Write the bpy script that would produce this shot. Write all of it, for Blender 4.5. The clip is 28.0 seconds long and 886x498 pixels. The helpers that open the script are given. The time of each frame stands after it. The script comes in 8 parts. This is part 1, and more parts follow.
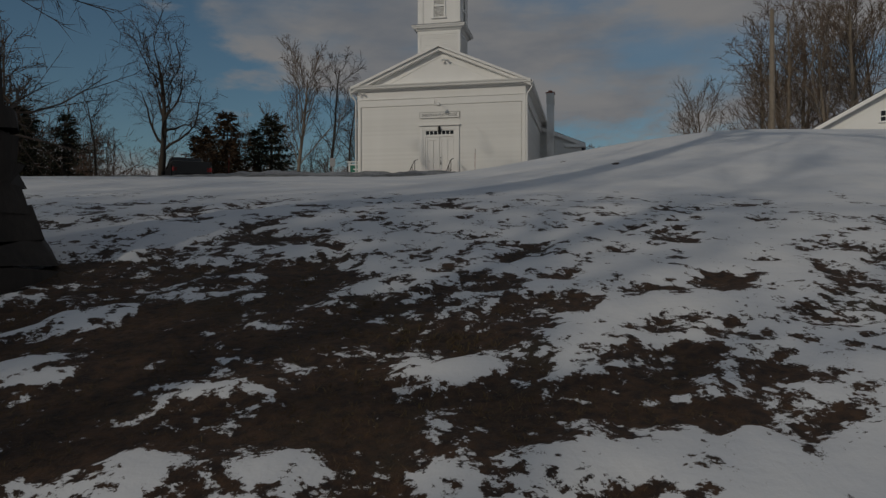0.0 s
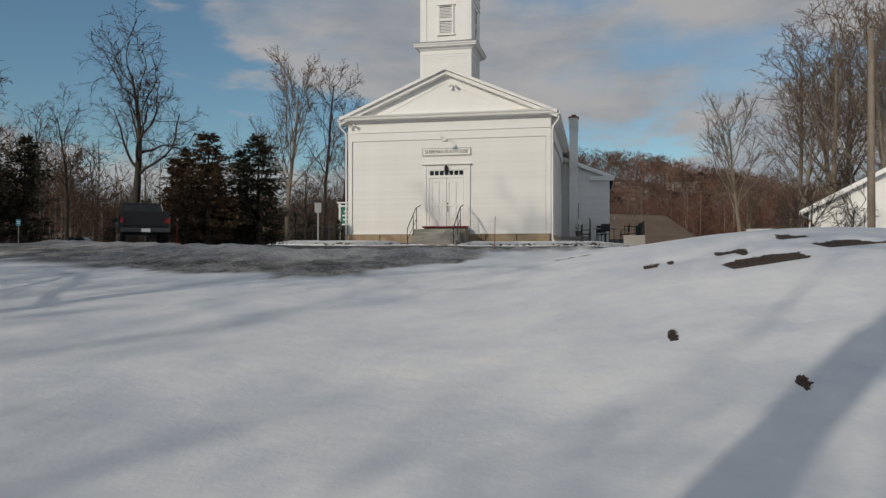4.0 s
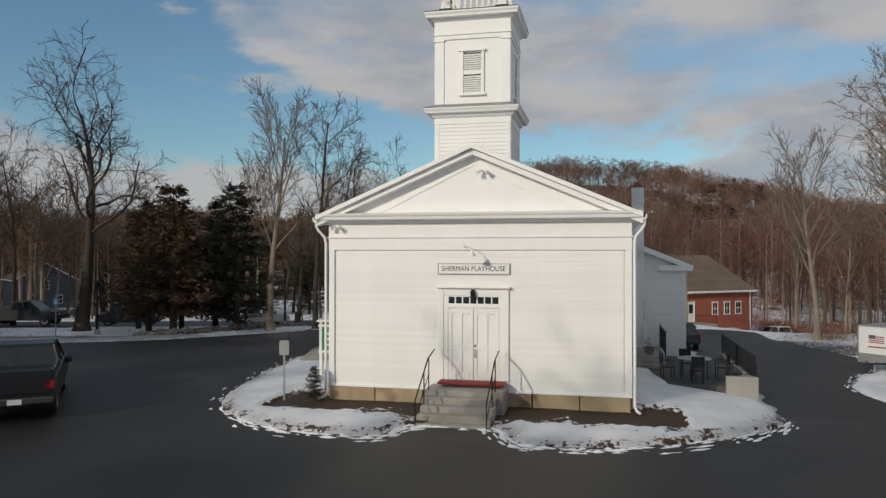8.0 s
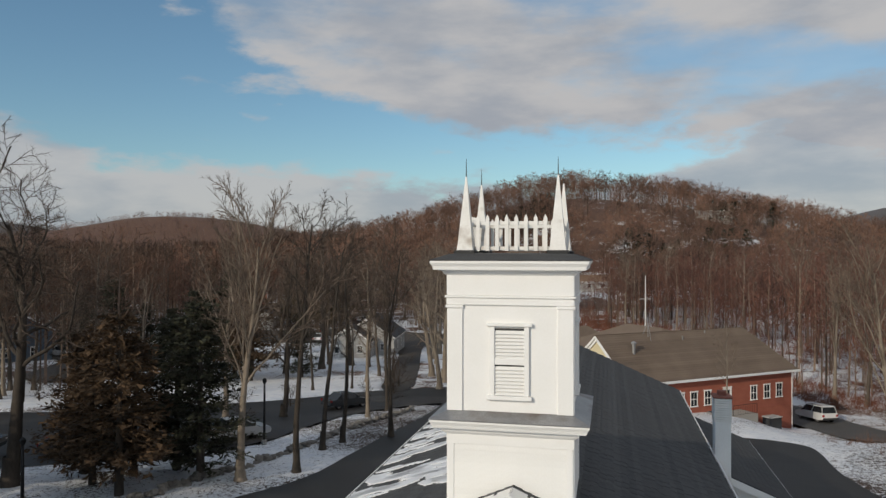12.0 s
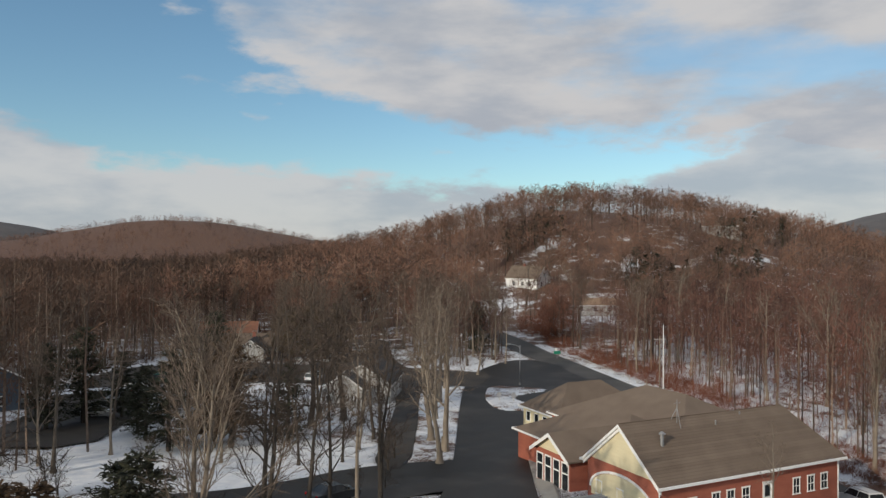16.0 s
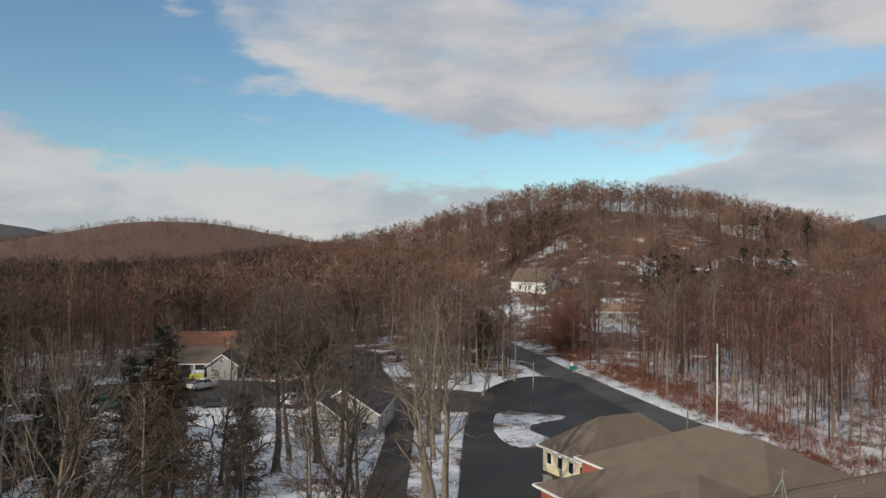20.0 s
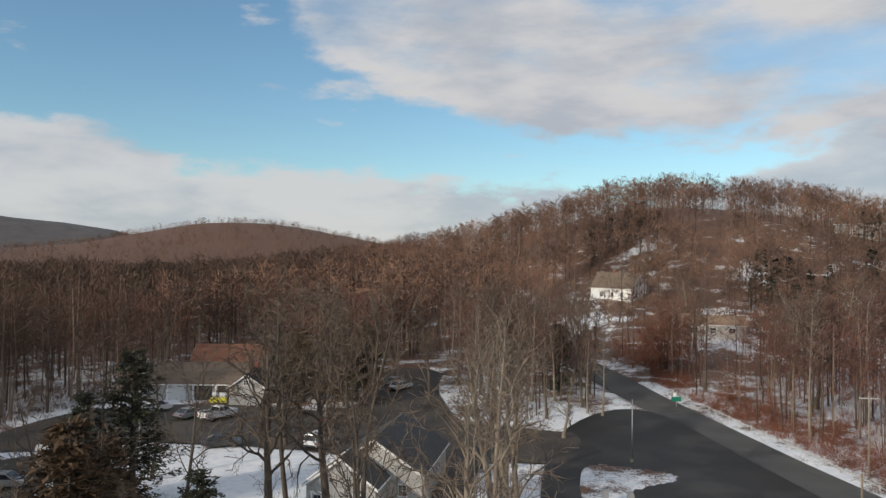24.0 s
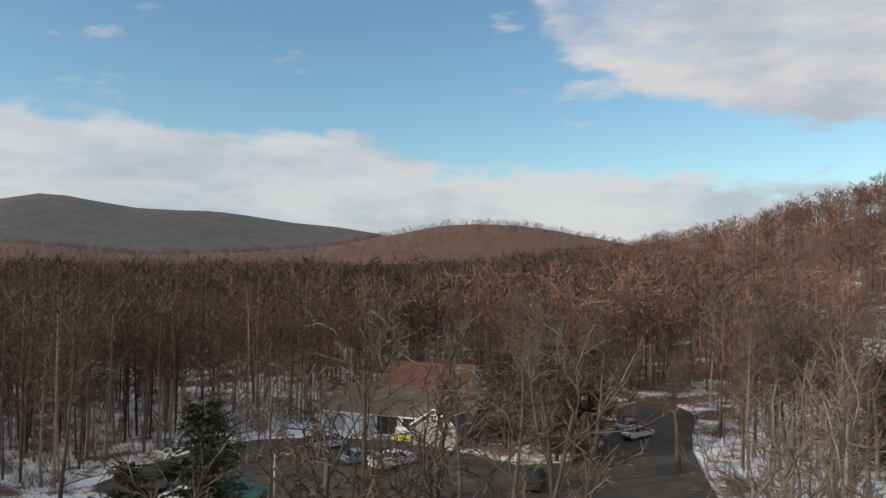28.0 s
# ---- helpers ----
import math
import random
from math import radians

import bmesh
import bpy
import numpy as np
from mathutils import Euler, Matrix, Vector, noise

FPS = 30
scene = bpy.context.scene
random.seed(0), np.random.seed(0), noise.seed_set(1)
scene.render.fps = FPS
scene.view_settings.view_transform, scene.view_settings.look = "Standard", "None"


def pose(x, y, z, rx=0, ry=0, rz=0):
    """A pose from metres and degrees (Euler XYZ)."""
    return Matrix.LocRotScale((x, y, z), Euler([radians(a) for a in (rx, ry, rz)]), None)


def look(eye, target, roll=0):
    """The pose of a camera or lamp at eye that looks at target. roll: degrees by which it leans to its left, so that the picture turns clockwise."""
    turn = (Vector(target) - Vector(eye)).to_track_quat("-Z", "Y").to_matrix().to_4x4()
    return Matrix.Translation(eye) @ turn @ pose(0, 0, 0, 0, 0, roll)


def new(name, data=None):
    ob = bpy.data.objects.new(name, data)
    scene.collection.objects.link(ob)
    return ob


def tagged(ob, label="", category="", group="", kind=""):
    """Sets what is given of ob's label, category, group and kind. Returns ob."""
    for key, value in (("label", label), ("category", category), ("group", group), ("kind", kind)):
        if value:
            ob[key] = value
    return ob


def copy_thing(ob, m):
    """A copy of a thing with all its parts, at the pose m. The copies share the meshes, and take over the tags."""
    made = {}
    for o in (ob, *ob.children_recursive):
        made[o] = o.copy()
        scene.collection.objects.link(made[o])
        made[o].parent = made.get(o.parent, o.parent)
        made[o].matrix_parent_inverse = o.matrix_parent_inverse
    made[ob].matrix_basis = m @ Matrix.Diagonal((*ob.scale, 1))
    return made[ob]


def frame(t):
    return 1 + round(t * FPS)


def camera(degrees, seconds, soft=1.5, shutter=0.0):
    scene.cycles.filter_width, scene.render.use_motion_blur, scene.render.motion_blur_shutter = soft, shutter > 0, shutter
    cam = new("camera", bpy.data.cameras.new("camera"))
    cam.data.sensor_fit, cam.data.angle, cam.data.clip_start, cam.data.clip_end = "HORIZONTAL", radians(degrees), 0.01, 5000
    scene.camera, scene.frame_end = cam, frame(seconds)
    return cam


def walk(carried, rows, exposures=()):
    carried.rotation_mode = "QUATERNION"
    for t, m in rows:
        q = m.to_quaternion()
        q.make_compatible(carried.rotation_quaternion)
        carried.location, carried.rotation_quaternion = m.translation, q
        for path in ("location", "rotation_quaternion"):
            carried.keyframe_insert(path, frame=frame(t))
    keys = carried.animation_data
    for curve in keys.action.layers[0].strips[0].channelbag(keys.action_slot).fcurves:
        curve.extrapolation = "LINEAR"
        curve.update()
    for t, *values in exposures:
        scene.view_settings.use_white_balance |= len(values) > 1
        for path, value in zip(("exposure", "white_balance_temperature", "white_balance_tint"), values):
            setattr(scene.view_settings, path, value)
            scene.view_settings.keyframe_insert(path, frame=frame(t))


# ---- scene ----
# white church on a snowy rise, drive, town hall, woods and hills beyond
cam = camera(62.3, 28.0, soft=1.4)
METRES, EYE, TILT, LEAN, TURN = 116.0, -3.3, 0.0, 0.0, 0.0
ROWS = [
    (0.0, 0.0, 0.0, 0.0, 0.0, 0.27, 0.06),
    (0.5, -0.0001, 0.0066, 0.0024, 0.0, 0.26, 0.1),
    (1.0, -0.0003, 0.0132, 0.0058, 0.03, 0.26, 0.04),
    (1.5, -0.0005, 0.02, 0.0093, 0.05, 0.25, -0.03),
    (2.0, -0.0006, 0.0268, 0.0126, 0.08, 0.23, -0.06),
    (2.5, -0.001, 0.0338, 0.0156, 0.12, 0.23, -0.06),
    (3.0, -0.0014, 0.0404, 0.0183, 0.15, 0.27, -0.07),
    (3.5, -0.0016, 0.0479, 0.0213, 0.18, 0.27, -0.02),
    (5.5, -0.0014, 0.0869, 0.0363, 0.61, 0.37, -0.04),
    (6.0, -0.0022, 0.0977, 0.0411, 0.69, 0.39, -0.04),
    (6.5, -0.0031, 0.1094, 0.0465, 0.78, 0.39, -0.05),
    (7.0, -0.004, 0.1215, 0.0526, 0.88, 0.4, -0.04),
    (7.5, -0.0052, 0.1341, 0.0595, 0.95, 0.43, -0.03),
    (8.0, -0.0059, 0.1474, 0.0665, 1.03, 0.46, -0.06),
    (8.5, -0.0066, 0.1607, 0.0742, 1.13, 0.45, -0.02),
    (9.0, -0.0073, 0.1741, 0.0822, 1.17, 0.44, 0.04),
    (9.5, -0.0075, 0.1867, 0.0904, 1.2, 0.42, 0.04),
    (10.0, -0.0079, 0.1993, 0.0986, 1.19, 0.43, 0.01),
    (10.5, -0.0083, 0.2104, 0.1066, 1.2, 0.45, 0.03),
    (11.0, -0.0088, 0.2182, 0.1144, 1.22, 0.53, -0.03),
    (11.5, -0.0095, 0.2209, 0.1223, 1.21, 0.52, -0.04),
    (12.0, -0.0098, 0.2217, 0.1304, 1.2, 0.52, -0.1),
    (12.5, -0.0101, 0.2225, 0.1383, 1.18, 0.49, -0.15),
    (14.5, -0.0119, 0.249, 0.1679, 1.17, 0.52, -0.32),
    (15.0, -0.0123, 0.2625, 0.1755, 1.16, 0.52, -0.35),
    (15.5, -0.0126, 0.2774, 0.1825, 1.17, 0.52, -0.36),
    (16.0, -0.013, 0.294, 0.1841, 1.17, 0.53, -0.35),
    (16.5, -0.0135, 0.3121, 0.1841, 1.17, 0.54, -0.33),
    (17.0, -0.0144, 0.3315, 0.1839, 1.16, 0.55, -0.33),
    (17.5, -0.0147, 0.3526, 0.1834, 1.16, 0.57, -0.34),
    (18.0, -0.0145, 0.3734, 0.1831, 1.19, 0.6, -0.34),
    (18.5, -0.0144, 0.3955, 0.1829, 1.2, 0.63, -0.36),
    (19.0, -0.0145, 0.4176, 0.1829, 1.21, 0.65, -0.34),
    (19.5, -0.0142, 0.4399, 0.1836, 1.23, 0.65, -0.35),
    (20.0, -0.0144, 0.4626, 0.1838, 1.25, 0.67, -0.32),
    (20.5, -0.0144, 0.4854, 0.1841, 1.28, 0.7, -0.36),
    (22.5, -0.0159, 0.5989, 0.1832, 1.14, 0.77, -0.41),
    (23.0, -0.0174, 0.6264, 0.1832, 2.3, 0.78, -0.43),
    (23.5, -0.0179, 0.6539, 0.1833, 4.73, 0.8, -0.44),
    (24.0, -0.018, 0.6819, 0.1839, 6.73, 0.79, -0.54),
    (24.5, -0.0192, 0.7113, 0.1839, 8.69, 0.8, -0.55),
    (25.0, -0.0201, 0.7405, 0.1849, 10.73, 0.75, -0.58),
    (25.5, -0.0224, 0.7719, 0.1848, 12.81, 0.77, -0.55),
    (26.0, -0.0251, 0.8024, 0.1849, 15.12, 0.79, -0.6),
    (26.5, -0.0288, 0.8345, 0.1851, 17.46, 0.77, -0.64),
    (27.0, -0.0334, 0.8664, 0.1853, 19.77, 0.77, -0.6),
    (27.5, -0.0397, 0.8984, 0.1858, 22.05, 0.75, -0.63),
    (28.0, -0.047, 0.9308, 0.1858, 25.91, 0.7, -0.7),
]
walk(cam, [(t, pose(0, 0, EYE, TILT, LEAN, TURN) @ pose(METRES * x, METRES * y, METRES * z, 90 + pitch, roll, yaw)) for t, x, y, z, yaw, pitch, roll in ROWS],
     exposures=[(0.0, -1.6), (0.2, -1.0), (0.5, -0.55), (1.0, -0.3), (2.0, -0.42), (3.0, -0.48), (6.0, -0.45), (7.0, -0.32), (8.0, -0.25), (9.0, -0.45), (10.0, -0.45), (12.0, -0.15), (16.0, 0.08), (22.0, 0.15), (28.0, 0.32)])

# ---- light ----
SUN_AZ, SUN_EL = 222.0, 21.0          # compass bearing from +y, clockwise, and height
sun_way = Vector((math.sin(radians(SUN_AZ)) * math.cos(radians(SUN_EL)), math.cos(radians(SUN_AZ)) * math.cos(radians(SUN_EL)), math.sin(radians(SUN_EL))))
lamp = bpy.data.lights.new("sun", "SUN")
lamp.energy, lamp.angle, lamp.color = 2.6, radians(0.8), (1.0, 0.885, 0.725)
sun = new("sun", lamp)
sun.matrix_world = look(sun_way * 200, (0, 0, 0))


def make_world():
    world = bpy.data.worlds.new("sky")
    world.use_nodes = True
    scene.world = world
    nt = world.node_tree
    nt.nodes.clear()
    N, link = nt.nodes.new, nt.links.new

    def m(op, a, b=None, c=None, clamp=False):
        n = N("ShaderNodeMath")
        n.operation, n.use_clamp = op, clamp
        for i, v in enumerate((a, b, c)):
            if v is None:
                continue
            if isinstance(v, (int, float)):
                n.inputs[i].default_value = v
            else:
                link(v, n.inputs[i])
        return n.outputs[0]

    def step(v, lo, hi):
        n = N("ShaderNodeMapRange")
        n.interpolation_type = "SMOOTHSTEP"
        link(v, n.inputs[0])
        n.inputs[1].default_value, n.inputs[2].default_value = lo, hi
        return n.outputs[0]

    def curve(v, pts):
        n = N("ShaderNodeValToRGB")
        e = n.color_ramp.elements
        while len(e) < len(pts):
            e.new(0.5)
        for i, (p, q) in enumerate(pts):
            e[i].position, e[i].color = (p + 80) / 140, (q / 40, q / 40, q / 40, 1)
        link(v, n.inputs[0])
        return m("MULTIPLY", n.outputs[0], 40.0)

    tc = N("ShaderNodeTexCoord")
    sep = N("ShaderNodeSeparateXYZ")
    link(tc.outputs["Generated"], sep.inputs[0])
    x, y, z = sep.outputs
    az = m("MULTIPLY", m("ARCTAN2", x, y), 57.2958)
    el = m("MULTIPLY", m("ARCSINE", z), 57.2958)
    u = m("DIVIDE", m("ADD", az, 80.0), 140.0, clamp=True)

    def fbm(scale, stretch, detail, seed, rough=0.55):
        mp = N("ShaderNodeMapping")
        mp.inputs["Scale"].default_value = (1, 1, stretch)
        mp.inputs["Location"].default_value = (seed, seed * 0.7, 0)
        link(tc.outputs["Generated"], mp.inputs[0])
        n = N("ShaderNodeTexNoise")
        n.inputs["Scale"].default_value, n.inputs["Detail"].default_value, n.inputs["Roughness"].default_value = scale, detail, rough
        link(mp.outputs[0], n.inputs["Vector"])
        return n.outputs[0]

    warp = m("MULTIPLY", m("SUBTRACT", fbm(5, 2.6, 8, 1.3, 0.6), 0.5), 11.0)
    el2 = m("ADD", el, warp)
    low = curve(u, [(-80, 40), (-28, 34), (-20, 19), (-13, 12.8), (-5, 11.2), (3, 9.3), (8, 10.4), (16, 9.6), (24, 7.5), (32, 4), (60, 5)])
    top = curve(u, [(-80, 12), (-57, 11), (-45, 9.8), (-38, 9.2), (-31, 8.6), (-20, 7.4), (-8, 6.6), (2, 6.0), (9, 5.8), (14, 6.8), (18, 9), (32, 12)])
    bank = step(m("SUBTRACT", el2, low), -0.4, 1.6)
    holes = step(fbm(3.2, 3.0, 7, 4.1), 0.36, 0.56)
    bank = m("MULTIPLY", bank, m("ADD", 0.25, m("MULTIPLY", holes, 0.75)))
    deck = m("MULTIPLY", step(m("SUBTRACT", top, el2), -0.3, 1.5), 0.9)
    puff = m("MULTIPLY", step(fbm(6.5, 3.2, 7, 9.4), 0.60, 0.74), 0.7)
    cover = m("MAXIMUM", m("MAXIMUM", bank, deck), puff)
    sky = N("ShaderNodeTexSky")
    sky.sky_type, sky.sun_disc = "NISHITA", False
    sky.sun_elevation, sky.sun_rotation = radians(SUN_EL), radians(SUN_AZ)
    sky.air_density, sky.dust_density, sky.ozone_density = 1.0, 0.5, 1.0
    shade = N("ShaderNodeMix")
    shade.data_type = "RGBA"
    link(step(fbm(4.5, 3.2, 6, 2.2), 0.34, 0.62), shade.inputs[0])
    shade.inputs[6].default_value = (3.7, 4.0, 4.5, 1)
    shade.inputs[7].default_value = (5.4, 5.35, 5.4, 1)
    mix = N("ShaderNodeMix")
    mix.data_type = "RGBA"
    link(cover, mix.inputs[0])
    tint = N("ShaderNodeMix")
    tint.data_type, tint.blend_type = "RGBA", "MULTIPLY"
    tint.inputs[0].default_value, tint.inputs[7].default_value = 1.0, (0.86, 1.09, 1.165, 1)
    link(sky.outputs[0], tint.inputs[6])
    link(tint.outputs[2], mix.inputs[6])
    link(shade.outputs[2], mix.inputs[7])
    bg = N("ShaderNodeBackground")
    bg.inputs[1].default_value = 0.1
    link(mix.outputs[2], bg.inputs[0])
    out = N("ShaderNodeOutputWorld")
    link(bg.outputs[0], out.inputs[0])


make_world()


# ---- materials ----
def mat(name, a, b, rough=0.7, metal=0.0, scale=3.0, fine=40.0, bump=0.15, spread=0.5, stretch=(1, 1, 1), third=None, island=0.0, rand=0.0, tone=0.0):
    """Two colours mixed by coarse and fine noise, with relief; third: a stain colour; island, rand: variation by piece."""
    M = bpy.data.materials.new(name)
    M.use_nodes = True
    nt = M.node_tree
    N, link = nt.nodes.new, nt.links.new
    bsdf = nt.nodes["Principled BSDF"]
    bsdf.inputs["Roughness"].default_value, bsdf.inputs["Metallic"].default_value = rough, metal
    tc = N("ShaderNodeTexCoord")
    mp = N("ShaderNodeMapping")
    mp.inputs["Scale"].default_value = stretch
    link(tc.outputs["Object"], mp.inputs[0])
    n1, n2 = N("ShaderNodeTexNoise"), N("ShaderNodeTexNoise")
    for n, s in ((n1, scale), (n2, fine)):
        n.inputs["Scale"].default_value, n.inputs["Detail"].default_value = s, 5
        link(mp.outputs[0], n.inputs["Vector"])
    add = N("ShaderNodeMath")
    add.operation = "MULTIPLY_ADD"
    link(n1.outputs[0], add.inputs[0])
    add.inputs[1].default_value = 0.6
    half = N("ShaderNodeMath")
    half.operation = "MULTIPLY"
    half.inputs[1].default_value = 0.4
    link(n2.outputs[0], half.inputs[0])
    link(half.outputs[0], add.inputs[2])
    val = add.outputs[0]
    if island or rand:
        src = N("ShaderNodeNewGeometry").outputs["Random Per Island"] if island else N("ShaderNodeObjectInfo").outputs["Random"]
        k = N("ShaderNodeMath")
        k.operation = "MULTIPLY_ADD"
        link(src, k.inputs[0])
        k.inputs[1].default_value = (island or rand)
        sub = N("ShaderNodeMath")
        sub.operation = "SUBTRACT"
        link(val, sub.inputs[0])
        sub.inputs[1].default_value = (island or rand) / 2
        link(sub.outputs[0], k.inputs[2])
        val = k.outputs[0]
    if tone:
        ta = N("ShaderNodeAttribute")
        ta.attribute_name = "tone"
        tm = N("ShaderNodeMath")
        tm.operation = "MULTIPLY_ADD"
        link(ta.outputs["Fac"], tm.inputs[0])
        tm.inputs[1].default_value = tone
        link(val, tm.inputs[2])
        val = tm.outputs[0]
    rg = N("ShaderNodeMapRange")
    rg.inputs[1].default_value, rg.inputs[2].default_value = 0.5 - spread / 2, 0.5 + spread / 2
    link(val, rg.inputs[0])
    mix = N("ShaderNodeMix")
    mix.data_type = "RGBA"
    mix.inputs[6].default_value, mix.inputs[7].default_value = (*a, 1), (*b, 1)
    link(rg.outputs[0], mix.inputs[0])
    col = mix.outputs[2]
    if third:
        n3 = N("ShaderNodeTexNoise")
        n3.inputs["Scale"].default_value, n3.inputs["Detail"].default_value = scale * 0.6, 7
        link(mp.outputs[0], n3.inputs["Vector"])
        r3 = N("ShaderNodeMapRange")
        r3.inputs[1].default_value, r3.inputs[2].default_value, r3.inputs[4].default_value = 0.54, 0.68, 0.85
        link(n3.outputs[0], r3.inputs[0])
        m3 = N("ShaderNodeMix")
        m3.data_type = "RGBA"
        link(r3.outputs[0], m3.inputs[0])
        link(col, m3.inputs[6])
        m3.inputs[7].default_value = (*third, 1)
        col = m3.outputs[2]
    link(col, bsdf.inputs["Base Color"])
    if bump:
        bp = N("ShaderNodeBump")
        bp.inputs["Strength"].default_value, bp.inputs["Distance"].default_value = bump, 0.02
        link(val, bp.inputs["Height"])
        link(bp.outputs[0], bsdf.inputs["Normal"])
    return M


def glass_mat():
    M = mat("window_glass", (0.012, 0.015, 0.018), (0.03, 0.035, 0.04), rough=0.06, bump=0)
    return M


def ground_mat():
    """Snow over leaf litter and turf: the vertex layer 'snow' says how much, noise frays its edges."""
    M = bpy.data.materials.new("snow_and_turf")
    M.use_nodes = True
    nt = M.node_tree
    N, link = nt.nodes.new, nt.links.new
    bsdf = nt.nodes["Principled BSDF"]
    geo = N("ShaderNodeNewGeometry")
    at = N("ShaderNodeAttribute")
    at.attribute_name = "snow"
    grime = N("ShaderNodeAttribute")
    grime.attribute_name = "grime"
    wood = N("ShaderNodeAttribute")
    wood.attribute_name = "wood"

    def noise_tex(s, d=6, r=0.6):
        n = N("ShaderNodeTexNoise")
        n.inputs["Scale"].default_value, n.inputs["Detail"].default_value, n.inputs["Roughness"].default_value = s, d, r
        link(geo.outputs["Position"], n.inputs["Vector"])
        return n.outputs[0]

    def m(op, a, b, c=None):
        n = N("ShaderNodeMath")
        n.operation = op
        for i, v in enumerate((a, b, c)):
            if v is None:
                continue
            if isinstance(v, (int, float)):
                n.inputs[i].default_value = v
            else:
                link(v, n.inputs[i])
        return n.outputs[0]

    def rng(v, lo, hi):
        n = N("ShaderNodeMapRange")
        link(v, n.inputs[0])
        n.inputs[1].default_value, n.inputs[2].default_value = lo, hi
        return n.outputs[0]

    def mixc(f, a, b):
        n = N("ShaderNodeMix")
        n.data_type = "RGBA"
        link(f, n.inputs[0])
        for i, v in ((6, a), (7, b)):
            if isinstance(v, tuple):
                n.inputs[i].default_value = (*v, 1)
            else:
                link(v, n.inputs[i])
        return n.outputs[2]

    fray = m("ADD", m("MULTIPLY", m("SUBTRACT", noise_tex(3.6, 4), 0.5), 0.8), m("MULTIPLY", m("SUBTRACT", noise_tex(8.5, 6, 0.72), 0.5), 1.35))
    fray2 = m("MULTIPLY", m("SUBTRACT", noise_tex(0.22, 8, 0.65), 0.5), m("MULTIPLY", wood.outputs["Fac"], 1.7))
    cover = rng(m("ADD", m("ADD", at.outputs["Fac"], fray), fray2), 0.485, 0.535)
    turf = mixc(rng(noise_tex(14), 0.35, 0.65), (0.015, 0.0072, 0.0034), (0.068, 0.034, 0.0145))
    turf = mixc(rng(noise_tex(1.3), 0.55, 0.8), turf, (0.044, 0.032, 0.014))
    litter = mixc(rng(noise_tex(3.0), 0.35, 0.65), (0.075, 0.038, 0.024), (0.18, 0.095, 0.058))
    # distant ridges: air haze put into the colour, greyer and paler
    hazed_canopy = mixc(rng(noise_tex(0.02, 8, 0.7), 0.35, 0.65), (0.072, 0.064, 0.061), (0.115, 0.100, 0.093))
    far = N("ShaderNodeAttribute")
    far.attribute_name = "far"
    litter = mixc(far.outputs["Fac"], litter, hazed_canopy)
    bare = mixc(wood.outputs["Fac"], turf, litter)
    white = mixc(rng(noise_tex(0.9), 0.3, 0.7), (0.62, 0.65, 0.70), (0.82, 0.82, 0.82))
    dirt = mixc(rng(m("ADD", m("MULTIPLY", noise_tex(1.1, 4), 0.45), m("MULTIPLY", noise_tex(11, 8, 0.75), 0.55)), 0.42, 0.60), (0.024, 0.020, 0.014), (0.37, 0.355, 0.33))
    white = mixc(grime.outputs["Fac"], white, dirt)
    col = mixc(cover, bare, white)
    link(col, bsdf.inputs["Base Color"])
    bsdf.inputs["Roughness"].default_value = 0.75
    bp = N("ShaderNodeBump")
    bp.inputs["Strength"].default_value, bp.inputs["Distance"].default_value = 0.5, 0.05
    h = m("ADD", m("MULTIPLY", noise_tex(2.2), 0.8), m("MULTIPLY", noise_tex(24), m("ADD", 0.12, m("MULTIPLY", m("SUBTRACT", 1.0, cover), 0.5))))
    link(m("ADD", h, m("MULTIPLY", grime.outputs["Fac"], m("MULTIPLY", noise_tex(8), 1.6))), bp.inputs["Height"])
    link(bp.outputs[0], bsdf.inputs["Normal"])
    return M


M_GROUND = ground_mat()
M_ASPHALT = mat("asphalt", (0.0095, 0.0085, 0.0076), (0.024, 0.0215, 0.019), rough=0.6, scale=0.22, fine=60, bump=0.25, spread=0.45, third=(0.046, 0.041, 0.036))
M_LOTPAVE = mat("car_park_asphalt", (0.040, 0.033, 0.027), (0.074, 0.062, 0.050), rough=0.75, scale=0.2, fine=60, bump=0.25, spread=0.45, third=(0.024, 0.022, 0.021))
M_ROADWORN = mat("worn_asphalt", (0.05, 0.049, 0.047), (0.11, 0.105, 0.10), rough=0.8, scale=0.2, fine=60, bump=0.25, third=(0.035, 0.034, 0.033))
M_PAVE = mat("concrete", (0.28, 0.26, 0.23), (0.42, 0.40, 0.36), rough=0.85, scale=0.8, fine=50, third=(0.20, 0.18, 0.16))
M_SNOW = mat("packed_snow", (0.68, 0.70, 0.74), (0.86, 0.86, 0.86), rough=0.7, scale=1.2, fine=18, bump=0.6)
M_WHITE = mat("white_clapboard_paint", (0.76, 0.75, 0.72), (0.86, 0.85, 0.82), rough=0.55, scale=0.7, fine=30, bump=0.05, rand=0.25)
M_TRIM = mat("white_trim_paint", (0.80, 0.79, 0.76), (0.87, 0.86, 0.84), rough=0.5, scale=1.5, fine=30, bump=0.04)
M_WORN = mat("weathered_white_paint", (0.70, 0.68, 0.64), (0.86, 0.85, 0.82), rough=0.6, scale=4, fine=30, bump=0.1, third=(0.42, 0.36, 0.30))
M_CHIMPAINT = mat("chalky_white_chimney_paint", (0.74, 0.73, 0.70), (0.86, 0.85, 0.83), rough=0.7, scale=1.6, fine=30, bump=0.2, stretch=(1, 1, 0.3), third=(0.50, 0.47, 0.43))
M_SHINGLE = mat("dark_asphalt_shingle", (0.035, 0.036, 0.038), (0.085, 0.086, 0.088), rough=0.85, scale=1.5, fine=25, bump=0.5, stretch=(1, 3, 1), rand=0.25)
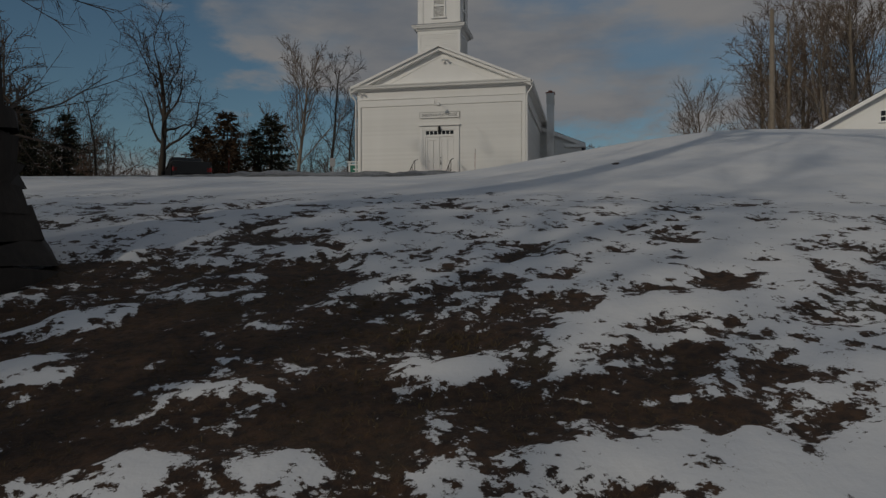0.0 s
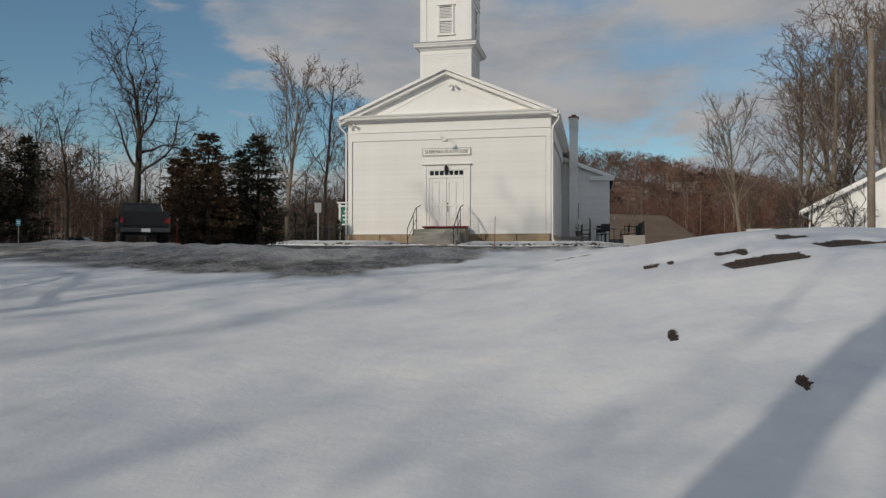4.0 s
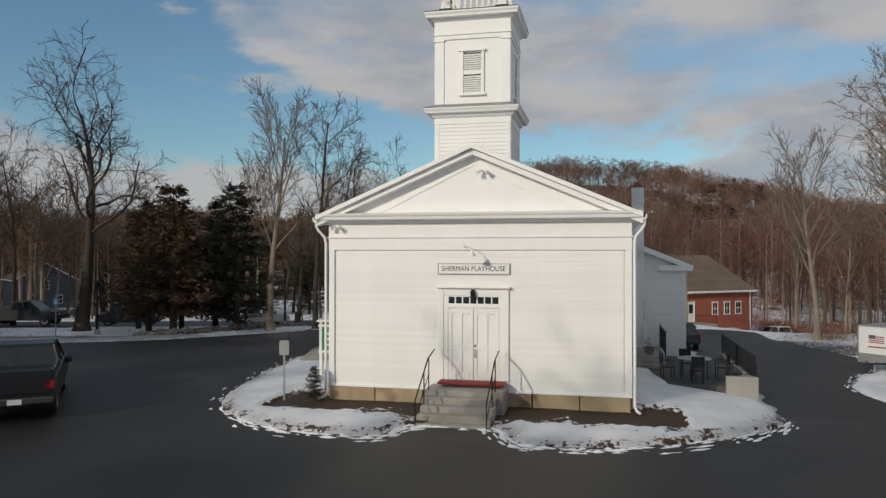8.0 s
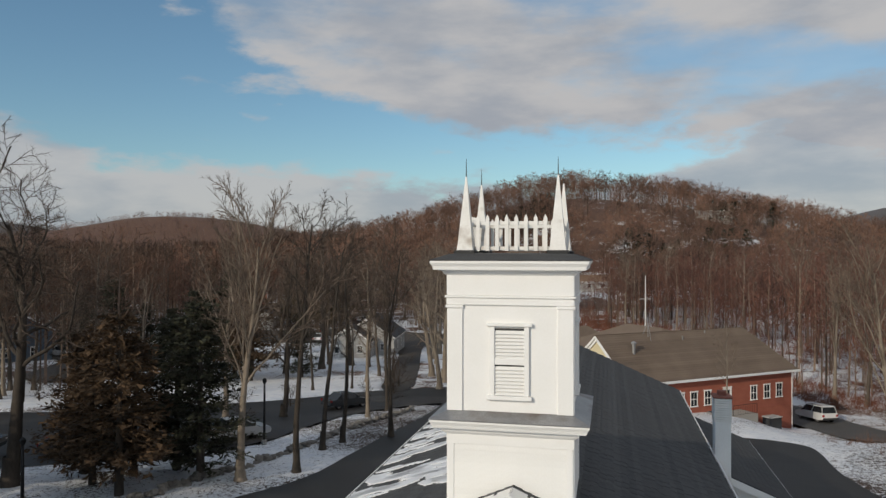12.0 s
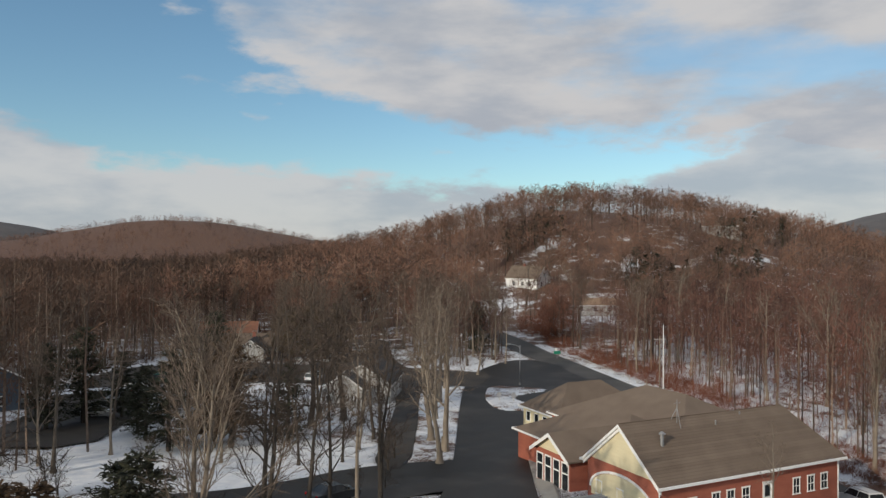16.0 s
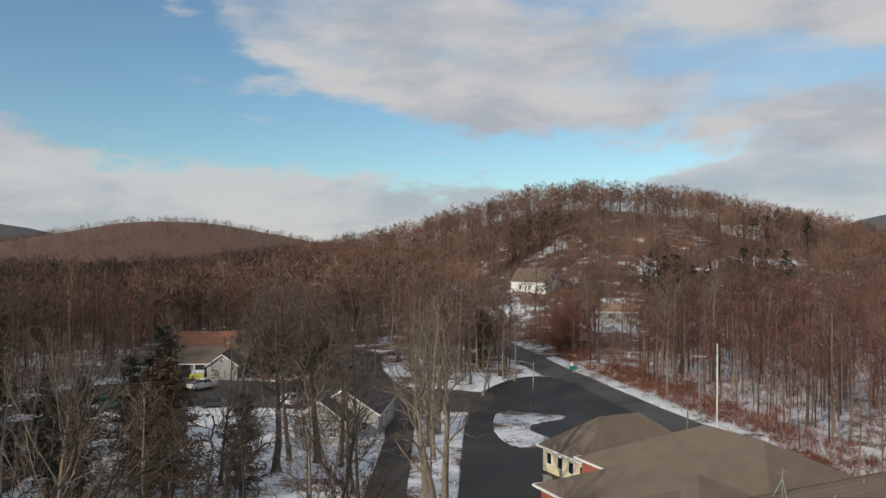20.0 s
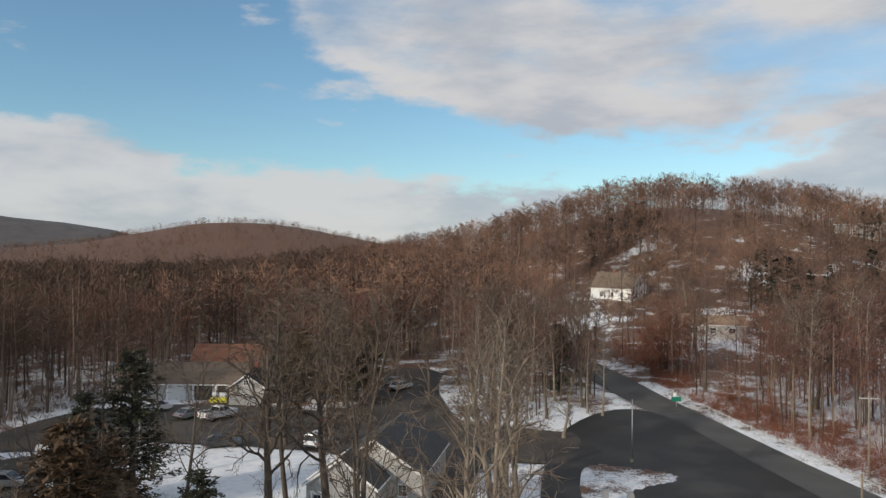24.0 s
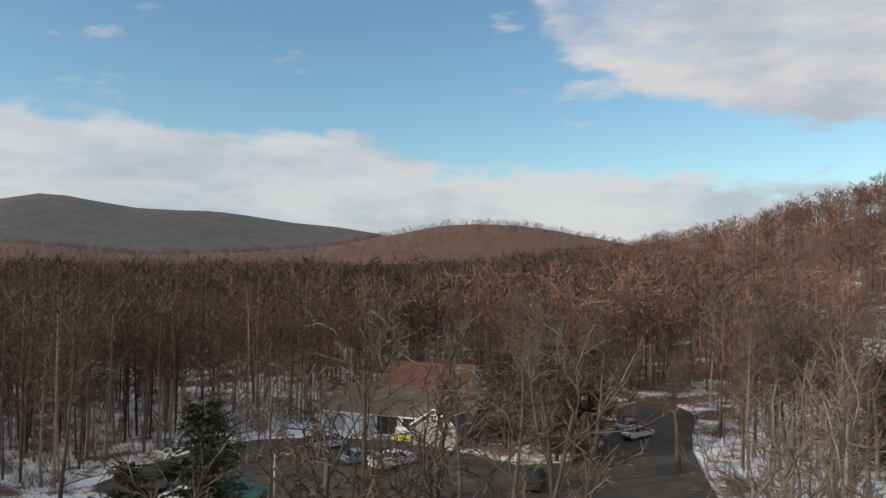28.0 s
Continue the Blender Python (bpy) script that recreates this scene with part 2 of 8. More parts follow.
M_BROWNROOF = mat("brown_asphalt_shingle", (0.125, 0.090, 0.065), (0.20, 0.150, 0.112), rough=0.9, scale=0.5, fine=16, bump=0.4, rand=0.2)
M_STONE = mat("tan_granite_block", (0.30, 0.22, 0.13), (0.48, 0.38, 0.25), rough=0.8, scale=1.6, fine=30, bump=0.4, third=(0.20, 0.13, 0.08), rand=0.3)
M_STEP = mat("grey_stone", (0.24, 0.225, 0.20), (0.40, 0.38, 0.34), rough=0.8, scale=2, fine=40, bump=0.3, third=(0.20, 0.17, 0.13), rand=0.2)
M_RED = mat("red_rubber_mat", (0.20, 0.018, 0.018), (0.30, 0.03, 0.028), rough=0.8, scale=5, fine=80, bump=0.3)
M_IRON = mat("black_iron", (0.012, 0.012, 0.013), (0.03, 0.03, 0.03), rough=0.45, metal=0.6, scale=6, bump=0.05)
M_STEEL = mat("galvanised_steel", (0.30, 0.30, 0.30), (0.45, 0.45, 0.45), rough=0.5, metal=0.7, scale=4, bump=0.05)
M_FLASH = mat("metal_flashing", (0.20, 0.20, 0.21), (0.42, 0.42, 0.42), rough=0.45, metal=0.6, scale=2, third=(0.15, 0.12, 0.10))
M_GLASS = glass_mat()
M_BRICK = mat("red_brick", (0.28, 0.080, 0.048), (0.40, 0.130, 0.082), rough=0.85, scale=1.0, fine=14, bump=0.4, stretch=(1, 1, 3))
M_CHIMBRICK = mat("old_brick", (0.20, 0.07, 0.05), (0.32, 0.14, 0.10), rough=0.9, scale=2, fine=20, rand=0.4)
M_YELLOW = mat("pale_yellow_siding", (0.66, 0.57, 0.36), (0.76, 0.68, 0.46), rough=0.65, scale=0.8, fine=12, stretch=(1, 1, 6), bump=0.2)
M_BARK = mat("grey_brown_bark", (0.022, 0.018, 0.014), (0.082, 0.066, 0.052), rough=0.95, scale=2.0, fine=14, bump=0.9, stretch=(1, 1, 0.35))
M_DARKBARK = mat("dark_bark", (0.008, 0.0065, 0.0055), (0.042, 0.032, 0.025), rough=0.9, scale=3.0, fine=18, bump=1.0, stretch=(1, 1, 0.35))
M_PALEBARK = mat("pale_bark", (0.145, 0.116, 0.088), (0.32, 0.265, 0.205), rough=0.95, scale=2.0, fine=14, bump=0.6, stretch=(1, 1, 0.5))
M_TWIG = mat("bare_twigs", (0.034, 0.025, 0.019), (0.105, 0.074, 0.055), rough=0.95, scale=0.4, fine=3, bump=0, island=0.5)
# lighter copies for the farther trees, their sunlight put into the colour
M_LITBARK = mat("brown_bark", (0.042, 0.034, 0.027), (0.145, 0.116, 0.090), rough=0.95, scale=2.0, fine=14, bump=0.8, stretch=(1, 1, 0.35))
M_LITTWIG = mat("brown_twigs", (0.068, 0.050, 0.038), (0.165, 0.120, 0.090), rough=0.95, scale=0.4, fine=3, bump=0, island=0.5)
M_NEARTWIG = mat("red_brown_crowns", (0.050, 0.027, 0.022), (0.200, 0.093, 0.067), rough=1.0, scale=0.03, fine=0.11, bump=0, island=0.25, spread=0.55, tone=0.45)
M_OLIVE = mat("olive_needles", (0.050, 0.038, 0.017), (0.135, 0.098, 0.048), rough=0.85, scale=0.7, fine=6, bump=0, island=0.5)
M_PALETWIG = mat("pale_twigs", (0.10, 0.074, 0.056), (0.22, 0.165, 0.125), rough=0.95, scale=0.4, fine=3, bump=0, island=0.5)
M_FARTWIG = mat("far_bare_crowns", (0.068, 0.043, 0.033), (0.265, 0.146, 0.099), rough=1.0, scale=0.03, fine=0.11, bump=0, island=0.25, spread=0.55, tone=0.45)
M_FARBARK = mat("far_grey_bark", (0.042, 0.031, 0.025), (0.235, 0.172, 0.130), rough=0.95, scale=0.2, fine=3, bump=0, spread=0.6, tone=0.7)
M_NEEDLE = mat("dark_green_needles", (0.014, 0.017, 0.009), (0.046, 0.046, 0.022), rough=0.8, scale=0.7, fine=6, bump=0, island=0.5)
M_CEDAR = mat("winter_brown_cedar", (0.040, 0.024, 0.011), (0.105, 0.060, 0.028), rough=0.85, scale=0.7, fine=6, bump=0, island=0.5)
# cloud shade over the left woods, put into the crowns' colour
M_SHADEWOOD = mat("cloud_shaded_crowns", (0.036, 0.026, 0.021), (0.150, 0.088, 0.060), rough=1.0, scale=0.03, fine=0.11, bump=0, island=0.25, spread=0.55, tone=0.4)
M_BRUSH = mat("red_brown_brush", (0.12, 0.042, 0.026), (0.26, 0.105, 0.062), rough=1.0, scale=0.05, fine=0.6, bump=0, island=0.5)
M_GRASS = mat("dead_grass", (0.06, 0.042, 0.018), (0.16, 0.115, 0.05), rough=0.9, scale=1, fine=8, bump=0, island=0.6)
M_BLACKPAINT = mat("black_car_paint", (0.006, 0.006, 0.007), (0.014, 0.014, 0.015), rough=0.32, scale=1, bump=0)
M_WHITEPAINT = mat("white_car_paint", (0.66, 0.67, 0.68), (0.74, 0.74, 0.74), rough=0.25, scale=1, bump=0)
M_SILVER = mat("silver_car_paint", (0.36, 0.37, 0.38), (0.46, 0.47, 0.48), rough=0.28, metal=0.5, scale=1, bump=0)
M_REDPAINT = mat("red_car_paint", (0.22, 0.02, 0.02), (0.30, 0.03, 0.03), rough=0.25, scale=1, bump=0)
M_GREENPAINT = mat("green_car_paint", (0.012, 0.085, 0.068), (0.02, 0.12, 0.09), rough=0.3, scale=1, bump=0)
M_DARKPAINT = mat("charcoal_car_paint", (0.03, 0.032, 0.035), (0.06, 0.062, 0.065), rough=0.25, scale=1, bump=0)
M_YELPAINT = mat("bright_yellow_paint", (0.62, 0.55, 0.03), (0.72, 0.64, 0.05), rough=0.3, scale=1, bump=0)
M_RUBBER = mat("tyre_rubber", (0.012, 0.012, 0.012), (0.025, 0.025, 0.025), rough=0.85, scale=8, bump=0.1)
M_GREY = mat("grey_weathered_boards", (0.34, 0.33, 0.31), (0.50, 0.49, 0.47), rough=0.8, scale=1.2, fine=20, stretch=(6, 6, 1), bump=0.3)
M_BLUE = mat("blue_grey_siding", (0.055, 0.075, 0.10), (0.085, 0.115, 0.15), rough=0.7, scale=1, fine=12, stretch=(1, 1, 6), bump=0.2)
M_GREEN = mat("green_sign_face", (0.01, 0.16, 0.10), (0.015, 0.22, 0.14), rough=0.5, scale=1, bump=0)
M_TEAL = mat("blue_sign_face", (0.05, 0.28, 0.42), (0.07, 0.34, 0.50), rough=0.5, scale=1, bump=0)
M_INK = mat("black_lettering", (0.012, 0.012, 0.012), (0.03, 0.03, 0.03), rough=0.6, scale=1, bump=0)
M_LENS_R = mat("red_lamp_lens", (0.28, 0.01, 0.01), (0.38, 0.02, 0.02), rough=0.15, scale=1, bump=0)
M_FIELDSTONE = mat("fieldstone", (0.10, 0.09, 0.08), (0.26, 0.24, 0.21), rough=0.9, scale=4, fine=30, bump=0.5, rand=0.4)


# ---- mesh tools ----
class Build:
    """Collects vertices and faces of one part."""

    def __init__(self):
        self.v, self.f = [], []

    def add(self, verts, faces):
        k = len(self.v)
        self.v += [tuple(p) for p in verts]
        self.f += [tuple(i + k for i in q) for q in faces]
        return self

    def box(self, x0, x1, y0, y1, z0, z1, c=0.0):
        """A box; c: width of its chamfer."""
        if not c:
            return self.add([(x, y, z) for x in (x0, x1) for y in (y0, y1) for z in (z0, z1)],
                            [(0, 1, 3, 2), (4, 6, 7, 5), (0, 4, 5, 1), (2, 3, 7, 6), (0, 2, 6, 4), (1, 5, 7, 3)])
        bm = bmesh.new()
        bmesh.ops.create_cube(bm, size=1)
        for p in bm.verts:
            p.co = Vector(((x0 + x1) / 2 + p.co.x * (x1 - x0), (y0 + y1) / 2 + p.co.y * (y1 - y0), (z0 + z1) / 2 + p.co.z * (z1 - z0)))
        bmesh.ops.bevel(bm, geom=bm.edges[:], offset=c, segments=1, affect="EDGES")
        bm.verts.index_update()
        self.add([p.co[:] for p in bm.verts], [[q.index for q in g.verts] for g in bm.faces])
        bm.free()
        return self

    def prism(self, poly, a0, a1, axis="y"):
        """A closed outline of (u, w) drawn along an axis."""
        n = len(poly)
        place = {"y": lambda u, w, a: (u, a, w), "x": lambda u, w, a: (a, u, w), "z": lambda u, w, a: (u, w, a)}[axis]
        vs = [place(u, w, a) for a in (a0, a1) for u, w in poly]
        fs = [tuple(range(n)), tuple(range(2 * n - 1, n - 1, -1))] + [(i, i + n, (i + 1) % n + n, (i + 1) % n) for i in range(n)]
        return self.add(vs, fs)

    def tube(self, pts, radii, n=8, caps=True):
        pts = [Vector(p) for p in pts]
        if isinstance(radii, (int, float)):
            radii = [radii] * len(pts)
        vs = []
        for i, p in enumerate(pts):
            d = (pts[min(i + 1, len(pts) - 1)] - pts[max(i - 1, 0)]).normalized()
            a = d.orthogonal().normalized() if i == 0 else (a - d * a.dot(d)).normalized()
            b = d.cross(a)
            vs += [p + (a * math.cos(2 * math.pi * k / n) + b * math.sin(2 * math.pi * k / n)) * radii[i] for k in range(n)]
        fs = [(i * n + k, i * n + (k + 1) % n, (i + 1) * n + (k + 1) % n, (i + 1) * n + k) for i in range(len(pts) - 1) for k in range(n)]
        if caps:
            fs += [tuple(range(n - 1, -1, -1)), tuple(range(len(vs) - n, len(vs)))]
        return self.add(vs, fs)

    def loft(self, rings, caps=True):
        """Rings of equal count, joined in order."""
        n = len(rings[0])
        vs = [p for r in rings for p in r]
        fs = [(i * n + k, i * n + (k + 1) % n, (i + 1) * n + (k + 1) % n, (i + 1) * n + k) for i in range(len(rings) - 1) for k in range(n)]
        if caps:
            fs += [tuple(range(n - 1, -1, -1)), tuple(range(len(vs) - n, len(vs)))]
        return self.add(vs, fs)

    def mesh(self, name, material, smooth=False):
        me = bpy.data.meshes.new(name)
        me.from_pydata(self.v, [], self.f)
        bm = bmesh.new()
        bm.from_mesh(me)
        bmesh.ops.recalc_face_normals(bm, faces=bm.faces[:])
        bm.to_mesh(me)
        bm.free()
        me.materials.append(material)
        if smooth:
            me.shade_smooth()
        return me


def part(name, b, material, parent=None, label="", smooth=False):
    ob = new(name, b.mesh(name, material, smooth) if isinstance(b, Build) else b)
    ob.parent = parent
    return tagged(ob, label) if label else ob


def thing(name, m, label, category, group=""):
    ob = new(name)
    ob.empty_display_size = 0.2
    ob.matrix_world = m
    return tagged(ob, label, category, group)


def rect(b, x0, x1, y0, y1, z0, z1, c=0.0):
    return Build().box(x0, x1, y0, y1, z0, z1, c)


def big_mesh(name, verts, faces, material, smooth=False):
    """A mesh from arrays: faces all of one size."""
    verts, faces = np.asarray(verts, np.float32), np.asarray(faces, np.int32)
    me = bpy.data.meshes.new(name)
    me.vertices.add(len(verts))
    me.vertices.foreach_set("co", verts.ravel())
    k = faces.shape[1]
    me.loops.add(faces.size)
    me.loops.foreach_set("vertex_index", faces.ravel())
    me.polygons.add(len(faces))
    me.polygons.foreach_set("loop_start", np.arange(0, faces.size, k, dtype=np.int32))
    me.polygons.foreach_set("use_smooth", np.full(len(faces), smooth, dtype=bool))
    me.update(calc_edges=True)
    me.validate()
    me.materials.append(material)
    return me


# ---- the lie of the land ----
def lattice(ix, iy, seed):
    h = (ix.astype(np.int64) * 374761393 + iy.astype(np.int64) * 668265263 + seed * 1442695041) & 0xFFFFFFFF
    h = ((h ^ (h >> 13)) * 1274126177) & 0xFFFFFFFF
    return ((h ^ (h >> 16)) & 0xFFFF) / 65535.0


def value_noise(x, y, seed=0, octaves=4):
    """Smooth noise, 0 to 1, about 0.5."""
    x, y = np.asarray(x, float), np.asarray(y, float)
    out, amp, tot = np.zeros(np.broadcast(x, y).shape), 1.0, 0.0
    for o in range(octaves):
        ix, iy = np.floor(x), np.floor(y)
        fx, fy = x - ix, y - iy
        fx, fy = fx * fx * (3 - 2 * fx), fy * fy * (3 - 2 * fy)
        a, b = lattice(ix, iy, seed + o), lattice(ix + 1, iy, seed + o)
        c, d = lattice(ix, iy + 1, seed + o), lattice(ix + 1, iy + 1, seed + o)
        out += amp * ((a * (1 - fx) + b * fx) * (1 - fy) + (c * (1 - fx) + d * fx) * fy)
        tot += amp
        amp *= 0.5
        x, y = x * 2.03 + 17.1, y * 2.03 + 5.7
    return out / tot


def smooth(v, lo, hi):
    t = np.clip((np.asarray(v, float) - lo) / (hi - lo), 0, 1)
    return t * t * (3 - 2 * t)


PROFILE_Y = [-80, -20, 0, 3, 7.4, 12, 20, 26, 28, 33, 38, 50, 70, 90, 106, 130, 165, 200, 260, 330, 420, 700, 1500, 4500]
PROFILE_Z = [-9, -8, -5.1, -4.2, -2.95, -2.2, -1.3, -0.65, -0.42, -0.28, -0.12, -0.05, -0.8, -2.4, -3.5, -4.3, -4.8, -4.8, -3.8, -2.0, 0, 0, 0, 0]


def bell(x, y, cx, cy, sx, sy, h, turn=0.0):
    c, s = math.cos(radians(turn)), math.sin(radians(turn))
    u, w = (x - cx) * c + (y - cy) * s, -(x - cx) * s + (y - cy) * c
    return h * np.exp(-(u / sx) ** 2 - (w / sy) ** 2)


def land(x, y):
    """Height of the ground."""
    x, y = np.asarray(x, float), np.asarray(y, float)
    z = np.interp(y, PROFILE_Y, PROFILE_Z)
    # the lawn's knoll by the drive
    z = z + 1.15 * smooth(x, -1.5, 7.5) * smooth(y, 9, 17.5) * (1 - smooth(y, 21, 28)) * (1 - smooth(x, 14, 24))
    # wooded hill behind the town hall, and its shoulders
    z = z + bell(x, y, 102, 400, 92, 120, 33) + bell(x, y, 200, 330, 80, 130, 5) + bell(x, y, 20, 405, 55, 80, 13) + bell(x, y, -45, 430, 95, 90, 13) + bell(x, y, 45, 330, 60, 60, 7)
    # far ridges
    z = z + bell(x, y, -330, 900, 165, 160, 50) + bell(x, y, 60, 1000, 380, 160, 27)
    z = z + bell(x, y, -2080, 1580, 330, 380, 196) + bell(x, y, -1660, 1850, 250, 300, 118) + bell(x, y, -1350, 2150, 330, 300, 104) + bell(x, y, -700, 2800, 700, 300, 78)
    z = z + bell(x, y, -790, 590, 170, 150, 28) + bell(x, y, -560, 800, 190, 150, 19)
    z = z + bell(x, y, 1300, 1900, 420, 500, 178)
    z = z - 0.55 * smooth(x, 5, 11) * smooth(y, 31, 40) * (1 - smooth(y, 72, 92))
    z = z - 0.42 * smooth(x, 13, 19) * smooth(y, 36, 46) * (1 - smooth(y, 70, 90))
    z = z - 2.4 * smooth(x, 22, 33) * smooth(y, 78, 95) * (1 - smooth(y, 118, 150))
    far = smooth(np.hypot(x, y - 60), 90, 320)
    z = z + far * (value_noise(x / 60, y / 60, 5, 3) - 0.5) * 5
    return z


def inside(x, y, poly):
    x, y = np.asarray(x, float), np.asarray(y, float)
    hit = np.zeros(x.shape, bool)
    for (x0, y0), (x1, y1) in zip(poly, poly[1:] + poly[:1]):
        if y0 == y1:
            continue
        hit ^= ((y0 > y) != (y1 > y)) & (x < (x1 - x0) * (y - y0) / (y1 - y0) + x0)
    return hit


def edge_distance(x, y, poly):
    best = np.full(np.shape(x), 1e9)
    for (x0, y0), (x1, y1) in zip(poly, poly[1:] + poly[:1]):
        dx, dy = x1 - x0, y1 - y0
        t = np.clip(((x - x0) * dx + (y - y0) * dy) / (dx * dx + dy * dy), 0, 1)
        best = np.minimum(best, np.hypot(x - x0 - t * dx, y - y0 - t * dy))
    return best


def rounded(poly, times=2):
    for _ in range(times):
        poly = [q for (x0, y0), (x1, y1) in zip(poly, poly[1:] + poly[:1]) for q in ((x0 * .75 + x1 * .25, y0 * .75 + y1 * .25), (x0 * .25 + x1 * .75, y0 * .25 + y1 * .75))]
    return poly


def ribbon(mid, width):
    """The outline of a road along a middle line."""
    left, right = [], []
    for i, (x, y) in enumerate(mid):
        (xa, ya), (xb, yb) = mid[max(i - 1, 0)], mid[min(i + 1, len(mid) - 1)]
        d = math.hypot(xb - xa, yb - ya)
        nx, ny = -(yb - ya) / d * width / 2, (xb - xa) / d * width / 2
        left.append((x + nx, y + ny))
        right.append((x - nx, y - ny))
    return left + right[::-1]


DRIVE = rounded([(-2, 27.3), (-6, 28.2), (-9.5, 30.6), (-12, 33.8), (-15.5, 36), (-17, 43), (-21, 49), (-27, 52.5), (-27, 55), (-18.5, 55.8), (-13, 62.3), (-9.2, 67.2), (-7.9, 74.5), (-5.8, 84), (-3.2, 95),
                 (-1.9, 108), (-1.2, 140), (-0.5, 160), (2, 178), (10, 192), (17, 190), (21.5, 172), (26, 152), (28, 142), (20, 134), (9, 132), (6.5, 118), (5.2, 92), (8, 84), (14, 83.5), (21, 83), (24.5, 81), (24.8, 79), (22.8, 72), (22.3, 64), (21.5, 55), (14.2, 46.5), (14, 40), (12.5, 33), (9.5, 29.5), (5.5, 28)])
ISLAND = rounded([(-8.0, 39.5), (-7.2, 37.7), (-5.5, 36.2), (-3.9, 35.75), (-2.7, 35.5), (-2.3, 36.5), (-1.3, 36.9), (0.1, 36.7), (0.55, 36.0), (0.7, 35.0), (1.4, 34.75), (3, 34.6), (5, 35.0), (7.5, 36.7), (9.2, 38.9), (9.9, 41.5), (10.2, 45), (11.2, 52), (12.5, 58), (12, 66), (-3, 68), (-6, 60), (-6.6, 52), (-8.0, 46)], 2)
STREET = rounded([(-130, 64), (-60, 66), (-30, 68), (-24, 69.8), (-19, 72.4), (-14.6, 77.5), (-13.2, 86), (-10.4, 93), (-4.8, 99), (0, 101), (1, 113), (-3, 112.3), (-12.6, 108.5), (-16.6, 104), (-22.7, 99), (-29, 97.5), (-38, 91.8), (-45, 92), (-62, 97), (-130, 95)], 1)
MAIN = rounded(ribbon([(62, 20), (48, 62), (38, 92), (36.5, 112), (31, 142), (24.5, 168), (17.5, 195), (10, 222), (2, 240), (-12, 252)], 6.8), 1)
LOT = rounded([(-57, 158.5), (-66, 156.5), (-69, 160), (-69.5, 172), (-67.5, 180), (-61, 185), (-57, 187.2), (-43, 187.6), (-30, 184), (-26, 200), (-31, 224), (-18, 221), (-18, 205), (-13, 185), (-11, 180.5), (0.5, 177), (5, 176), (3, 162), (-2, 161.6), (-7.4, 161), (-7.5, 150), (-6.6, 128), (-6.4, 109), (-10.2, 107), (-10.4, 128), (-10.8, 150), (-14, 159), (-24, 163), (-45, 165), (-50.5, 163.5)], 1)
SIDELOT = rounded([(-58, 116), (-60, 128), (-61.5, 137), (-69, 141), (-70, 147), (-62, 152), (-56, 158), (-50, 150), (-45, 130), (-43.5, 116)], 1)
LAMP_ISLE = rounded([(4.2, 141.5), (3.0, 148), (2.9, 152), (3.4, 158), (4.4, 161.8), (7, 162), (9.5, 161), (13.9, 159.6), (13.2, 156.5), (8.6, 153.4), (7.4, 151), (8.2, 148), (11, 144.5), (10.6, 141.5), (7, 140)], 1)
PAVED = [DRIVE, STREET, MAIN, LOT, SIDELOT]
HOLES = [ISLAND, LAMP_ISLE]


def paved(x, y):
    hit = np.zeros(np.shape(x), bool)
    for p in PAVED:
        hit |= inside(x, y, p)
    for p in HOLES:
        hit &= ~inside(x, y, p)
    return hit


def spaced(*runs):
    """Grid lines: runs of (start, end, step)."""
    out = []
    for a, b, s in runs:
        out += list(np.arange(a, b - 1e-6, s))
    return np.array(out + [runs[-1][1]])


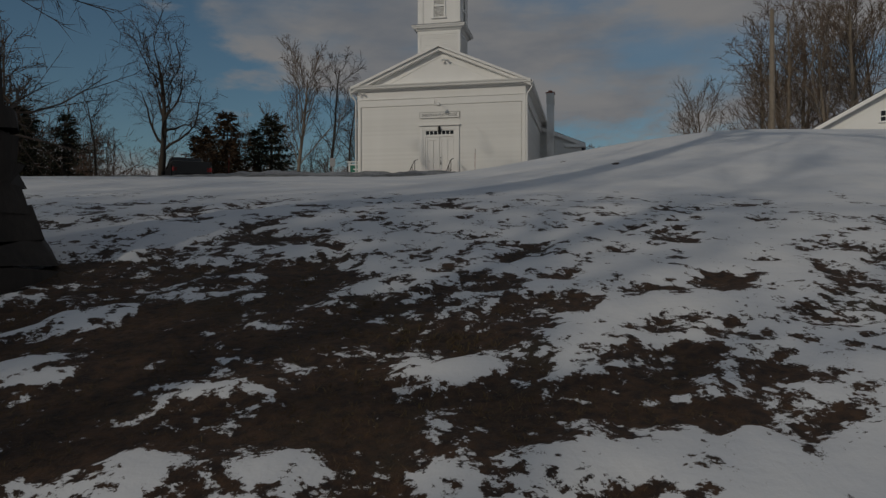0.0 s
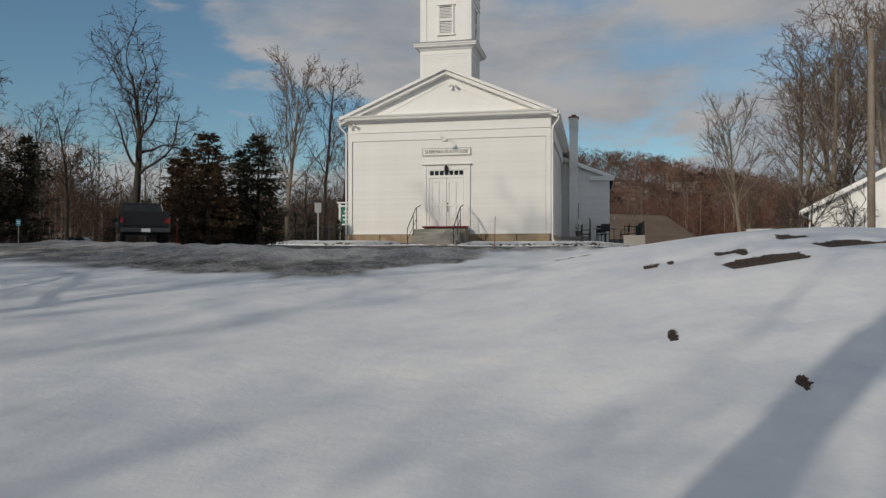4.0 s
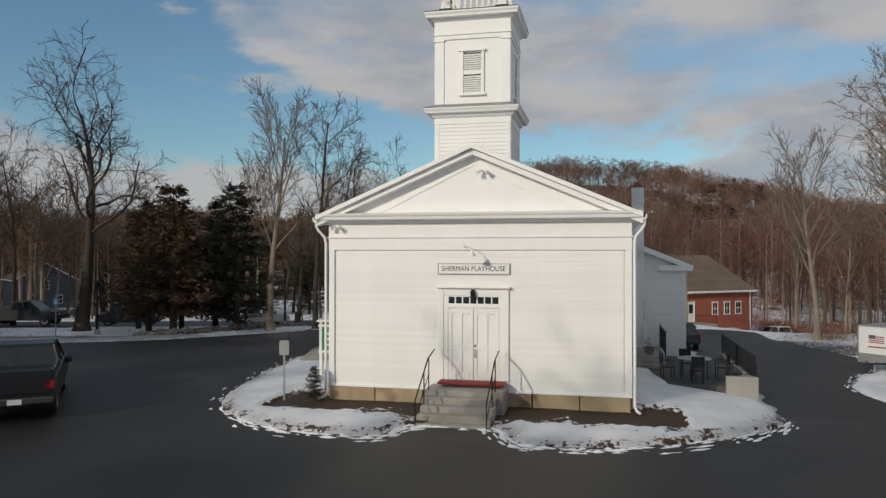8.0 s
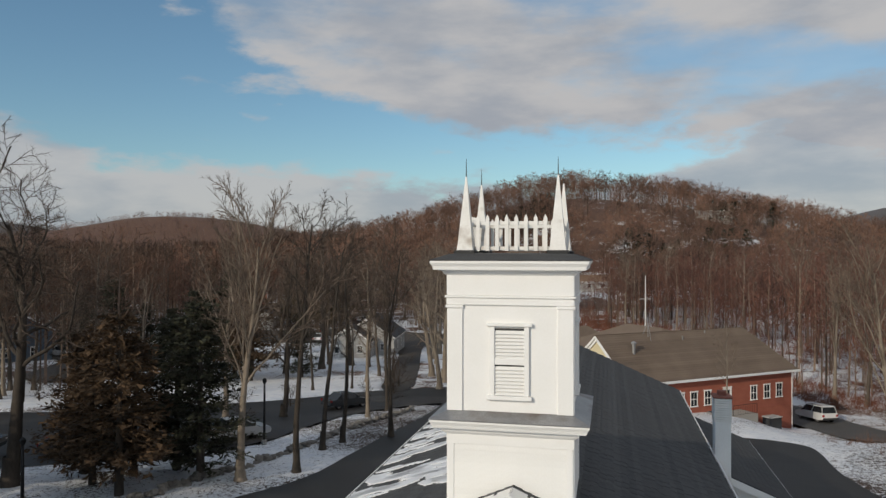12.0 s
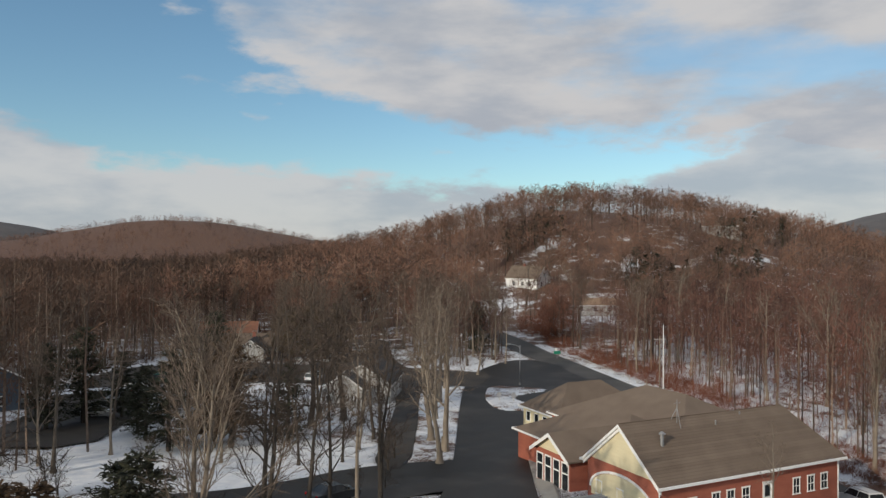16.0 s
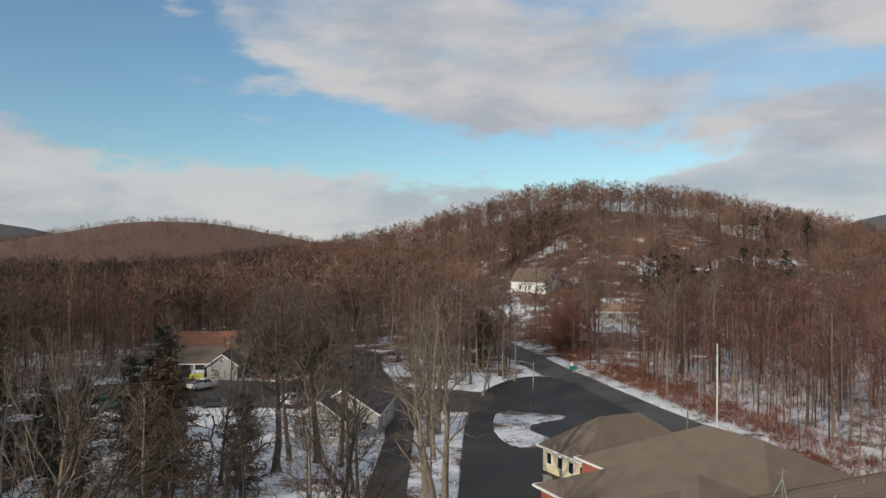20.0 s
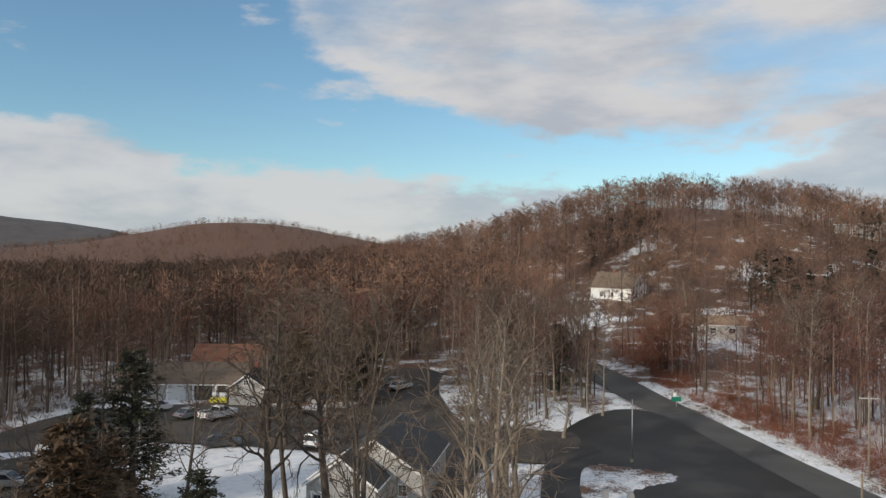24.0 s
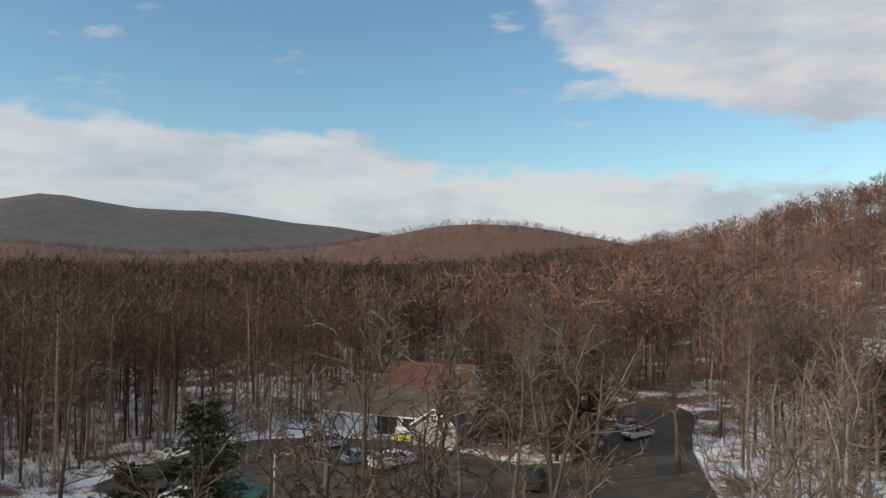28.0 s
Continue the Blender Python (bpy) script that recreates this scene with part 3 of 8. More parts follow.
def snow_map(x, y):
    """How much snow lies, how dirty it is, and how wooded the ground is."""
    pave = paved(x, y)
    near = 1 - smooth(y, 30, 60)
    n1, n2 = value_noise(x * 1.9 + 3, y * 2.3, 11, 4), value_noise(x * 4.4, y * 4.6, 23, 3)
    bare = np.clip(0.66 - 0.50 * np.hypot((x + 1.3) / 4.4, (y - 4.0) / 3.6) ** 2, 0.0, 1)
    bare = np.maximum(bare, (0.385 * (1 - smooth(y, 8.2, 11.5)) + 0.05 * (1 - smooth(y, 5, 8))) * (1 - 0.22 * smooth(x, 1.5, 4.5)))
    lawn = 1.0 - bare * 0.95 + (n1 - 0.5) * 0.55 * smooth(bare, 0.0, 0.3) + (n2 - 0.5) * 0.6 * smooth(bare, 0.02, 0.3)
    for cx, cy, rx, ry in ((2.5, 22.5, 0.36, 0.30), (3.39, 19.37, 0.12, 0.2), (3.7, 19.5, 0.16, 0.2), (2.63, 19.24, 0.07, 0.1), (4.8, 18.15, 0.6, 0.42), (4.84, 19.3, 0.35, 0.3), (6.5, 18.75, 0.55, 0.4), (6.2, 20.2, 0.3, 0.3), (4.2, 18.5, 0.12, 0.09), (3.15, 13.46, 0.09, 0.08), (3.43, 13.36, 0.15, 0.05), (2.46, 15.26, 0.1, 0.07), (3.6, 20.6, 0.16, 0.1)):
        lawn = lawn - 1.1 * (np.hypot((x - cx) / rx, (y - cy) / ry) + (n2 - 0.5) < 1)
    wood = smooth(np.hypot(x + 5, (y - 40) * 0.9), 45, 75) * smooth(y, 40, 70) + smooth(y, 190, 240)
    wood = np.clip(wood + smooth(x, 34, 44) * smooth(y, 40, 60) + smooth(-x, 30, 40) * (1 - smooth(y, 50, 60)), 0, 1)
    rest = 0.56 + (value_noise(x / 7, y / 7, 31, 4) - 0.5) * 0.7
    # open snowy patches among the woods
    for cx, cy, rx, ry in ((-26, 112, 14, 9), (-30, 140, 16, 14), (-35, 158, 12, 6), (-3, 190, 6, 10), (13, 267, 8, 9), (44, 262, 9, 5), (36, 322, 8, 8), (105, 300, 9, 7), (74, 190, 20, 30), (-5, 150, 2.4, 14), (5, 184, 5, 5), (-11, 212, 3, 10), (-60, 178, 3, 8), (-78, 190, 14, 12), (0, 225, 10, 6), (58, 296, 6, 8), (-40, 106, 16, 8), (46, 165, 9, 14), (52, 205, 12, 12), (38, 243, 10, 6), (66, 235, 14, 10)):
        rest = rest + 0.45 * np.exp(-((x - cx) / rx) ** 2 - ((y - cy) / ry) ** 2)
    rest = rest - 0.27 * smooth(y, 196, 240) - 0.11 * smooth(y, 275, 310) - 0.3 * smooth(y, 500, 700) - 0.4 * smooth(np.abs(x), 300, 600)
    snow = lawn * near + rest * (1 - near)
    isle = inside(x, y, ISLAND)
    # bare strip along the church's wall
    lx, ly = (x + 0.20) * 0.980 - (y - 38.92) * 0.199, (x + 0.20) * 0.199 + (y - 38.92) * 0.980
    strip = np.exp(-((ly + 0.6) / 1.2) ** 2) * (np.abs(lx) < 6.0) * (0.5 + 1.0 * value_noise(x * 1.2, y * 1.2, 41, 3))
    snow = np.where(isle, 0.93 - strip + (n2 - 0.5) * 0.55 - 0.75 * value_noise(x * 1.1 + 9, y * 1.1, 71, 3) * np.exp(-(edge_distance(x, y, ISLAND) / 0.55) ** 2), snow)
    # ploughed ridge along the drive
    d = edge_distance(x, y, DRIVE)
    front = (y < 36) | (x < -11)
    off = front * ~pave * ~isle * (y < 60)
    ridge = np.exp(-((d - 0.9) / 0.8) ** 2) * off
    reach = 1.3 + 4.3 * smooth(-x, -3.5, 4.5)
    grime = smooth(reach - d + (value_noise(x * 0.8, y * 0.8, 57, 4) - 0.5) * 3.0, 0, 0.7) * off
    snow = np.where(grime > 0.25, np.maximum(snow, 0.8), snow)
    grime = grime * (0.74 + 0.26 * smooth(d + (value_noise(x * 0.5, y * 0.5, 61, 3) - 0.5) * 2.5, 0.6, 3.6))
    grime = np.maximum(grime, 0.5 * np.exp(-(edge_distance(x, y, ISLAND) / 0.5) ** 2) * isle)
    return np.clip(snow, 0, 1.2), grime, wood * ~isle, ridge, pave


def make_ground():
    xs = spaced((-4500, -2700, 380), (-2700, -1000, 95), (-1000, -240, 20), (-240, -70, 7), (-70, -24, 1.6), (-24, -9, 0.5), (-9, 9, 0.14), (9, 16, 0.5), (16, 70, 1.8), (70, 260, 8), (260, 700, 40), (700, 4500, 380))
    ys = spaced((-300, -60, 40), (-60, -8, 4), (-8, 0, 0.8), (0, 11, 0.13), (11, 26, 0.35), (26, 40, 0.22), (40, 70, 0.7), (70, 136, 2.0), (136, 166, 0.7), (166, 230, 2.0), (230, 480, 7), (480, 1060, 20), (1060, 2900, 95), (2900, 4600, 340))
    X, Y = np.meshgrid(xs, ys)
    X, Y = X.ravel(), Y.ravel()
    snow, grime, wood, ridge, pave = snow_map(X, Y)
    Z = land(X, Y)
    isle = np.zeros(X.shape, bool)
    for p in HOLES:
        isle |= inside(X, Y, p)
    Z = Z + isle * (0.07 + 0.07 * smooth(snow, 0.3, 0.8) * smooth(edge_distance(X, Y, ISLAND), 0.1, 0.7))
    close = (Y < 60) & (np.abs(X) < 40)
    Z = Z + close * ~pave * (0.055 * smooth(snow, 0.35, 0.65) + 0.05 * (value_noise(X * 0.5, Y * 0.5, 3, 3) - 0.5))
    Z = Z + ridge * (0.10 + 0.26 * (value_noise(X * 2.2, Y * 2.2, 71, 3) - 0.35)) + grime * ~isle * 0.17 * (value_noise(X * 3.4, Y * 3.4, 73, 3) - 0.5)
    Z = Z - 0.30 * pave
    nx, ny = len(xs), len(ys)
    k = np.arange(nx * ny).reshape(ny, nx)
    quads = np.stack([k[:-1, :-1], k[:-1, 1:], k[1:, 1:], k[1:, :-1]], -1).reshape(-1, 4)
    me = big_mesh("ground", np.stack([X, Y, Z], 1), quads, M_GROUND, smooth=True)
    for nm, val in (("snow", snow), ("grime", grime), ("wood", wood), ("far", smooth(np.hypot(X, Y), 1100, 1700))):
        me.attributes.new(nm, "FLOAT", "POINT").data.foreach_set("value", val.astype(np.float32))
    return tagged(new("ground", me), "snow-covered ground with bare turf patches and leaf litter", "ground", kind="structure")


make_ground()


def make_paving(name, outline, material, label, lift=0.0, holes=(), step=1.0):
    """An asphalt sheet that follows the land, cut to its outline."""
    bm = bmesh.new()
    x0, x1 = min(p[0] for p in outline), max(p[0] for p in outline)
    y0, y1 = min(p[1] for p in outline), max(p[1] for p in outline)
    face = bm.faces.new([bm.verts.new((x, y, 0)) for x, y in outline])
    for axis, a, b in ((0, x0, x1), (1, y0, y1)):
        for c in np.arange(a + step, b, step):
            co, no = ((c, 0, 0), (1, 0, 0)) if axis == 0 else ((0, c, 0), (0, 1, 0))
            bmesh.ops.bisect_plane(bm, geom=bm.verts[:] + bm.edges[:] + bm.faces[:], plane_co=co, plane_no=no)
    bmesh.ops.triangulate(bm, faces=bm.faces[:])
    co = np.array([v.co[:] for v in bm.verts])
    z = land(co[:, 0], co[:, 1]) + 0.02 + lift
    for v, h in zip(bm.verts, z):
        v.co.z = h
    bm.faces.ensure_lookup_table()
    bm.normal_update()
    if bm.faces[0].normal.z < 0:
        bmesh.ops.reverse_faces(bm, faces=bm.faces[:])
    me = bpy.data.meshes.new(name)
    bm.to_mesh(me)
    bm.free()
    me.materials.append(material)
    return tagged(new(name, me), label, "road", kind="structure")


make_paving("drive", DRIVE, M_ASPHALT, "dark asphalt drive looping round the church", step=4.0)
make_paving("street", STREET, M_ASPHALT, "asphalt side street between snowbanks", lift=-0.012, step=4.0)
make_paving("main_road", MAIN, M_ROADWORN, "worn grey asphalt road past the town hall", lift=-0.006, step=5.0)
make_paving("car_park", LOT, M_LOTPAVE, "asphalt car park behind the barn", lift=0.008, step=5.0)
make_paving("side_car_park", SIDELOT, M_LOTPAVE, "asphalt car park among trees", lift=0.004, step=6.0)


# ---- the church ----
CHURCH = pose(-0.16, 38.92, 0.0, 0, 0, -11.5)
W, LEN = 4.53, 22.5            # half width, length
EAVE, PEAK = 5.50, 7.62


def make_church():
    ch = thing("church", CHURCH, "white clapboard church with a square belfry and low stone foundation", "church")
    # foundation of long stone blocks
    cuts = [-W, -3.05, -1.55, 0.05, 1.75, 3.1, W]
    for a, b in zip(cuts, cuts[1:]):
        part("foundation_block", rect(0, a + 0.012, b - 0.012, -0.06, 0.25, -0.45, 0.36, 0.02), M_STONE, ch)
    for s in (-1, 1):
        for k in range(9):
            y0, y1 = 0.27 + k * 2.46, 0.27 + (k + 1) * 2.46 - 0.02
            part("foundation_block", rect(0, s * W - 0.18, s * W + 0.06, y0, y1, -0.5, 0.36, 0.02), M_STONE, ch)
    # core walls
    part("wall", Build().prism([(-W + 0.05, 0.3), (W - 0.05, 0.3), (W - 0.05, EAVE), (0, PEAK - 0.1), (-W + 0.05, EAVE)], 0.03, LEN), M_WHITE, ch)
    # clapboards, each lapping the one below; the front ones leave the doorway free
    tilt = 0.010

    def board(x0, x1, z, h=0.118):
        b = Build()
        b.add([(x0, -0.004 - tilt, z), (x1, -0.004 - tilt, z), (x1, -0.004, z + h), (x0, -0.004, z + h), (x0, 0.04, z), (x1, 0.04, z), (x1, 0.04, z + h), (x0, 0.04, z + h)],
              [(0, 1, 2, 3), (0, 4, 5, 1), (2, 6, 7, 3), (0, 3, 7, 4), (1, 5, 6, 2)])
        return b
    z = 0.42
    full = board(-W + 0.2, W - 0.2, 0).mesh("clapboard", M_WHITE)
    lft, rgt = board(-W + 0.2, -0.88, 0).mesh("clapboard", M_WHITE), board(1.0, W - 0.2, 0).mesh("clapboard", M_WHITE)
    side = Build()
    side.add([(0, 0, 0), (0, LEN - 0.2, 0), (0, LEN - 0.2, 0.15), (0, 0, 0.15), (tilt, 0, 0), (tilt, LEN - 0.2, 0)], [(4, 5, 2, 3), (0, 1, 5, 4), (0, 4, 3), (1, 2, 5)])
    side_me = side.mesh("clapboard", M_WHITE)
    while z < 4.52:
        for me in ((lft, rgt) if z < 3.35 else (full,)):
            part("clapboard", me, M_WHITE, ch).location = (0, 0, z)
        z += 0.112
    for s in (-1, 1):
        for k in range(29):
            ob = part("clapboard", side_me, M_WHITE, ch)
            ob.location = (s * (W - 0.048), 0.16, 0.42 + k * 0.142)
            if s < 0:
                ob.scale = (-1, 1, 1)
    # corner boards and water table
    for s in (-1, 1):
        part("corner_board", rect(0, s * W - 0.16 if s > 0 else -W - 0.03, W + 0.03 if s > 0 else -W + 0.16, -0.05, 0.15, 0.40, 4.62, 0.008), M_TRIM, ch)
        part("corner_board", rect(0, s * (W + 0.02) - 0.03, s * (W + 0.02) + 0.03, LEN - 0.2, LEN + 0.02, 0.40, 4.9, 0.008), M_TRIM, ch)
    part("water_table", rect(0, -W - 0.04, W + 0.04, -0.07, 0.05, 0.36, 0.42, 0.01), M_TRIM, ch)
    # entablature across the front: architrave, fillet, frieze
    part("architrave", rect(0, -W - 0.035, W + 0.035, -0.055, 0.1, 4.56, 4.92, 0.006), M_TRIM, ch)
    part("architrave_fillet", rect(0, -W - 0.06, W + 0.06, -0.09, 0.1, 4.92, 4.97, 0.01), M_TRIM, ch)
    part("frieze", rect(0, -W - 0.03, W + 0.03, -0.05, 0.1, 4.972, 5.36, 0.006), M_TRIM, ch)
    prof = [(-0.06, 5.362), (-0.12, 5.40), (-0.16, 5.46), (-0.40, 5.48), (-0.42, 5.56), (-0.46, 5.60), (-0.48, 5.66), (-0.02, 5.70), (0.1, 5.70), (0.1, 5.362)]
    part("cornice", Build().prism(prof, -W - 0.30, W + 0.30, "x"), M_TRIM, ch)
    # pediment field, set back, and its inner triangular moulding
    part("pediment_field", Build().prism([(-W + 0.2, 5.70), (W - 0.2, 5.70), (0, PEAK - 0.14)], -0.03, 0.06), M_TRIM, ch)
    for s in (-1, 1):
        inner = [(s * 2.9, 5.72), (s * 2.8, 5.72), (0, 7.08), (0, 7.13)]
        part("pediment_moulding", Build().prism(inner, -0.055, -0.02), M_TRIM, ch)
        # raking cornice in two stepped mouldings
        x1, z1 = s * (W + 0.32), EAVE + 0.10
        for nm, t0, t1, y0 in (("raking_fascia", -0.30, -0.13, -0.34), ("raking_cornice", -0.128, 0.0, -0.47)):
            part(nm, Build().prism([(x1, z1 + t0), (0, PEAK + 0.05 + t0), (0, PEAK + 0.05 + t1), (x1, z1 + t1)], y0, 0.02), M_TRIM, ch)
        # side eaves: frieze, soffit box and gutter
        part("eave_frieze", rect(0, s * W - 0.03, s * W + 0.045, 0.1, LEN, 4.75, 5.36), M_TRIM, ch)
        part("eave_soffit", Build().box(min(s * W, s * (W + 0.28)), max(s * W, s * (W + 0.28)), 0.1, LEN + 0.2, 5.362, 5.55), M_TRIM, ch)
        gut = [(s * (W + 0.28), 5.42), (s * (W + 0.36), 5.40), (s * (W + 0.42), 5.45), (s * (W + 0.43), 5.56), (s * (W + 0.40), 5.56), (s * (W + 0.38), 5.47), (s * (W + 0.29), 5.48)]
        part("gutter", Build().prism(gut, -0.40, LEN + 0.2), M_TRIM, ch)
        dx = s * (W + 0.10)
        part("downpipe", Build().tube([(s * (W + 0.36), -0.25, 5.42), (s * (W + 0.36), -0.24, 5.28), (s * (W + 0.32), -0.2, 5.18), (dx + s * .03, -0.13, 4.95), (dx, -0.10, 4.75), (dx, -0.10, 0.15), (dx + s * 0.05, -0.2, 0.03), (dx + s * 0.14, -0.35, 0.0)], 0.045, 8), M_TRIM, ch, smooth=True)
    # roof: deck and lapping courses of shingles
    n = 30
    for s in (-1, 1):
        run, rise = W + 0.36, PEAK - EAVE
        part("roof_deck", Build().prism([(0, PEAK - 0.08), (s * run, EAVE - 0.02), (s * run, EAVE + 0.06), (0, PEAK + 0.02)], -0.40, LEN + 0.25), M_SHINGLE, ch)
        tabs = Build()
        w = (LEN + 0.70) / 70
        dx, dz = run / n, (rise + 0.0) / n
        for j in range(70):
            y0, y1 = j * w + 0.006, (j + 1) * w - 0.006
            e = 0.006 * ((j * 7) % 5 - 2)
            tabs.add([(e * s, y0, 0.020), (e * s, y1, 0.020), (s * -dx * 1.1, y1, dz * 1.1 + 0.004), (s * -dx * 1.1, y0, dz * 1.1 + 0.004), (e * s, y0, -0.006), (e * s, y1, -0.006)],
                     [(0, 1, 2, 3), (0, 4, 5, 1), (1, 5, 2), (0, 3, 4)])
        me = tabs.mesh("shingle_course", M_SHINGLE)
        for k in range(n):
            ob = part("shingle_course", me, M_SHINGLE, ch)
            f = 1 - k / n
            ob.location = (s * run * f, -0.45 + (k % 2) * w * 0.4, PEAK + 0.035 - (rise - 0.02) * f)
    # thin melting snow on the left slope
    rng2 = np.random.default_rng(4)
    for k in range(150):
        y0, f0 = rng2.uniform(2.6, 20.5), 1 - rng2.uniform(0.02, 0.75) ** 1.3
        ln, wd = rng2.uniform(0.18, 0.7), rng2.uniform(0.6, 1.8)
        ring = [(min(f0 + wd * 0.10 * math.cos(a) * rng2.uniform(0.6, 1.2), 0.99), y0 + ln * 0.5 * math.sin(a) * rng2.uniform(0.6, 1.2) + wd * 0.25 * math.cos(a)) for a in np.linspace(0, 2 * math.pi, 11)[:-1]]
        b = Build().loft([[(-run * f, y, PEAK + 0.055 + up - (rise - 0.02) * f) for f, y in ring] for up in (-0.01, 0.018)])
        part("snow_patch", b, M_SNOW, ch, "thin melting snow patch")
    part("ridge_cap", Build().prism([(-0.16, PEAK - 0.02), (0, PEAK + 0.075), (0.16, PEAK - 0.02), (0, PEAK + 0.03)], 2.6, LEN + 0.25), M_SHINGLE, ch)
    return ch


church = make_church()


def make_belfry(ch):
    """The square tower over the front gable: two stages, cornices, louvred openings, pinnacles and pickets."""
    ch = part("tower", rect(0, -0.9, 0.9, 0.4, 2.2, 5.6, 11.4), M_TRIM, ch, "square white bell tower")
    ch.location = (-0.08, 0, 0)
    cy, h1, h2 = 1.32, 1.14, 1.13       # centre back from the front, half widths

    def stage(nm, h, z0, z1, c=0.0):
        part(nm, rect(0, -h, h, cy - h, cy + h, z0, z1, c), M_TRIM, ch)

    def moulding(nm, h, prof, mt):
        b = Build()
        b.loft([[(-h - o, cy - h - o, z), (h + o, cy - h - o, z), (h + o, cy + h + o, z), (-h - o, cy + h + o, z)] for o, z in prof])
        part(nm, b, mt, ch)
    stage("tower_base", h1, 6.3, 8.52)
    board = Build().add([(-h1 + 0.1, -0.018, 0), (h1 - 0.1, -0.018, 0), (h1 - 0.1, -0.002, 0.115), (-h1 + 0.1, -0.002, 0.115), (-h1 + 0.1, 0.01, 0), (h1 - 0.1, 0.01, 0)], [(0, 1, 2, 3), (0, 4, 5, 1), (0, 3, 4), (1, 5, 2)]).mesh("tower_clapboard", M_WHITE)
    for q in range(4):
        for k in range(14 if q != 0 else 10):
            z = (6.75 if q else 7.2) + k * 0.118
            if z > 8.30:
                break
            ob = part("tower_clapboard", board, M_WHITE, ch)
            ob.matrix_basis = pose(0, cy, z, 0, 0, 90 * q) @ pose(0, -h1, 0)
    for q in range(4):
        R = pose(0, cy, 0, 0, 0, 90 * q)
        for s in (-1, 1):
            ob = part("tower_corner_board", rect(0, s * h1 - 0.11 if s > 0 else -h1 - 0.0, h1 if s > 0 else -h1 + 0.11, -h1 - 0.025, -h1 + 0.02, 6.4, 8.36), M_TRIM, ch)
            ob.matrix_basis = R
        ob = part("tower_frieze", rect(0, -h1 - 0.02, h1 + 0.02, -h1 - 0.028, -h1, 8.362, 8.55), M_TRIM, ch)
        ob.matrix_basis = R
    moulding("lower_cornice", h1, [(0.03, 8.54), (0.10, 8.60), (0.12, 8.66), (0.24, 8.68), (0.26, 8.74), (0.30, 8.80), (0.30, 8.83)], M_TRIM)
    moulding("lower_flashing", h1, [(0.305, 8.832), (0.31, 8.85), (-0.02, 8.98), (-0.06, 8.99)], M_FLASH)
    stage("belfry_wall", h2, 8.95, 11.46)
    for q in range(4):
        R = pose(0, cy, 0, 0, 0, 90 * q)

        def put(nm, b, mt=M_TRIM, parent=ch):
            ob = part(nm, b, mt, parent)
            ob.matrix_basis = R if parent is ch else Matrix()
            return ob
        f = -h2
        for s in (-1, 1):
            put("pilaster", rect(0, s * h2 - 0.26 if s > 0 else -h2 - 0.02, h2 + 0.02 if s > 0 else -h2 + 0.26, f - 0.035, f + 0.01, 8.97, 10.86, 0.006))
            put("pilaster_cap", rect(0, s * h2 - 0.28 if s > 0 else -h2 - 0.05, h2 + 0.05 if s > 0 else -h2 + 0.28, f - 0.06, f + 0.01, 10.862, 10.92, 0.008))
        put("belfry_architrave", rect(0, -h2 - 0.03, h2 + 0.03, f - 0.045, f + 0.01, 10.922, 11.05, 0.005))
        put("belfry_fillet", rect(0, -h2 - 0.06, h2 + 0.06, f - 0.075, f + 0.01, 11.052, 11.095, 0.008))
        put("belfry_frieze", rect(0, -h2 - 0.03, h2 + 0.03, f - 0.04, f + 0.01, 11.097, 11.47, 0.005))
        lou = put("louvre_window", rect(0, -0.27, 0.27, f - 0.004, f + 0.02, 9.30, 10.50), M_INK)
        part("louvre_frame", rect(0, -0.36, -0.27, f - 0.06, f + 0.03, 9.28, 10.54, 0.006), M_TRIM, lou)
        part("louvre_frame", rect(0, 0.27, 0.36, f - 0.06, f + 0.03, 9.28, 10.54, 0.006), M_TRIM, lou)
        part("louvre_head", rect(0, -0.42, 0.42, f - 0.09, f + 0.03, 10.54, 10.60, 0.008), M_TRIM, lou)
        part("louvre_sill", rect(0, -0.41, 0.41, f - 0.09, f + 0.03, 9.20, 9.28, 0.008), M_TRIM, lou)
        part("louvre_rail", rect(0, -0.27, 0.27, f - 0.05, f, 9.84, 9.95, 0.004), M_TRIM, lou)
        slat = Build().add([(-0.27, f - 0.045, -0.028), (0.27, f - 0.045, -0.028), (0.27, f + 0.002, 0.030), (-0.27, f + 0.002, 0.030), (-0.27, f - 0.045, -0.040), (0.27, f - 0.045, -0.040), (0.27, f + 0.002, 0.018), (-0.27, f + 0.002, 0.018)],
                           [(0, 1, 2, 3), (4, 7, 6, 5), (0, 4, 5, 1), (2, 6, 7, 3), (0, 3, 7, 4), (1, 5, 6, 2)]).mesh("slat", M_TRIM)
        for k in range(18):
            z = 9.325 + k * 0.0655
            if 9.83 < z < 9.955:
                continue
            part("slat", slat, M_TRIM, lou).location = (0, 0, z)
    moulding("upper_cornice", h2, [(0.03, 11.46), (0.09, 11.50), (0.11, 11.55), (0.25, 11.57), (0.26, 11.63), (0.30, 11.69), (0.30, 11.73)], M_TRIM)
    moulding("tower_cap", h2, [(0.305, 11.732), (0.31, 11.75), (0.0, 11.86), (-0.2, 11.88)], M_SHINGLE)
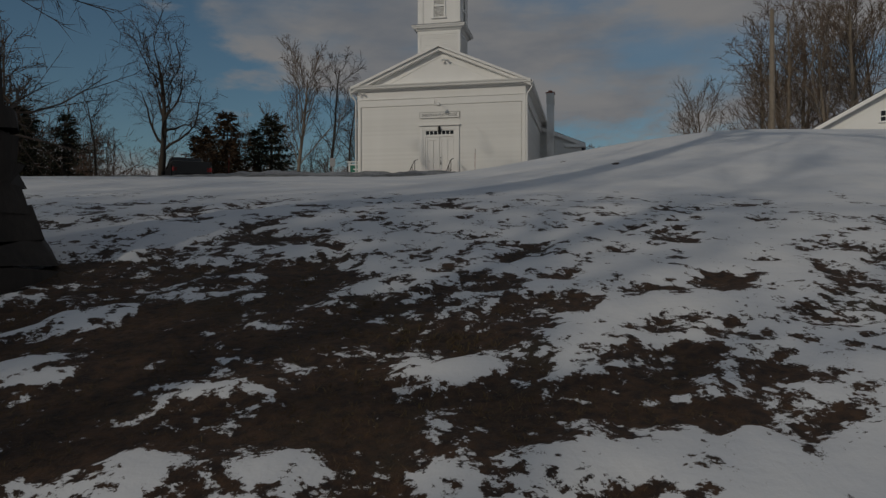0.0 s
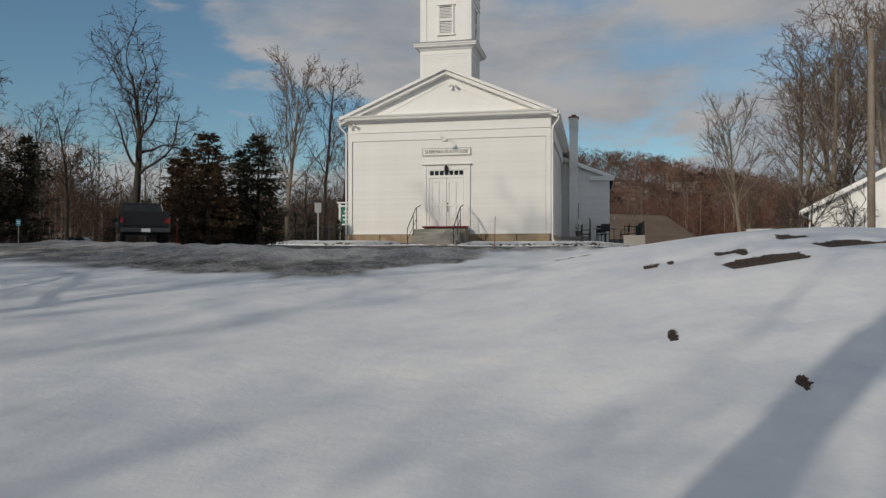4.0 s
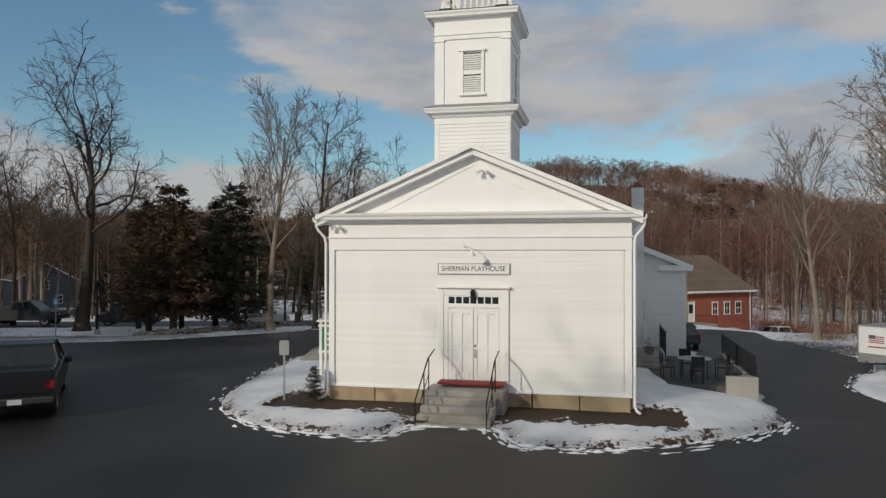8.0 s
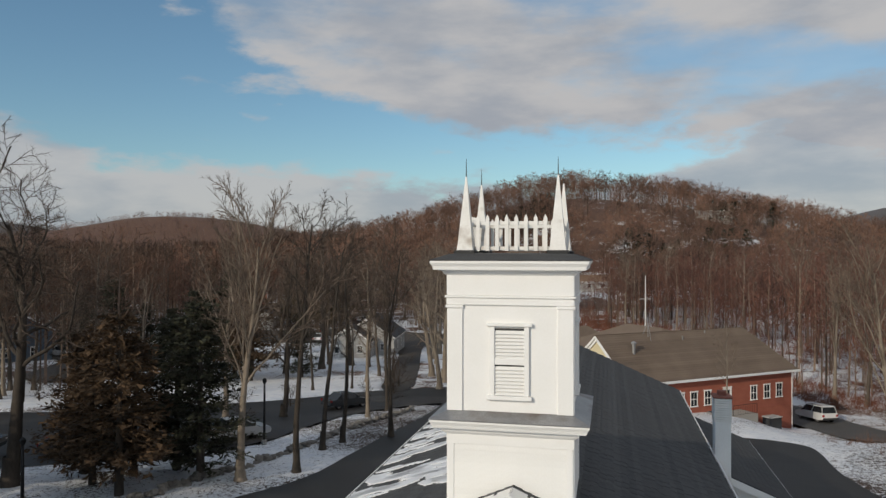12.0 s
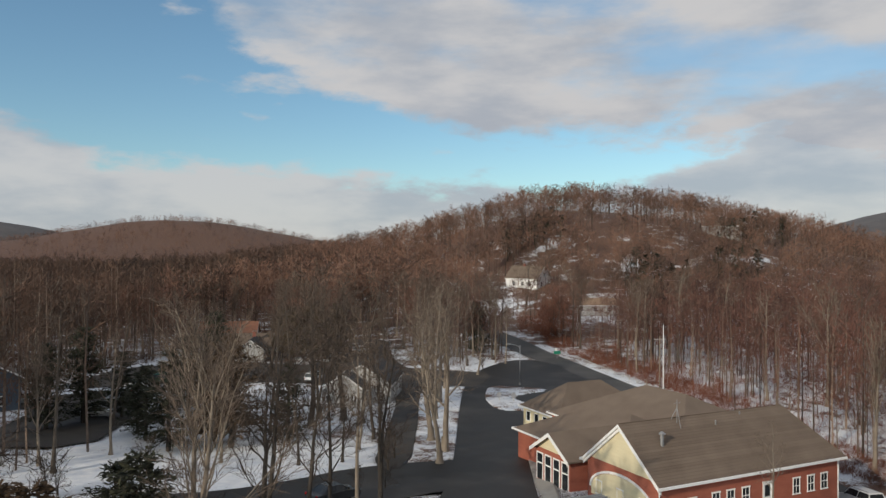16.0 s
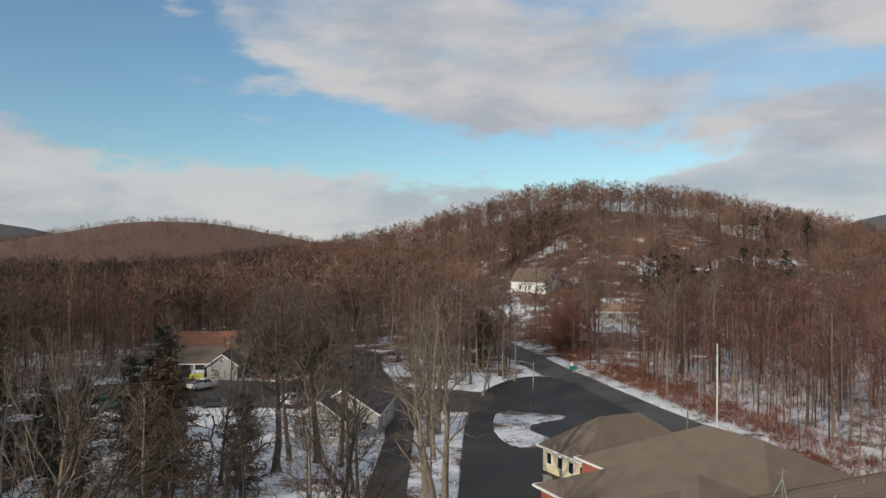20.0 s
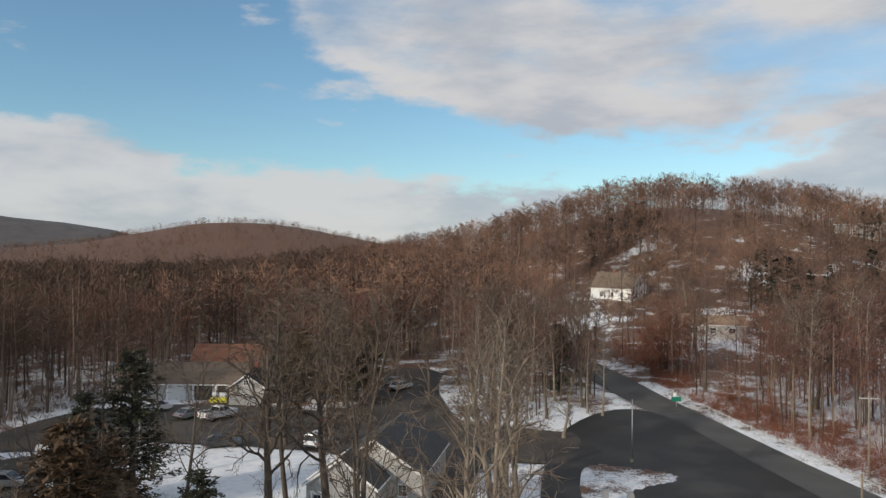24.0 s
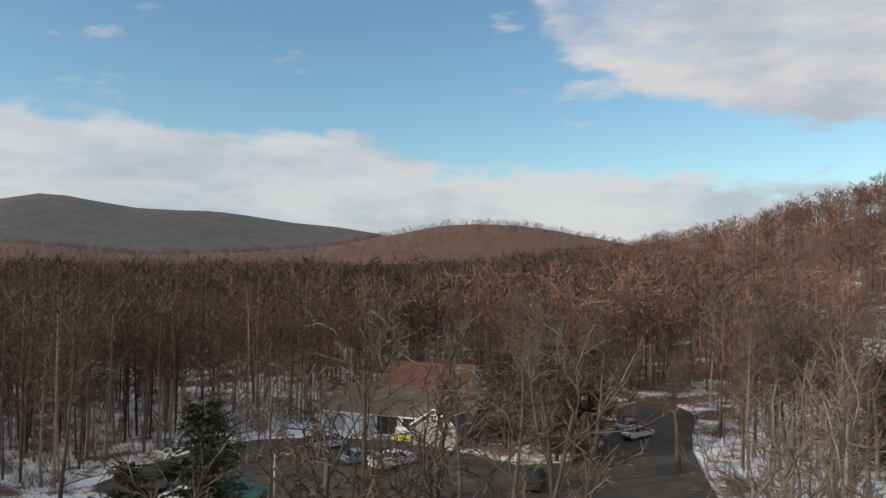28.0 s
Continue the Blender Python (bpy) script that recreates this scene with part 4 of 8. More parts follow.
    for sx in (-1, 1):
        for sy in (-1, 1):
            x, y = sx * 0.86, cy + sy * 0.86
            pin = part("pinnacle", Build().loft([[(x + a * r, y + b * r, z) for a, b in ((-1, -1), (1, -1), (1, 1), (-1, 1))] for r, z in ((0.155, 11.93), (0.140, 12.02), (0.012, 13.32))]), M_WORN, ch)
            part("pinnacle_base", rect(0, x - 0.20, x + 0.20, y - 0.20, y + 0.20, 11.82, 11.93, 0.02), M_INK, pin, "dark base block")
            part("rod", Build().tube([(x, y, 13.28), (x, y, 13.66)], [0.012, 0.004], 6), M_IRON, pin, "thin iron rod")
    # picket balustrade between the pinnacles
    picket = Build().prism([(-0.035, 0), (0.035, 0), (0.035, 0.60), (0, 0.68), (-0.035, 0.60)], -0.014, 0.014).mesh("picket", M_WORN)
    for q in range(4):
        R = pose(0, cy, 0, 0, 0, 90 * q)
        for nm, z in (("balustrade_rail", 11.93), ("balustrade_rail", 12.40)):
            ob = part(nm, rect(0, -0.70, 0.70, -0.86, -0.82, z, z + 0.07, 0.006), M_WORN, ch)
            ob.matrix_basis = R
        for k in range(8):
            ob = part("picket", picket, M_WORN, ch)
            ob.matrix_basis = R @ pose(-0.63 + k * 0.18, -0.88, 11.92)


make_belfry(church)


def lettering(text, size, m, material, parent, width):
    """Words as a mesh, in the built-in font."""
    cu = bpy.data.curves.new("lettering", "FONT")
    cu.body, cu.size, cu.align_x, cu.align_y, cu.extrude = text, size, "CENTER", "CENTER", 0.004
    tmp = new("tmp", cu)
    bpy.context.view_layer.update()
    me = bpy.data.meshes.new_from_object(tmp.evaluated_get(bpy.context.evaluated_depsgraph_get()))
    bpy.data.objects.remove(tmp)
    xs = [v.co.x for v in me.vertices]
    me.transform(Matrix.Diagonal((width / (max(xs) - min(xs)), 1, 1, 1)))
    me.materials.clear()
    me.materials.append(material)
    ob = new("lettering", me)
    ob.parent = parent
    ob.matrix_basis = m
    return ob


def make_front_door(ch):
    dx = -0.005
    door = tagged(part("door_surround", Build().box(dx - 1.06, dx - 0.90, -0.075, 0.08, 0.70, 3.42, 0.008).box(dx + 0.90, dx + 1.06, -0.075, 0.08, 0.70, 3.42, 0.008).box(dx - 0.90, dx + 0.90, -0.065, 0.06, 3.20, 3.42, 0.008), M_TRIM, ch), "white doorway with moulded head and transom")
    part("door_head", Build().box(dx - 1.12, dx + 1.12, -0.16, 0.05, 3.42, 3.48, 0.012), M_TRIM, door)
    part("inner_jamb", rect(0, dx - 0.90, dx - 0.77, -0.045, 0.05, 0.70, 3.20, 0.005), M_TRIM, door)
    part("inner_jamb", rect(0, dx + 0.77, dx + 0.90, -0.045, 0.05, 0.70, 3.20, 0.005), M_TRIM, door)
    part("transom_bar", rect(0, dx - 0.77, dx + 0.77, -0.06, 0.05, 2.84, 2.93, 0.006), M_TRIM, door)
    tr = part("transom_frame", Build().box(dx - 0.77, dx + 0.77, -0.045, 0.04, 2.93, 2.965).box(dx - 0.77, dx + 0.77, -0.045, 0.04, 3.165, 3.20), M_TRIM, door)
    for k in range(8):
        x = dx - 0.77 + k * 1.54 / 7
        part("muntin", rect(0, x - 0.018, x + 0.018, -0.043, 0.03, 2.965, 3.165), M_TRIM, tr)
        if k < 7:
            part("pane", rect(0, x + 0.018, x + 1.54 / 7 - 0.018, -0.012, -0.004, 2.965, 3.165), M_GLASS, tr, "dark glass pane")
    part("threshold", rect(0, dx - 0.9, dx + 0.9, -0.10, 0.05, 0.66, 0.70, 0.006), M_STEP, door)
    for s in (-1, 1):
        x0, x1 = (dx - 0.765, dx - 0.006) if s < 0 else (dx + 0.006, dx + 0.765)
        leaf = part("door_leaf", rect(0, x0, x1, -0.008, 0.03, 0.70, 2.84, 0.003), M_TRIM, door, "white panelled door leaf, closed")
        mid = (x0 + x1) / 2
        for a, b, c, d in ((x0, x0 + 0.11, 0.70, 2.84), (x1 - 0.11, x1, 0.70, 2.84), (mid - 0.05, mid + 0.05, 0.92, 2.66)):
            part("stile", rect(0, a + 0.002, b - 0.002, -0.034, -0.008, c, d, 0.005), M_TRIM, leaf)
        for c, d in ((0.70, 0.92), (2.66, 2.84), (1.58, 1.72)):
            for a, b in (((x0 + 0.11, x1 - 0.11),) if c != 1.58 else ((x0 + 0.11, mid - 0.05), (mid + 0.05, x1 - 0.11))):
                part("door_rail", rect(0, a, b, -0.032, -0.008, c + 0.001, d - 0.001, 0.004), M_TRIM, leaf)
        if s > 0:
            h = part("handle", Build().tube([(x0 + 0.05, -0.036, 1.60), (x0 + 0.05, -0.085, 1.56), (x0 + 0.05, -0.085, 1.40), (x0 + 0.05, -0.036, 1.36)], 0.012, 6), M_IRON, leaf, "black door handle")
            part("lock", Build().tube([(x0 + 0.05, -0.03, 1.72), (x0 + 0.05, -0.055, 1.72)], 0.03, 10), M_IRON, leaf, "black lock plate")
    # lantern over the transom
    lan = part("door_lantern", Build().box(dx - 0.09, dx + 0.09, -0.22, -0.06, 3.16, 3.19).loft([[(dx + r * math.cos(a), -0.14 + r * math.sin(a), z) for a in np.linspace(0, 2 * math.pi, 9)[:-1]] for r, z in ((0.06, 3.19), (0.085, 3.30), (0.05, 3.37), (0.01, 3.40))]), M_IRON, ch, "small black wall lantern")
    # gooseneck lamp and name board
    lx = -0.05
    goose = part("gooseneck_lamp", Build().tube([(lx - 0.22, -0.05, 4.62), (lx - 0.20, -0.30, 4.75), (lx, -0.55, 4.68), (lx + 0.10, -0.60, 4.52)], 0.013, 6), M_TRIM, ch, "white gooseneck lamp over the name board")
    part("shade", Build().loft([[(lx + 0.11 + r * math.cos(a), -0.61 + r * math.sin(a), z) for a in np.linspace(0, 2 * math.pi, 13)[:-1]] for r, z in ((0.03, 4.55), (0.05, 4.49), (0.13, 4.38), (0.12, 4.375), (0.04, 4.47))]), M_TRIM, goose, smooth=True)
    part("wall_plate", rect(0, lx - 0.30, lx - 0.14, -0.07, -0.02, 4.55, 4.70, 0.01), M_TRIM, goose)
    board = part("name_board", rect(0, dx - 1.06, dx + 1.06, -0.055, -0.015, 3.86, 4.14, 0.004), M_TRIM, ch, "white name board with black capital letters")
    for a, b, c, d in ((dx - 1.08, dx + 1.08, 4.14, 4.165), (dx - 1.08, dx + 1.08, 3.835, 3.86), (dx - 1.085, dx - 1.06, 3.835, 4.165), (dx + 1.06, dx + 1.085, 3.835, 4.165)):
        part("board_edging", rect(0, a, b, -0.066, -0.012, c, d, 0.003), M_GREY, board)
    lettering("SHERMAN PLAYHOUSE", 0.22, pose(dx, -0.058, 4.0, 90, 0, 0), M_INK, board, 1.92)
    # twin floodlights at the corner and a small one under the peak
    for x, z, y in ((-W + 0.25, 5.30, -0.12), (0.30, 6.92, -0.14)):
        fl = part("floodlight", Build().box(x - 0.07, x + 0.07, y, -0.03, z - 0.03, z + 0.04, 0.01), M_TRIM, ch, "white twin floodlight")
        for s in (-1, 1):
            part("lamp_head", Build().tube([(x + s * 0.05, y, z), (x + s * 0.12, y - 0.10, z - 0.07), (x + s * 0.15, y - 0.15, z - 0.10)], [0.03, 0.055, 0.07], 8), M_TRIM, fl)


make_front_door(church)


def make_steps(ch):
    st = thing("front_steps", CHURCH, "grey stone steps with a red mat and iron handrails", "steps")
    dx = 0.0
    part("landing", rect(0, dx - 1.25, dx + 1.05, -1.15, -0.07, -0.2, 0.56, 0.02), M_STEP, st, "dark stone landing slab")
    part("door_step", rect(0, dx - 0.95, dx + 0.95, -0.40, -0.072, 0.562, 0.64, 0.01), M_STEP, st)
    part("mat", rect(0, dx - 0.98, dx + 0.98, -0.62, -0.12, 0.642, 0.70, 0.01), M_RED, st, "red mat on the landing")
    for k in range(5):
        y0 = -1.15 - (k + 1) * 0.34
        z1 = 0.42 - k * 0.172
        part("step", rect(0, dx - 1.2 + 0.02 * (k % 2), dx + 0.85 + 0.02 * (k % 2), y0, -1.15 - k * 0.34 + 0.05, -0.55, z1, 0.025), M_STEP, st)
    for s in (-1, 1):
        x = dx + (-1.12 if s < 0 else 0.80)
        rail = part("handrail", Build().tube([(x, -0.35, 1.62), (x, -0.95, 1.50), (x, -1.15, 1.45), (x, -2.62, 0.52)], 0.020, 8), M_IRON, st, "black iron handrail")
        for y, z0, z1 in ((-1.05, 0.56, 1.47), (-1.62, 0.20, 1.12), (-2.60, -0.36, 0.54)):
            part("rail_post", Build().tube([(x, y, z0), (x, y, z1)], 0.017, 8), M_IRON, rail)
        part("lower_rail", Build().tube([(x, -1.05, 1.0), (x, -2.58, 0.08)], 0.012, 6), M_IRON, rail)


make_steps(church)


def make_chimney(ch):
    x, y = W + 0.66, 11.57
    c = part("chimney", rect(0, x - 0.24, x + 0.24, y - 0.28, y + 0.28, -0.4, 6.62, 0.01), M_CHIMPAINT, ch, "tall white-painted chimney with a bare brick top")
    course = rect(0, x - 0.26, x + 0.26, y - 0.30, y + 0.30, 0, 0.064, 0.006).mesh("brick_course", M_WORN)
    for k in range(10):
        ob = part("brick_course", course, M_WORN, c)
        ob.location = (0, 0, 6.622 + k * 0.073)
    part("chimney_cap", rect(0, x - 0.30, x + 0.30, y - 0.34, y + 0.34, 7.354, 7.42, 0.015), M_CHIMBRICK, c)
    part("flue", rect(0, x - 0.13, x + 0.13, y - 0.13, y + 0.13, 7.42, 7.56, 0.01), M_CHIMBRICK, c)


make_chimney(church)


def gable_house(name, m, label, w, d, wall_h, rise, walls, roof, over=0.35, base=1.2, windows=(), doors=(), trim=None, category="house", hip=0.0, chimney=None):
    """A gabled building: ridge along local y, front gable at y = 0, x from 0 to w. windows and doors: (wall, along, z, width, height)."""
    trim = trim or M_TRIM
    h = thing(name, m, label, category)
    part("wall", Build().prism([(0, -base), (w, -base), (w, wall_h), (w / 2, wall_h + rise), (0, wall_h)], 0, d), walls, h)
    n = 14
    for s in (-1, 1):
        x0, xe = w / 2, w / 2 + s * (w / 2 + over)
        ze = wall_h - rise / (w / 2) * over
        rf = part("roof", Build().prism([(x0, wall_h + rise), (xe, ze), (xe, ze + 0.12), (x0, wall_h + rise + 0.14)], -over, d + over), roof, h)
        crs = Build().box(-0.0, 1.0, -over - 0.02, d + over + 0.02, -0.01, 0.012)
        for k in range(n):
            f0 = k / n
            px, pz = xe + (x0 - xe) * f0, ze + 0.125 + (wall_h + rise + 0.145 - ze - 0.125) * f0
            ang = math.degrees(math.atan2(wall_h + rise - ze, x0 - xe))
            ob = part("shingle_course", crs_mesh(d, over, roof, abs(x0 - xe) / n), roof, rf)
            ob.matrix_basis = pose(px, 0, pz, 0, -ang, 0)
        part("fascia", Build().box(min(xe, xe + s * 0.03), max(xe, xe + s * 0.03), -over, d + over, ze - 0.08, ze + 0.10), trim, h)
        for y0 in (-over - 0.03, d + over):
            part("bargeboard", Build().prism([(xe, ze - 0.14), (x0, wall_h + rise - 0.14), (x0, wall_h + rise + 0.10), (xe, ze + 0.10)], y0, y0 + 0.03), trim, h)
    for wall, a, z, ww, hh in windows:
        add_window(h, wall, a, z, ww, hh, w, d, trim)
    for wall, a, z, ww, hh in doors:
        add_window(h, wall, a, z, ww, hh, w, d, trim, door=True)
    if chimney:
        cx, cy, top = chimney
        ck = part("chimney", rect(0, cx - 0.35, cx + 0.35, cy - 0.35, cy + 0.35, wall_h, top, 0.02), M_CHIMBRICK, h)
        part("chimney_cap", rect(0, cx - 0.42, cx + 0.42, cy - 0.42, cy + 0.42, top, top + 0.1, 0.02), M_STEP, ck)
    return h


CRS = {}


def crs_mesh(d, over, roof, run):
    key = (round(d, 2), roof.name, round(run, 3))
    if key not in CRS:
        CRS[key] = Build().add([(0, -over, 0.022), (0, d + over, 0.022), (run * 1.25, d + over, 0.003), (run * 1.25, -over, 0.003), (0, -over, 0), (0, d + over, 0)], [(0, 1, 2, 3), (0, 4, 5, 1), (0, 3, 4), (1, 5, 2)]).mesh("shingle_course", roof)
    return CRS[key]


def add_window(h, wall, a, z, ww, hh, w, d, trim, door=False):
    """A framed opening on the front, back, left or right wall."""
    R = {"front": pose(a, 0, z), "back": pose(a, d, z, 0, 0, 180), "left": pose(0, a, z, 0, 0, -90), "right": pose(w, a, z, 0, 0, 90)}[wall]
    fr = part("door" if door else "window", Build().box(-ww / 2 - 0.06, -ww / 2, -0.06, 0.05, 0, hh).box(ww / 2, ww / 2 + 0.06, -0.06, 0.05, 0, hh).box(-ww / 2 - 0.11, ww / 2 + 0.11, -0.08, 0.05, hh, hh + 0.11), trim, h)
    fr.matrix_basis = R
    if door:
        part("door_leaf", rect(0, -ww / 2, ww / 2, -0.02, 0.03, 0, hh, 0.005), trim, fr)
        part("pane", rect(0, -ww / 2 + 0.18, ww / 2 - 0.18, -0.03, -0.021, hh * 0.45, hh - 0.2), M_GLASS, fr)
    else:
        part("pane", rect(0, -ww / 2, ww / 2, -0.012, 0.02, 0.04, hh), M_GLASS, fr)
        part("sill", rect(0, -ww / 2 - 0.12, ww / 2 + 0.12, -0.11, 0.04, -0.06, 0.03, 0.01), trim, fr)
        part("sash_bar", Build().box(-ww / 2, ww / 2, -0.03, -0.012, hh / 2 - 0.03, hh / 2 + 0.03).box(-0.02, 0.02, -0.028, -0.012, 0.04, hh), trim, fr)


# wing at the church's side
annex = gable_house("side_wing", CHURCH @ pose(2.0, 11.9, 0), "white clapboard side wing with a low gable roof", 5.2, 8.0, 4.0, 1.05, M_WHITE, M_SHINGLE, over=0.28, base=0.6,
                    doors=[("front", 3.2, 0.6, 0.9, 2.05)], category="building")
for k in range(30):
    ob = part("clapboard", rect(0, 2.4, 5.12, -0.016, 0.02, 0, 0.12) if k == 0 else ob.data, M_WHITE, annex)
    ob.location = (0, 0, 0.45 + k * 0.118)
part("cornice_return", rect(0, 4.1, 5.5, -0.30, 0.02, 3.72, 3.98, 0.03), M_TRIM, annex)
part("corner_board", rect(0, 5.06, 5.23, -0.03, 0.12, 0.2, 3.72, 0.006), M_TRIM, annex)


# ---- trees ----
def tubes(segs, n):
    """Tapered tubes with n sides for many (p0, p1, r0, r1), as arrays."""
    P0 = np.array([s[0] for s in segs], float)
    P1 = np.array([s[1] for s in segs], float)
    R0, R1 = np.array([s[2] for s in segs]), np.array([s[3] for s in segs])
    d = P1 - P0
    d /= np.linalg.norm(d, axis=1, keepdims=True) + 1e-9
    ref = np.where(np.abs(d[:, 2:3]) > 0.9, [[1.0, 0, 0]], [[0, 0, 1.0]])
    a = np.cross(d, ref)
    a /= np.linalg.norm(a, axis=1, keepdims=True)
    b = np.cross(d, a)
    ang = np.arange(n) * 2 * np.pi / n
    ring = a[:, None] * np.cos(ang)[None, :, None] + b[:, None] * np.sin(ang)[None, :, None]
    v = np.concatenate([P0[:, None] + ring * R0[:, None, None], P1[:, None] + ring * R1[:, None, None]], 1).reshape(-1, 3)
    base = (np.arange(len(segs)) * 2 * n)[:, None]
    k = np.arange(n)
    q = np.stack([k, (k + 1) % n, n + (k + 1) % n, n + k], -1)
    return v, (base[:, :, None] + q[None]).reshape(-1, 4)


def join(lots):
    vs, fs, k = [], [], 0
    for v, f in lots:
        vs.append(v)
        fs.append(f + k)
        k += len(v)
    return np.concatenate(vs), np.concatenate(fs)


def grow(rng, out, p, d, length, r, level, top, par):
    """One branch and its children."""
    n = (9, 7, 4, 1, 1)[level]
    p, d = np.array(p, float), np.array(d, float)
    path = [p]
    for i in range(n):
        d = d + rng.normal(0, par["wob"][level], 3) + np.array([0, 0, par["lift"][level]])
        d /= np.linalg.norm(d)
        p = p + d * length / n
        path.append(p)
    rad = r * (1 - (1 - par["taper"][level]) * np.arange(n + 1) / n)
    for i in range(n):
        out[level].append((path[i], path[i + 1], rad[i], rad[i + 1]))
    if level == top:
        return
    count = par["count"][level]
    spin = rng.uniform(0, 2 * math.pi)
    for j in range(count):
        f = par["clear"][level] + (1 - par["clear"][level]) * (j + rng.uniform(0.1, 0.9)) / count
        i = min(int(f * n), n - 1)
        q = path[i] + (path[i + 1] - path[i]) * (f * n - i)
        axis = path[i + 1] - path[i]
        axis = axis / np.linalg.norm(axis)
        # children stand round their branch in turn
        spin += 2.4 + rng.normal(0, 0.5)
        u = np.cross(axis, (0.31, 0.95, 0.05) if abs(axis[1]) < 0.9 else (1.0, 0, 0))
        u /= np.linalg.norm(u)
        side = u * math.cos(spin) + np.cross(axis, u) * math.sin(spin)
        a = radians(par["angle"][level] * (1.25 - par["close"] * f if level == 0 else 1.0) + rng.normal(0, 9))
        nd = axis * math.cos(a) + side * math.sin(a)
        nl = length * par["ratio"][level] * (1.15 - par["short"][level] * f) * rng.uniform(0.7, 1.25)
        rr = max(rad[min(i + 1, n)] * par["thin"][level], 0.008)
        grow(rng, out, q, nd, nl, rr, level + 1, top, par)


OAK = dict(stem=0.76, close=0.65, wob=(0.07, 0.21, 0.26, 0.2, 0.2), lift=(0.03, 0.045, 0.02, 0.02, 0), taper=(0.20, 0.25, 0.35, 0.5, 0.3), count=(14, 9, 6, 9), clear=(0.44, 0.22, 0.15, 0.1), angle=(60, 46, 44, 42), ratio=(0.40, 0.50, 0.46, 0.42), short=(0.45, 0.5, 0.4, 0.3), thin=(0.58, 0.52, 0.5, 0.6))
POPLAR = dict(OAK, stem=0.74, close=0.5, count=(15, 9, 6, 7), clear=(0.36, 0.15, 0.12, 0.1), angle=(27, 25, 27, 28), ratio=(0.44, 0.42, 0.45, 0.45), lift=(0.02, 0.045, 0.05, 0.04, 0), wob=(0.03, 0.08, 0.13, 0.15, 0.2), thin=(0.42, 0.5, 0.5, 0.6))
SLIM = dict(OAK, stem=0.86, close=0.55, count=(12, 7, 5, 7), clear=(0.46, 0.2, 0.15, 0.1), angle=(48, 40, 40, 40), ratio=(0.27, 0.50, 0.48, 0.45), lift=(0.02, 0.06, 0.04, 0.03, 0), wob=(0.04, 0.15, 0.2, 0.2, 0.2), thin=(0.48, 0.5, 0.5, 0.6))
BUSHY = dict(OAK, stem=0.86, close=0.3, taper=(0.35, 0.35, 0.35, 0.4, 0.3), count=(11, 6, 4, 3), clear=(0.08, 0.1, 0.1, 0.1), angle=(40, 36, 36, 36), ratio=(0.75, 0.5, 0.5, 0.5), short=(0.55, 0.5, 0.4, 0.3), thin=(0.6, 0.55, 0.5, 0.6))


def blades(segs, wide, rng):
    """Flat tapered twigs for many (p0, p1), two triangles or one each."""
    a, b = np.array([q[0] for q in segs]), np.array([q[1] for q in segs])
    side = np.cross(b - a, rng.normal(0, 1, a.shape))
    side *= wide / np.linalg.norm(side, axis=1, keepdims=True)
    return a, b, side


def tree_meshes(seed, par, h, r, bark, lean=0.03, flare=1.0, twig=None, thick=1.0):
    rng = np.random.default_rng(seed)
    out = [[], [], [], [], []]
    grow(rng, out, (0, 0, -0.3), (rng.normal(0, lean), rng.normal(0, lean), 1), h * par["stem"], r, 0, 4, par)
    # root flare
    rings = [(-0.5 + 0.2 * k, r * (0.94 + (1.1 * flare - 0.4) * math.exp(-max(-0.5 + 0.2 * k, 0.0) / 0.4))) for k in range(10)]
    foot = [((0, 0, a), (0, 0, b), p, q) for (a, p), (b, q) in zip(rings, rings[1:])]
    low = join([tubes(out[0] + foot, 9), tubes([(a, b, max(p, 0.025), max(q, 0.02)) for a, b, p, q in out[1]], 5)])
    low = (low[0] + rng.normal(0, (0.06 if flare > 1 else 0.03) * r, low[0].shape), low[1])
    up = tubes([(a, b, max(p, 0.017) * thick, max(q, 0.013) * thick) for a, b, p, q in out[2]], 3)
    up = (up[0], np.concatenate([up[1][:, [0, 1, 2]], up[1][:, [0, 2, 3]]]))
    a, b, side = blades(out[3], 0.013 * thick, rng)
    quad = np.stack([a - side, a + side, b + side * 0.6, b - side * 0.6], 1).reshape(-1, 3)
    k = (np.arange(len(a)) * 4)[:, None]
    up = join([up, (quad, np.concatenate([k + np.array([[0, 1, 2]]), k + np.array([[0, 2, 3]])]))])
    a, b, side = blades(out[4], 0.010 * thick, rng)
    tips = np.stack([a - side, a + side, b], 1).reshape(-1, 3)
    up = join([up, (tips, np.arange(len(tips)).reshape(-1, 3))])
    return big_mesh("trunk", *low, bark, smooth=True), big_mesh("crown", *up, twig or M_TWIG)


def tree(name, meshes, m, label, category="tree", group=""):
    t = thing(name, m, label, category, group)
    part("trunk", meshes[0], None, t)
    part("crown", meshes[1], None, t)
    return t


